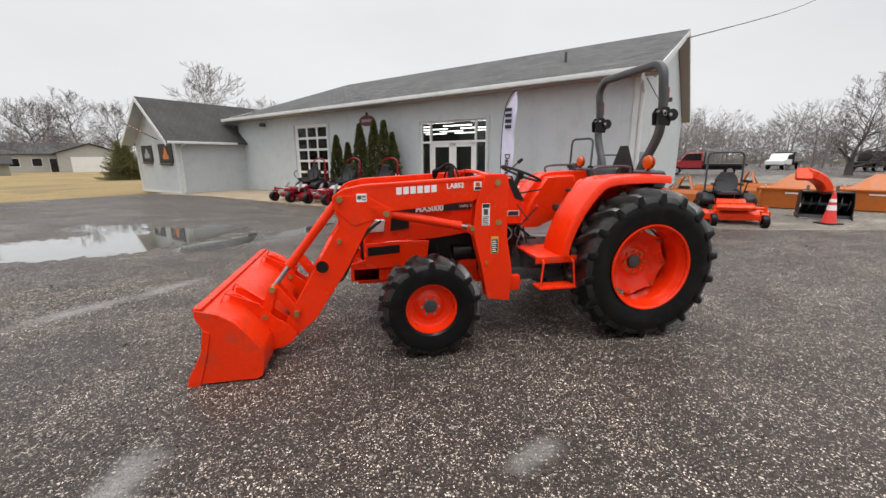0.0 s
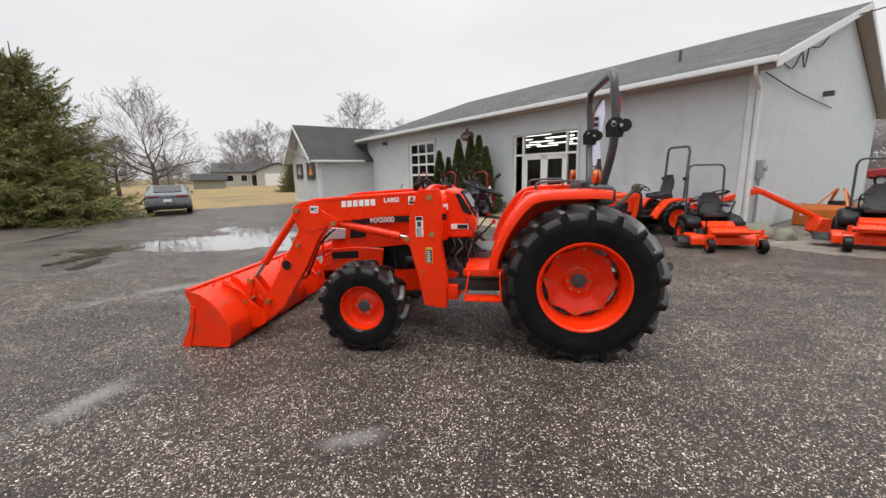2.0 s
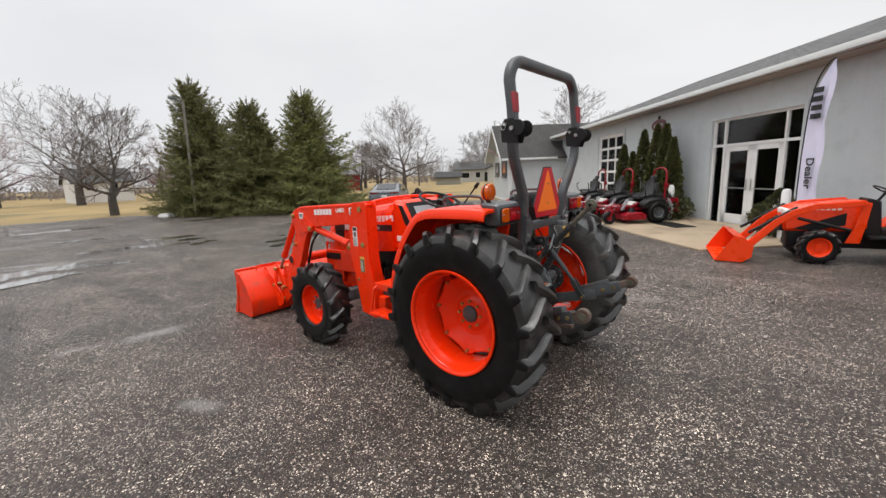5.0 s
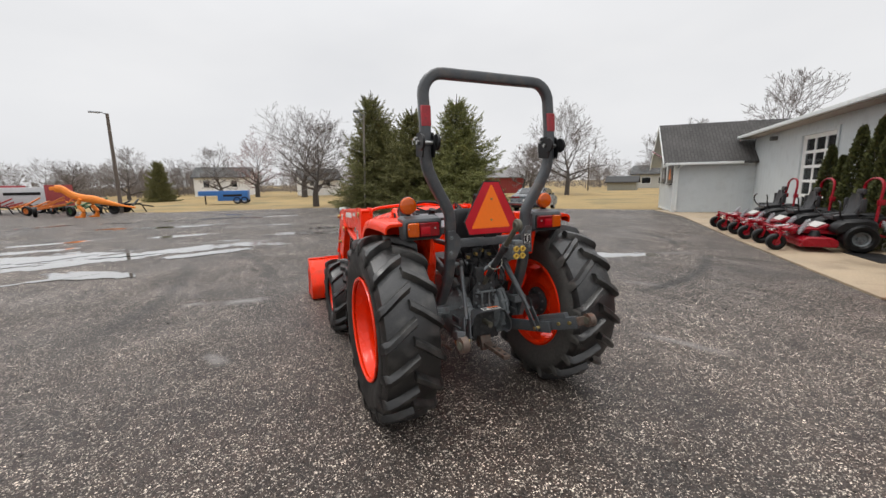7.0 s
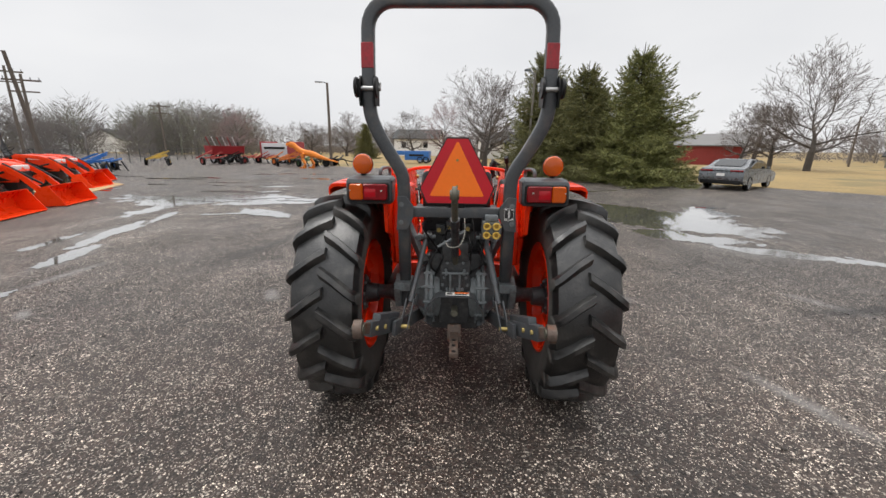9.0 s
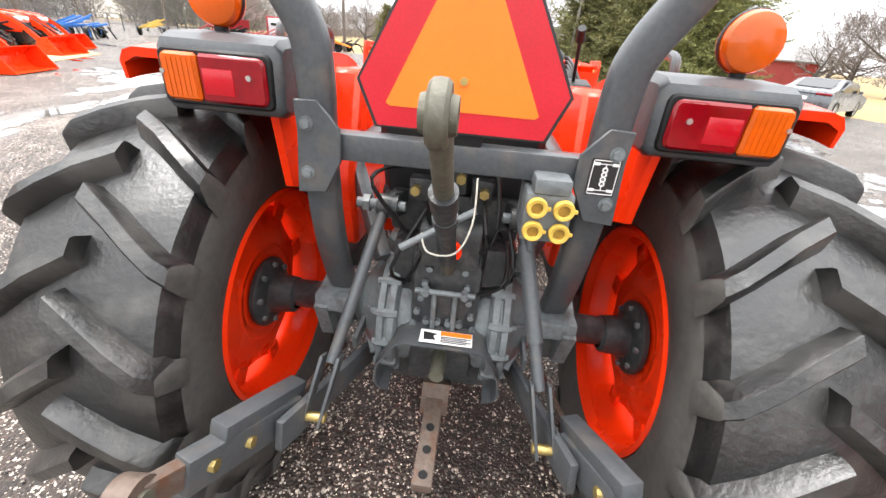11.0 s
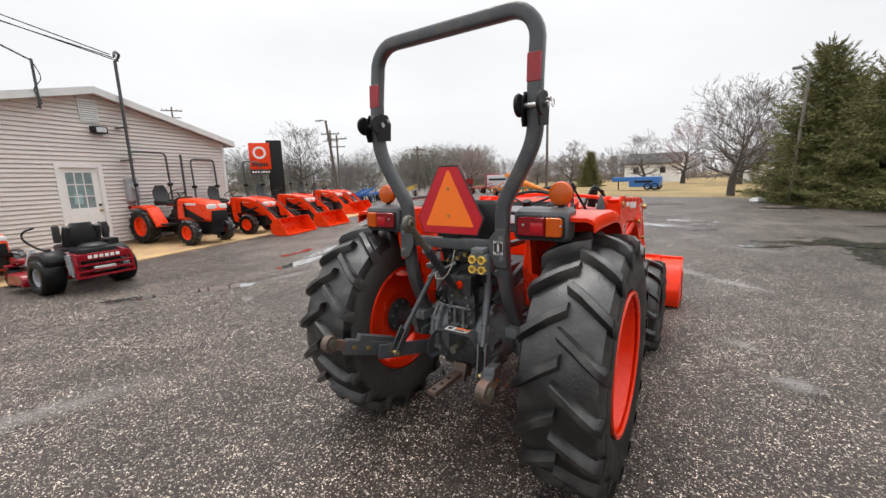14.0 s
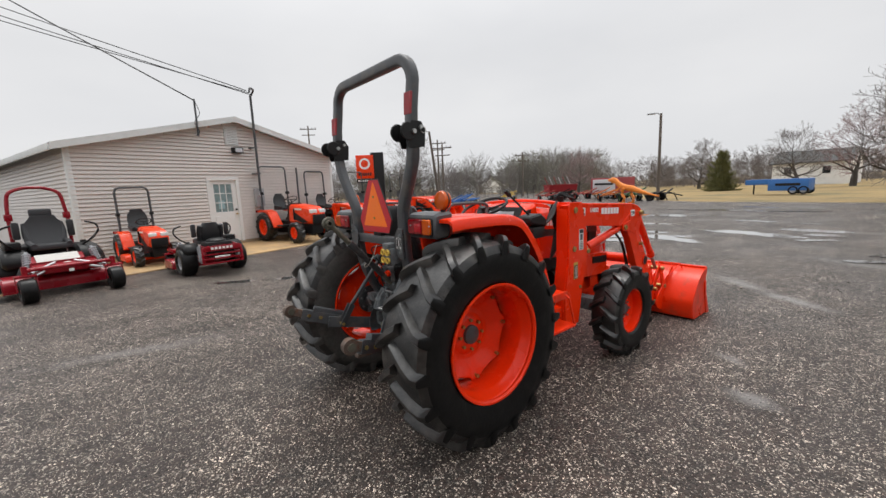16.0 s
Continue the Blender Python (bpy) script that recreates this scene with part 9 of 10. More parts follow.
def sedan(at, turn):
    C = thing("sedan", at, "dark grey four-door sedan parked on the yard's edge", "car", "", turn)
    paint = material("grey_metallic_paint", (0.13, 0.14, 0.15), 0.28, metal=0.6, vary=0.05, coat=0.6)
    prof = [(-2.42, 0.38), (-2.46, 0.62), (-2.3, 0.76), (-1.3, 0.92), (-0.55, 1.30), (0.1, 1.42), (0.85, 1.40), (1.75, 1.08), (2.32, 1.00), (2.42, 0.80), (2.40, 0.42), (2.2, 0.28), (-2.2, 0.28)]
    rings = []
    bm = bmesh.new()
    for y, k in ((-0.90, 0.90), (-0.86, 0.97), (-0.70, 1.0), (0, 1.01), (0.70, 1.0), (0.86, 0.97), (0.90, 0.90)):
        def inn(x, z):
            t = max(0.0, (z - 0.88) / 0.54)
            return y * (1 - 0.26 * t)
        rings.append([bm.verts.new((x * (0.985 + 0.015 * k), inn(x, z), 0.28 + (z - 0.28) * (0.94 + 0.06 * k) if z > 0.4 else z)) for x, z in prof])
    for a, b in zip(rings, rings[1:]):
        for k in range(len(prof)):
            bm.faces.new((a[k], a[(k + 1) % len(prof)], b[(k + 1) % len(prof)], b[k]))
    bm.faces.new(rings[0])
    bm.faces.new(rings[-1])
    body = part("body", bm, paint, C, smooth=40)
    for s in (-1, 1):
        for x in (-1.45, 1.40):
            wheel_set(C, x, s * 0.80, 0.33, 0.23, 0.11, s, SILVER)
        part("side_window", plate([(-1.05, 0.96), (-0.5, 1.26), (0.1, 1.36), (0.8, 1.33), (1.45, 1.06), (1.2, 0.99)], "y", s * 0.80, s * 0.86), GLASS_DARK, C)
        part("tail_lamp", box(2.33, 2.44, s * 0.35, s * 0.84, 0.86, 0.94, 0.02), RED_LENS, C)
        part("wing_mirror", box(-0.75, -0.62, s * 0.90, s * 1.02, 0.95, 1.06, 0.03), paint, C)
    part("rear_window", plate([(0.95, 1.395), (1.75, 1.095), (1.78, 1.11), (0.98, 1.41)], "y", -0.56, 0.56), GLASS_DARK, C)
    part("windscreen", plate([(-1.25, 0.95), (-0.55, 1.31), (-0.58, 1.325), (-1.28, 0.965)], "y", -0.6, 0.6), GLASS_DARK, C)
    part("lamp_bar", box(2.40, 2.445, -0.36, 0.36, 0.89, 0.91), BLACK, C)
    part("number_plate", box(2.42, 2.45, -0.16, 0.16, 0.66, 0.78), DECAL_WHITE, C)
    part("rear_valance", box(2.28, 2.43, -0.8, 0.8, 0.28, 0.48, 0.03), BLACK, C)
    return C


sedan((-16.62, 13.05, 0.0), -50).scale = (0.94, 0.94, 0.92)


def truck(at, turn, cab, bed, label):
    K = thing("truck", at, label, "truck", "trucks behind the yard", turn)
    part("cab", plate([(-2.9, 0.6), (-2.95, 1.15), (-1.8, 1.3), (-1.3, 2.0), (0.0, 2.05), (0.1, 0.6)], "y", -0.95, 0.95, 0.08), cab, K)
    part("window", plate([(-1.65, 1.32), (-1.25, 1.9), (-0.1, 1.95), (-0.1, 1.32)], "y", -0.965, 0.965), GLASS_DARK, K)
    part("bed", box(0.15, 3.4, -1.1, 1.1, 0.85, 1.05, 0.02), bed, K)
    part("headboard", box(0.15, 0.25, -1.1, 1.1, 1.05, 2.2, 0.02), bed, K)
    part("chassis", box(-2.7, 3.2, -0.5, 0.5, 0.5, 0.85), BLACK, K)
    for s in (-1, 1):
        for x in (-2.0, 2.2):
            wheel_set(K, x, s * 0.82, 0.42, 0.24, 0.14, s, SILVER)
    return K


BLACK_PAINT = material("black_paint", (0.02, 0.02, 0.022), 0.35)
RED_PAINT = material("red_paint", (0.30, 0.02, 0.025), 0.35)
truck((28.6, 28.9, -0.0), -43, RED_PAINT, BLACK_PAINT, "red pickup truck far behind the yard")
truck((51.5, 40.0, -0.0), 20, WHITE, BLACK_PAINT, "white truck with black flat bed far behind the yard")
truck((53.0, 31.5, -0.0), 200, BLACK_PAINT, BLACK_PAINT, "black flatbed truck far behind the yard")


def blade_box(at, turn, label, w=0.95, h=0.56):
    K = thing("box_blade", at, label, "implement", "implements beside the yard", turn)
    part("blade", plate([(-0.42, 0.02), (-0.45, h * 0.8), (-0.36, h), (-0.30, h * 0.95), (-0.36, h * 0.75), (-0.34, 0.02)], "y", -w, w, 0.008), IMPL, K)
    part("top_plate", plate([(-0.36, h), (0.35, h * 0.62), (0.36, h * 0.64), (-0.35, h + 0.03)], "y", -w, w), IMPL, K)
    for s in (-1, 1):
        part("end_plate", plate([(-0.45, 0.0), (-0.45, h * 0.85), (0.45, h * 0.6), (0.55, 0.0)], "y", s * w, s * (w + 0.03), 0.004), IMPL, K)
        part("mast_bar", bar((0.45, s * 0.35, h * 0.5), (0.15, s * 0.06, h + 0.42), 0.07, 0.03, 0.004), IMPL, K)
        part("brace", bar((0.15, s * 0.08, h + 0.4), (-0.36, s * 0.3, h), 0.05, 0.02, 0.003), IMPL, K)
        part("hitch_pin", rod((0.5, s * 0.38, h * 0.45), (0.5, s * 0.52, h * 0.45), 0.02), STEEL, K)
    part("cross_bar", box(0.3, 0.44, -w, w, h * 0.45, h * 0.62, 0.01), IMPL, K)
    part("drive_box", box(-0.12, 0.14, -0.15, 0.15, h * 0.82, h * 1.2, 0.03), BLACK, K)
    part("warning_label", box(-0.462, -0.452, w - 0.3, w - 0.12, h * 0.5, h * 0.58), DECAL_WHITE, K)
    return K


IMPL = material("amber_orange_paint", (0.50, 0.13, 0.015), 0.45, vary=0.15, dirt=(0.35, 0.10, 0.03), dirt_amount=0.4)
for x, y, t, w in ((7.9, 7.6, 40, 0.7), (10.6, 8.6, 30, 0.95), (13.2, 7.6, 35, 1.0), (12.8, 9.8, 28, 1.0), (15.2, 7.0, 40, 1.0)):
    blade_box((x, y, 0.008), t, "amber-orange box blade on pale gravel", w)


def spreader_box(at, turn):
    """A low steel box with a flanged rim and a ridged cover."""
    K = thing("spreader_box", at, "amber-orange steel box with a ridged cover on gravel", "implement", "implements beside the yard", turn)
    body = part("body", plate([(-0.36, 0.02), (-0.40, 0.58), (0.40, 0.58), (0.36, 0.02)], "y", -0.80, 0.80, 0.015), IMPL, K)
    part("rim", box(-0.45, 0.45, -0.86, 0.86, 0.58, 0.64, 0.012), IMPL, body)
    bm = bmesh.new()
    low = [bm.verts.new(q) for q in ((-0.38, -0.62, 0.64), (-0.38, 0.62, 0.64), (0.38, 0.62, 0.64), (0.38, -0.62, 0.64))]
    top = [bm.verts.new(q) for q in ((-0.03, -0.12, 1.08), (-0.03, 0.12, 1.08), (0.03, 0.12, 1.08), (0.03, -0.12, 1.08))]
    for i in range(4):
        bm.faces.new((low[i], low[(i + 1) % 4], top[(i + 1) % 4], top[i]))
    bm.faces.new(top)
    bm.faces.new(low[::-1])
    part("cover", bm, IMPL, K)
    part("maker_plate", box(-0.405, -0.392, -0.20, 0.20, 0.47, 0.52), DECAL_WHITE, body)
    for s in (-1, 1):
        part("corner_post", bar((-0.40, s * 0.79, 0.02), (-0.43, s * 0.79, 0.58), 0.05, 0.05, 0.006), IMPL, body)
        part("lift_eye", lathe([(0.03, -0.012), (0.05, -0.012), (0.05, 0.012), (0.03, 0.012)], (0.0, s * 0.72, 0.68), "y", 14), STEEL, K)
    part("hitch_mast", bar((0.42, 0, 0.40), (0.50, 0, 1.00), 0.08, 0.05, 0.006), IMPL, K)


spreader_box((10.75, 6.35, 0.008), 36)
spreader_box((12.35, 5.25, 0.008), 36)


def snow_blower(at, turn):
    K = thing("snow_blower", at, "black snow blower with orange chute on gravel", "implement", "implements beside the yard", turn)
    shell = [(-0.34, 0.03), (-0.30, 0.10), (0.10, 0.10), (0.24, 0.24), (0.27, 0.42), (0.18, 0.58), (-0.02, 0.66), (-0.24, 0.66), (-0.24, 0.69), (0.0, 0.70), (0.22, 0.61), (0.31, 0.43), (0.28, 0.20), (0.13, 0.05)]
    housing = part("housing", plate(shell, "y", -0.50, 0.50), BLACK, K)
    for s in (-1, 1):
        part("side_plate", plate([(-0.42, 0.0), (-0.40, 0.42), (-0.24, 0.72), (0.05, 0.73), (0.30, 0.55), (0.34, 0.10), (0.2, 0.0)], "y", s * 0.50, s * 0.515, 0.004), BLACK, housing)
        part("skid_shoe", box(-0.40, 0.22, s * 0.515, s * 0.54, 0.0, 0.09, 0.006), RUSTY, K)
        flight = bmesh.new()
        n = 22
        ring = []
        for i in range(n + 1):
            a, y = s * 5.2 * math.pi * i / n, s * (0.05 + 0.42 * i / n)
            ring.append([bm_v for bm_v in (flight.verts.new((-0.05 + r * math.cos(a), y + dy, 0.36 + r * math.sin(a))) for r, dy in ((0.05, 0), (0.22, 0), (0.22, 0.012), (0.05, 0.012)))])
        for p_, q_ in zip(ring, ring[1:]):
            for k in range(4):
                flight.faces.new((p_[k], p_[(k + 1) % 4], q_[(k + 1) % 4], q_[k]))
        part("auger_flight", flight, BLACK_PAINT, K)
    part("auger_shaft", rod((-0.05, -0.5, 0.36), (-0.05, 0.5, 0.36), 0.045), BLACK_PAINT, K)
    part("scraper_edge", box(-0.44, -0.36, -0.50, 0.50, 0.0, 0.03, 0.004), STEEL, K)
    chute = part("chute", sweep(curve_points([(0.12, 0, 0.62), (0.11, 0.03, 0.78), (0.04, 0.14, 0.95), (-0.10, 0.32, 1.08), (-0.26, 0.52, 1.16)], 4), 0.34, 0.26, 8, False), ORANGE_NEW, K)
    part("chute_flap", plate([(-0.20, 1.02), (-0.50, 0.98), (-0.54, 1.04), (-0.24, 1.30)], "y", 0.38, 0.70, 0.01), ORANGE_NEW, chute)
    part("warning_label", box(-0.205, -0.190, 0.22, 0.42, 0.98, 1.08), YELLOW, chute)
    part("warning_label", box(-0.43, -0.415, 0.505, 0.52, 0.3, 0.4), DECAL_WHITE, housing)
    part("hitch_frame", bar((0.30, -0.3, 0.4), (0.55, -0.3, 0.8), 0.06, 0.06, 0.006), BLACK, K)
    part("hitch_frame", bar((0.30, 0.3, 0.4), (0.55, 0.3, 0.8), 0.06, 0.06, 0.006), BLACK, K)


snow_blower((9.45, 4.55, 0.008), 44)


def cone(at):
    K = thing("traffic_cone", at, "red traffic cone with two white bands", "cone")
    part("base", box(-0.2, 0.2, -0.2, 0.2, 0.0, 0.03, 0.01), BLACK, K)
    cmat = material("cone_red", (0.75, 0.04, 0.03), 0.5)
    part("body", lathe([(0.15, 0.03), (0.13, 0.09), (0.03, 0.75), (0.005, 0.76)], (0, 0, 0), "z", 24), cmat, K)
    part("white_band", lathe([(0.098, 0.33), (0.081, 0.45)], (0, 0, 0), "z", 24), DECAL_WHITE, K)
    part("upper_band", lathe([(0.071, 0.52), (0.060, 0.6)], (0, 0, 0), "z", 24), DECAL_WHITE, K)


cone((8.51, 3.70, 0.008))
STONE = material("mossy_boulder", (0.20, 0.19, 0.14), 0.85, vary=0.3, scale=3, bump=0.6, dirt=(0.10, 0.11, 0.06), dirt_amount=0.7)


def boulder(at, seed, sx, sy, sz):
    bm = bmesh.new()
    bmesh.ops.create_icosphere(bm, subdivisions=3, radius=1.0)
    for v in bm.verts:
        k = 1 + 0.28 * noise.noise(v.co * 1.3 + Vector((seed * 5.1, 0, 0))) + 0.1 * noise.noise(v.co * 3.7 + Vector((0, seed, 0)))
        v.co = Vector((v.co.x * sx, v.co.y * sy, max(v.co.z, -0.25) * sz)) * k
    B = part("boulder", bm, STONE, None, smooth=50)
    B.matrix_basis = pose(*at, 0, 0, seed * 40)
    tagged(B, "rounded grey-green boulder at the wall's foot", "boulder", "boulders by the wall")


boulder((5.45, 5.5, 0.04), 1, 0.30, 0.22, 0.2)
boulder((5.15, 5.95, 0.05), 2, 0.45, 0.32, 0.28)
boulder((4.75, 5.75, 0.05), 3, 0.28, 0.24, 0.2)


# ---- sign, flag, poles, wires ----
def feather_flag():
    p = wb(-1.0, 3.55)
    F = thing("feather_flag", (p[0], p[1], 0.0), "white feather flag on a bent pole by the entrance", "flag", turn=BT)
    pole = curve_points([(0, 0.0, 0), (0, 0.03, 1.2), (0, 0.0, 2.4), (0, -0.1, 3.1), (0, -0.28, 3.42), (0, -0.42, 3.5)], 6)
    part("pole", sweep(pole, 0.025, 0.025, 8, up=(1, 0, 0)), BLACK, F)
    bm = bmesh.new()
    rows = []
    for i in range(25):
        z = 0.85 + 2.62 * i / 24
        y0 = 0.02 if z < 2.4 else 0.0 - 0.42 * ((z - 2.4) / 1.1) ** 2
        wdt = 0.40 if z < 2.6 else 0.40 * max(0.02, 1 - ((z - 2.6) / 0.9) ** 2)
        rows.append([bm.verts.new((0.03 * math.sin(z * 5 + c * 2.2) * c / 5, y0 - wdt * c / 5, z)) for c in range(6)])
    for a, b in zip(rows, rows[1:]):
        for c in range(5):
            bm.faces.new((a[c], a[c + 1], b[c + 1], b[c]))
    cl = part("cloth", bm, material("flag_white", (0.66, 0.66, 0.82), 0.7, vary=0.1, scale=3), F, "pale lilac-white cloth")
    words("Dealer", 0.22, Matrix.Translation((-0.045, -0.2, 1.42)) @ pose(0, 0, 0, 90, 0, -90) @ pose(0, 0, 0, 0, 0, -90), DECAL_BLACK, cl, "lettering", bold=0.004)
    bars = bmesh.new()
    for k in range(4):
        box(-0.05, -0.046, -0.31, -0.1, 2.45 + 0.16 * k, 2.55 + 0.16 * k, bm=bars)
    part("brand_mark", bars, DECAL_BLACK, cl)
    part("foot", box(-0.25, 0.25, -0.04, 0.04, 0.0, 0.04), BLACK, F)


feather_flag()
for u in (3.9, 7.75, 12.15):
    p = wb(-0.9, u)
    B = thing("bollard", (p[0], p[1], 0.03), "white steel bollard by the showroom wall", "bollard", "bollards along the wall")
    part("post", lathe([(0.085, 0.0), (0.085, 0.98), (0.06, 1.05), (0.005, 1.07)], (0, 0, 0), "z", 20), WHITE, B)
p = wb(-1.6, 6.6)
M_ = thing("door_mat", (p[0], p[1], 0.03), "dark drainage mat on the concrete apron", "mat", turn=BT)
part("mat", box(-0.3, 0.3, -0.6, 0.6, 0.0, 0.012, 0.004), BLACK, M_)


def dealer_sign():
    S = thing("dealer_sign", (-10.0, -17.3, 0), "orange and black pylon sign with white mark", "sign", turn=54)
    part("pylon", box(-0.2, 0.2, -0.15, 0.55, 0, 3.75, 0.02), BLACK, S)
    pn = part("panel", box(-0.25, 0.25, -0.95, 0.0, 2.35, 3.62, 0.02), ORANGE_NEW, S)
    part("logo_ring", lathe([(0.30, 0.26), (0.30, 0.265), (0.20, 0.265), (0.20, 0.26)], (0, -0.48, 3.15), "x", 28), DECAL_WHITE, pn)
    part("logo_ring_rear", lathe([(0.30, -0.26), (0.30, -0.265), (0.20, -0.265), (0.20, -0.26)], (0, -0.48, 3.15), "x", 28), DECAL_WHITE, pn)
    for x in (-0.262, 0.255):
        mk = bmesh.new()
        for k in range(6):
            box(x, x + 0.007, -0.85 + 0.125 * k, -0.76 + 0.125 * k, 2.5, 2.66, bm=mk)
        part("brand_mark", mk, DECAL_BLACK, pn)
    part("lower_panel", box(-0.24, 0.24, -0.95, 0.0, 2.12, 2.33, 0.01), BLACK, S)
    mk = bmesh.new()
    for k in range(7):
        box(0.24, 0.248, -0.88 + 0.12 * k, -0.80 + 0.12 * k, 2.18, 2.27, bm=mk)
        box(-0.248, -0.24, -0.88 + 0.12 * k, -0.80 + 0.12 * k, 2.18, 2.27, bm=mk)
    each("lettering_bar", mk, DECAL_WHITE, S, smooth=0)


dealer_sign()
WOOD = material("weathered_pole_wood", (0.14, 0.115, 0.095), 0.9, vary=0.25, scale=3, bump=0.3)


def pole(at, h, kind, turn=0.0, lean=0.0):
    P = thing("utility_pole" if kind != "lamp" else "lamp_pole", at, "weathered wooden utility pole" if kind != "lamp" else "tall lamp pole with a flat lamp head", "pole", "poles round the yard", turn)
    part("post", rod((0, 0, -0.1), (lean, 0, h), 0.13, 0.09, 10), WOOD, P)
    if kind == "cross":
        part("cross_arm", box(lean - 0.05, lean + 0.05, -1.1, 1.1, h - 0.5, h - 0.38), WOOD, P)
        part("lower_arm", box(lean - 0.05, lean + 0.05, -0.9, 0.9, h - 1.3, h - 1.2), WOOD, P)
        for y in (-1.0, -0.5, 0.5, 1.0):
            part("insulator", rod((lean, y, h - 0.38), (lean, y, h - 0.2), 0.04), SILVER, P)
    elif kind == "lamp":
        part("arm", sweep(curve_points([(lean, 0, h - 0.1), (lean, 0.3, h + 0.05), (lean, 0.7, h + 0.02)], 4), 0.05, 0.05, 6), GREY_PAINT, P)
        part("lamp_head", box(lean - 0.12, lean + 0.12, 0.35, 0.95, h - 0.02, h + 0.08, 0.03), SILVER, P)


pole((-31.5, -10.7, 0), 6.6, "lamp", 200)
pole((-20.8, -24.6, 0), 6.4, "lamp", 190, -1.1)
pole((-28.2, -32.8, 0), 6.6, "cross", 30)
pole((-45.8, -35.4, 0), 6.4, "cross", 40)
pole((-66.4, -40.4, 0), 6.4, "cross", 40)
pole((-31.7, -37.8, 0), 7.8, "cross", 35)
pole((-21.6, -54.3, 0), 11.2, "cross", 60)
pole((-48.5, 47.5, 0), 5.8, "plain", 120)


def wire(points, r, label="thin black overhead wire"):
    W = part("overhead_wire", sweep(curve_points(points, 10), r * 2, r * 2, 5), BLACK, None)
    tagged(W, label, "wire", "overhead wires")


SB = pose(1.95, -11.78, 0, 0, 0, 15.5)
for dx, dz, end in ((0, 0, (6.6, -19.0, 9.0)), (0.1, 0.06, (6.5, -19.0, 9.6)), (-0.1, -0.06, (6.8, -19.0, 9.3))):
    a = SB @ Vector((-4.4 + dx, 0.6, 5.08 + dz))
    b = Vector(end)
    far = a + (b - a) * 2.2
    wire([a, a.lerp(far, 0.45) - Vector((0, 0, 0.25)), far], 0.014)
a = SB @ Vector((-2.70, 0.36, 4.62))
b = Vector((6.3, -19.0, 10.7))
far = a + (b - a) * 2.2
wire([a, a.lerp(far, 0.45) - Vector((0, 0, 0.2)), far], 0.02, "thick black overhead cable")
a = MB @ Vector((6.5, -0.5, 6.0))
b = Vector((28.5, 21.6, 12.3))
far = a + (b - a) * 1.6
wire([a, a.lerp(far, 0.5) - Vector((0, 0, 0.3)), far], 0.02)
wire([MB @ Vector((0.05, -0.12, 3.65)), MB @ Vector((3.2, -0.1, 3.5)), MB @ Vector((7.3, -0.06, 3.45))], 0.015, "black cable clipped along the gable wall")


# ---- houses, barn, trailers and far things ----
def house(name, at, turn, L, W, E, R, wall_mat, roof_mat, windows, label, category="house", garage=False):
    H = thing(name, at, label, category, "houses beyond the field", turn)
    part("wall", plate([(-W / 2, 0), (W / 2, 0), (W / 2, E), (0, R), (-W / 2, E)], "x", -L / 2, L / 2), wall_mat, H, smooth=0)
    sl = (R - E) / (W / 2)
    for s in (-1, 1):
        part("roof", plate([(0, R + 0.02), (s * (W / 2 + 0.4), E - 0.4 * sl + 0.02), (s * (W / 2 + 0.4), E - 0.4 * sl + 0.16), (0, R + 0.18)], "x", -L / 2 - 0.35, L / 2 + 0.35), roof_mat, H, smooth=0)
    for face, u, z0, w, h in windows:
        if face in ("+y", "-y"):
            s = 1 if face == "+y" else -1
            y = s * W / 2
            fr = box(u - w / 2 - 0.08, u + w / 2 + 0.08, y - 0.03, y + 0.03, z0 - 0.08, z0 + h + 0.08)
            ob = part("window", fr, TRIM, H, smooth=0)
            part("pane", box(u - w / 2, u + w / 2, y - 0.04, y + 0.04, z0, z0 + h), GLASS_DARK, ob, smooth=0)
        else:
            s = 1 if face == "+x" else -1
            x = s * L / 2
            fr = box(x - 0.03, x + 0.03, u - w / 2 - 0.08, u + w / 2 + 0.08, z0 - 0.08, z0 + h + 0.08)
            ob = part("window", fr, TRIM, H, smooth=0)
            part("pane", box(x - 0.04, x + 0.04, u - w / 2, u + w / 2, z0, z0 + h), GLASS_DARK, ob, smooth=0)
    if garage:
        part("garage_door", box(L / 2 - 5.2, L / 2 - 1.0, -W / 2 - 0.05, -W / 2 + 0.02, 0, 2.1), WHITE, H, smooth=0)
    return H


WHITE_SIDING = wave_material("white_clapboard", (0.80, 0.80, 0.79), "Z", 0.2, 0.01)
GREY_SIDING = wave_material("pale_grey_clapboard", (0.42, 0.42, 0.40), "Z", 0.2, 0.01)
BARN_RED = wave_material("barn_red_boards", (0.28, 0.035, 0.03), "X", 0.4, 0.01)
house("ranch_house", (-51.2, 69.9, -0.06), 33, 11.5, 7.0, 2.7, 4.2, GREY_SIDING, ROOF, (("-y", -3.2, 0.9, 1.5, 1.1), ("-y", -0.6, 0.9, 1.0, 1.1), ("-y", 1.2, 0.0, 0.9, 2.0)), "low grey ranch house with shingle roof")
house("garage", (-44.5, 69.3, -0.06), 123, 8.0, 7.4, 2.7, 4.0, GREY_SIDING, ROOF, (), "grey gabled garage with a wide white door", "garage")
gar = thing("garage_door", (-42.28, 65.88, -0.06), "wide white sectional garage door", "garage door", turn=33)
part("panel", box(-2.3, 2.3, -0.06, 0.0, 0.0, 2.2), WHITE, gar)
part("panel_joint", box(-2.3, 2.3, -0.065, -0.06, 0.72, 0.74), SILVER, gar)
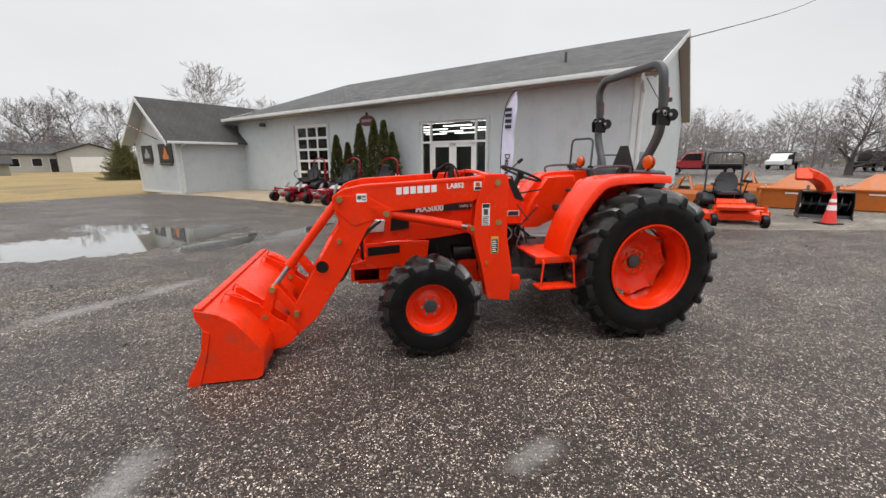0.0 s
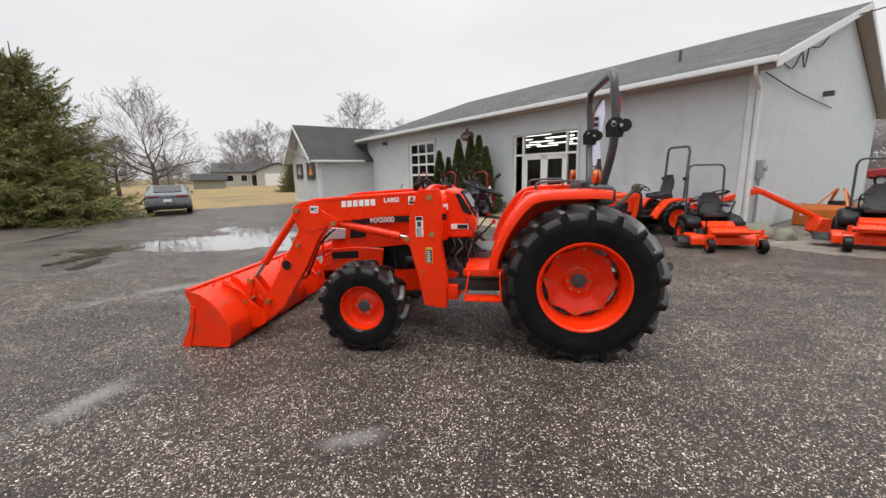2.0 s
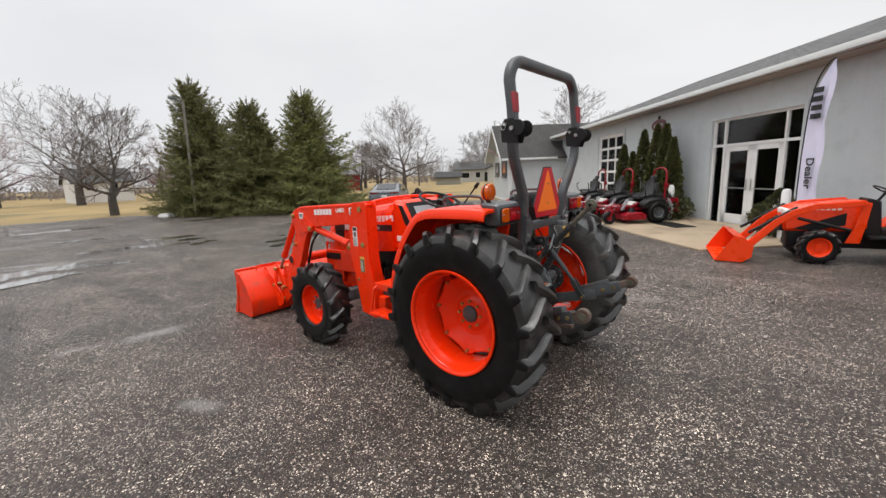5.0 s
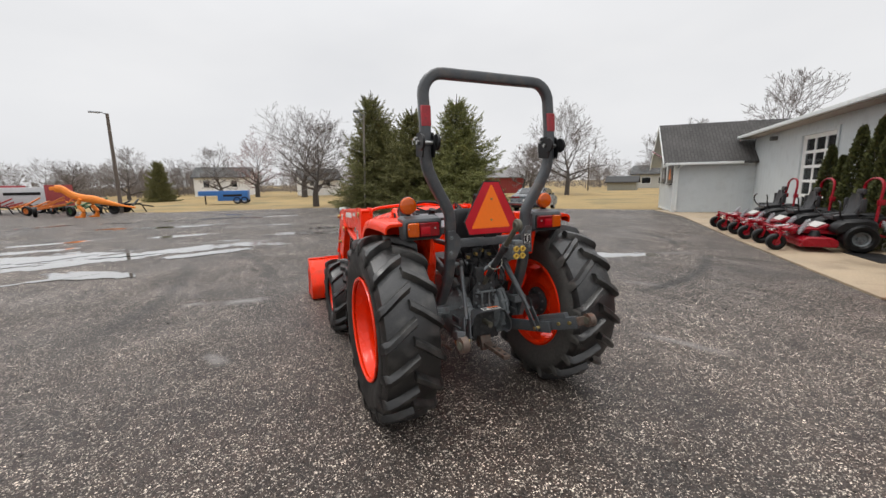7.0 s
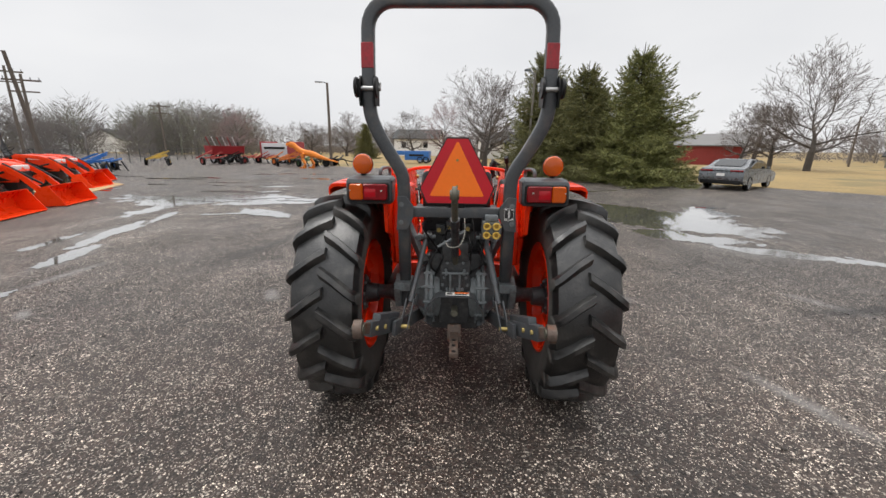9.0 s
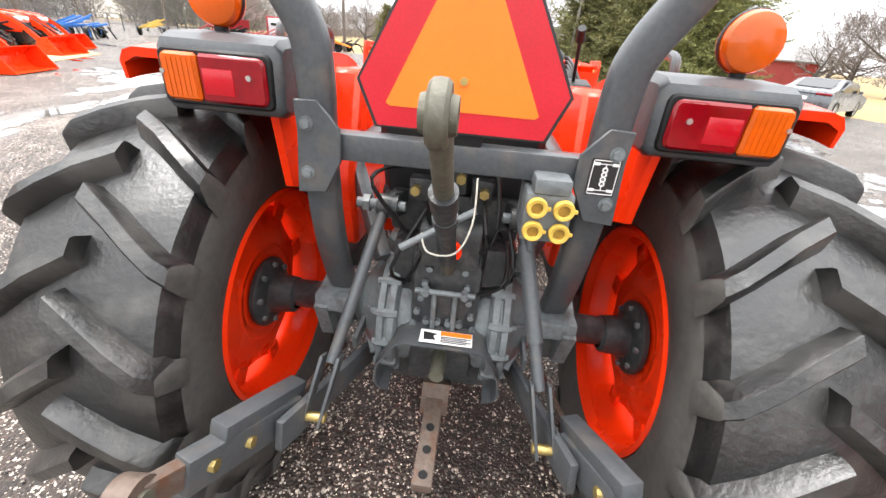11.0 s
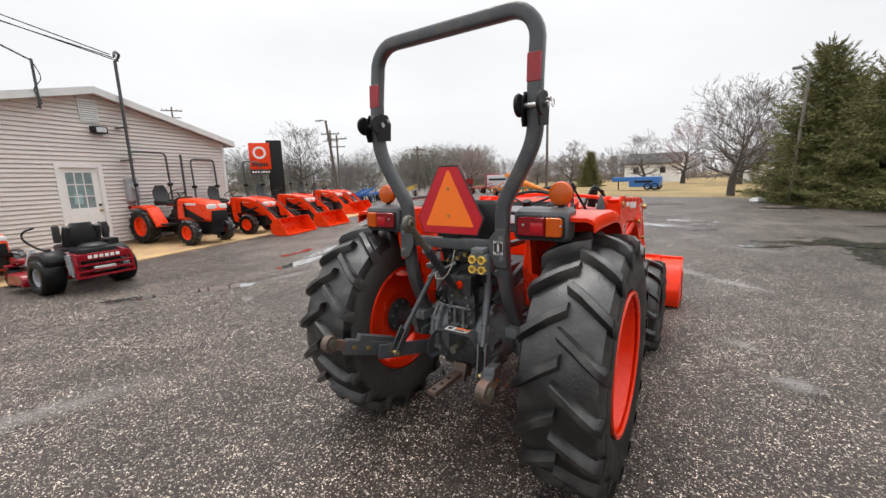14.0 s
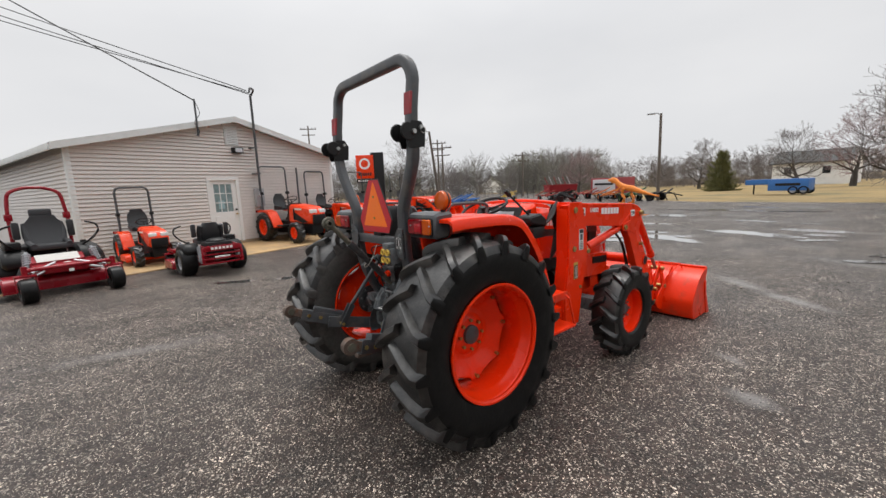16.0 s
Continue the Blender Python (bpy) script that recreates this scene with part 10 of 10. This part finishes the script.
house("shed", (-44.9, 51.3, -0.06), 35, 4.2, 2.6, 1.4, 2.1, material("shed_green", (0.30, 0.30, 0.26), 0.8), material("dark_shed_roof", (0.04, 0.04, 0.04), 0.8), (), "low shed with a dark roof on the grass", "shed")
house("white_house", (-84.0, -8.2, -0.06), 84, 9.0, 7.0, 3.4, 5.1, WHITE_SIDING, ROOF, (("+y", -3, 1.6, 0.9, 1.1), ("+y", 1.5, 1.6, 0.9, 1.1), ("-y", -2.5, 1.6, 0.9, 1.1), ("-y", 2, 1.6, 0.9, 1.1), ("-x", 0, 2.2, 0.8, 1.1)), "white two-storey farmhouse beyond the field")
house("white_house", (-68.0, 6.8, -0.06), 95, 6.0, 5.5, 2.6, 4.2, WHITE_SIDING, ROOF, (("+y", -1.5, 1.6, 0.7, 1.0), ("+y", 1.5, 1.6, 0.7, 1.0), ("-y", 1, 1.6, 0.7, 1.0), ("-y", -1.5, 1.6, 0.7, 1.0)), "small white house beyond the field")
house("barn", (-51.0, 32.0, -0.06), 60, 7.0, 5.0, 2.4, 3.6, BARN_RED, material("barn_roof_metal", (0.16, 0.155, 0.15), 0.5, vary=0.2), (), "small red barn with a grey metal roof", "barn")
house("white_house", (-62.0, -66.0, -0.06), 30, 7.0, 6.0, 2.6, 4.6, WHITE_SIDING, ROOF, (("+y", 0, 1.4, 0.8, 1.0),), "small white house behind the fence")
house("white_house", (-82.0, -72.0, -0.06), 10, 9.0, 6.0, 2.6, 4.4, WHITE_SIDING, ROOF, (("+y", 0, 1.4, 0.8, 1.0),), "small white house behind the fence")
house("white_house", (-98.0, -58.0, -0.06), 10, 8.0, 6.0, 2.6, 4.2, GREY_SIDING, ROOF, (("+y", 0, 1.4, 0.8, 1.0),), "pale house behind the fence")


def trailer(at, turn, L, W, z0, z1, mat_, label, gooseneck=False):
    K = thing("trailer", at, label, "trailer", "", turn)
    part("body", box(-L / 2, L / 2, -W / 2, W / 2, z0, z1, 0.05), mat_, K)
    for s in (-1, 1):
        for x in (0.35, 1.0):
            wheel_set(K, x, s * (W / 2 - 0.1), 0.34, 0.2, 0.12, s, SILVER)
    if gooseneck:
        part("nose", box(-L / 2 - 1.6, -L / 2, -W / 2, W / 2, z0 + (z1 - z0) * 0.55, z1, 0.03), mat_, K)
        part("jack", rod((-L / 2 - 1.2, 0, 0), (-L / 2 - 1.2, 0, z0 + 0.6), 0.06), BLACK, K)
    for s in (-1, 1):
        part("side_vent", box(-L / 2 + 0.5, L / 2 - 0.5, s * W / 2, s * (W / 2 + 0.02), z1 - 0.55, z1 - 0.35), BLACK, K)
    return K


trailer((-41.3, -4.3, 0), 84, 2.6, 1.6, 0.3, 1.25, material("blue_paint", (0.03, 0.14, 0.42), 0.4), "blue horse trailer on the grass", True)
BOXT = material("pale_trailer_panels", (0.55, 0.55, 0.56), 0.4, vary=0.1)
BOXR = material("faded_red_panel", (0.30, 0.04, 0.045), 0.5, vary=0.15)
W_ = trailer((-36.5, -17.0, 0), 68, 3.6, 2.0, 0.45, 1.85, BOXT, "white and red forage wagon at the yard's edge")
for x in (-1.82, 1.62):
    part("end_panel", box(x, x + 0.2, -1.04, 1.04, 0.4, 2.0, 0.02), BOXR, W_)


def seeder(at, turn):
    K = thing("grain_drill", at, "old red grain drill with raised pale markers", "implement", "implements along the fence", turn)
    part("hopper", plate([(-0.5, 0.8), (-0.62, 1.5), (0.62, 1.5), (0.5, 0.8)], "y", -1.6, 1.6, 0.03), RED_PAINT, K)
    part("lid", box(-0.65, 0.65, -1.62, 1.62, 1.5, 1.56, 0.01), BOXR, K)
    for k in range(6):
        part("marker_arm", bar((0.3, -1.4 + 0.5 * k, 1.1), (1.0, -2.4 + 0.5 * k, 2.3), 0.07, 0.07, 0.01), BOXT if k % 2 else BOXR, K)
    for y in (-1.2, -0.4, 0.4, 1.2):
        wheel_set(K, 0.0, y, 0.42, 0.25, 0.12, 1 if y > 0 else -1, SILVER)
    part("tongue", bar((-0.5, 0, 0.6), (-2.2, 0, 0.45), 0.1, 0.1, 0.01), RED_PAINT, K)


seeder((-34.5, -21.5, 0), 65)


def statue(at, turn):
    """A plain orange long-tailed beast, one mesh."""
    bm = sweep(curve_points([(-1.75, 0, 1.72), (-1.35, 0, 1.66), (-0.9, 0, 1.35), (-0.3, 0, 1.15), (0.4, 0, 1.05), (1.1, 0, 0.85), (1.9, 0, 0.65), (2.7, 0, 0.58)], 5), 0.34, 0.44, 10)
    for x, y in ((-0.25, -0.22), (0.2, 0.22)):
        sweep(curve_points([(x, y, 1.1), (x - 0.15, y, 0.7), (x + 0.1, y, 0.35), (x - 0.05, y, 0.02)], 4), 0.2, 0.22, 8, bm=bm)
        box(x - 0.35, x + 0.1, y - 0.1, y + 0.1, 0.0, 0.08, bm=bm)
    for y in (-0.2, 0.2):
        sweep([(-0.75, y, 1.15), (-0.95, y, 0.9), (-1.1, y, 0.95)], 0.08, 0.08, 6, bm=bm)
    box(-2.05, -1.6, -0.14, 0.14, 1.62, 1.84, 0.05, bm=bm)
    for v in bm.verts:
        if v.co.x > 0.5:
            k = max(0.25, 1 - (v.co.x - 0.5) / 2.2)
            v.co.y *= k
            mid = 1.05 - 0.24 * (v.co.x - 0.4)
            v.co.z = mid + (v.co.z - mid) * k
        elif v.co.x < -0.7 and v.co.z > 1.1:
            v.co.y *= 0.75
    ob = part("dinosaur_statue", bm, material("statue_orange", (0.78, 0.22, 0.02), 0.5, vary=0.15), None)
    ob.matrix_basis = pose(at[0], at[1], 0, 0, 0, turn)
    tagged(ob, "bright orange dinosaur statue at the yard's edge", "statue")


statue((-27.6, -11.2), 68)


def implement(at, turn, mat_, seed, label):
    K = thing("farm_implement", at, label, "implement", "implements along the fence", turn)
    rng = random.Random(seed)
    part("beam", bar((-1.4, 0, 0.55), (1.4, 0, 0.6), 0.12, 0.12, 0.01), mat_, K)
    for k in range(4):
        x = -1.2 + 0.8 * k
        part("arm", bar((x, -0.6, 0.5), (x + rng.uniform(-0.2, 0.4), 0.7, rng.uniform(0.6, 1.2)), 0.09, 0.09, 0.01), mat_, K)
        part("tine", rod((x, 0.6, 0.6), (x + 0.2, 0.8, 0.0), 0.04), BLACK, K)
    part("hitch", bar((1.4, 0, 0.55), (2.2, 0, 0.4), 0.08, 0.08, 0.01), BLACK, K)
    for s in (-1, 1):
        wheel_set(K, 0.2, s * 0.75, 0.32, 0.18, 0.1, s, mat_)
    return K


RED_IMPL = material("faded_red_paint", (0.34, 0.05, 0.04), 0.5, vary=0.15)
GREEN_IMPL = material("dull_green_paint", (0.05, 0.12, 0.05), 0.5)
for x, y, t, m_, sd in ((-29.0, -23.9, 30, YELLOW, 1), (-31.1, -20.9, 60, RED_IMPL, 2), (-33.0, -20.0, 20, BLACK, 3), (-34.6, -19.3, 70, RED_IMPL, 4), (-36.2, -18.4, 40, RED_IMPL, 5), (-30.0, -12.3, 50, GREEN_IMPL, 6), (-31.0, -10.8, 80, BLACK, 7), (-30.2, -13.9, 20, IMPL, 8), (-32.5, -15.5, 60, IMPL, 9)):
    implement((x, y, 0), t, m_, sd, "old farm implement parked along the fence")
BLUE = material("tractor_blue", (0.02, 0.13, 0.42), 0.4)
implement((-19.5, -20.8, 0), 30, BLUE, 12, "blue farm implement parked along the fence")
implement((-21.5, -22.0, 0), 70, BLUE, 13, "blue farm implement parked along the fence")
fence = bmesh.new()
for k in range(26):
    a, b = Vector((-14.0, -26.5, 0)), Vector((-52.0, -31.5, 0))
    q = a.lerp(b, k / 25)
    rod(q, q + Vector((0, 0, 1.2)), 0.035, seg=6, bm=fence)
for z in (0.5, 0.85, 1.18):
    rod((-14.0, -26.5, z), (-52.0, -31.5, z), 0.015, seg=5, bm=fence)
tagged(part("wire_fence", fence, GREY_PAINT, None), "long low grey wire fence", "fence", kind="stuff")
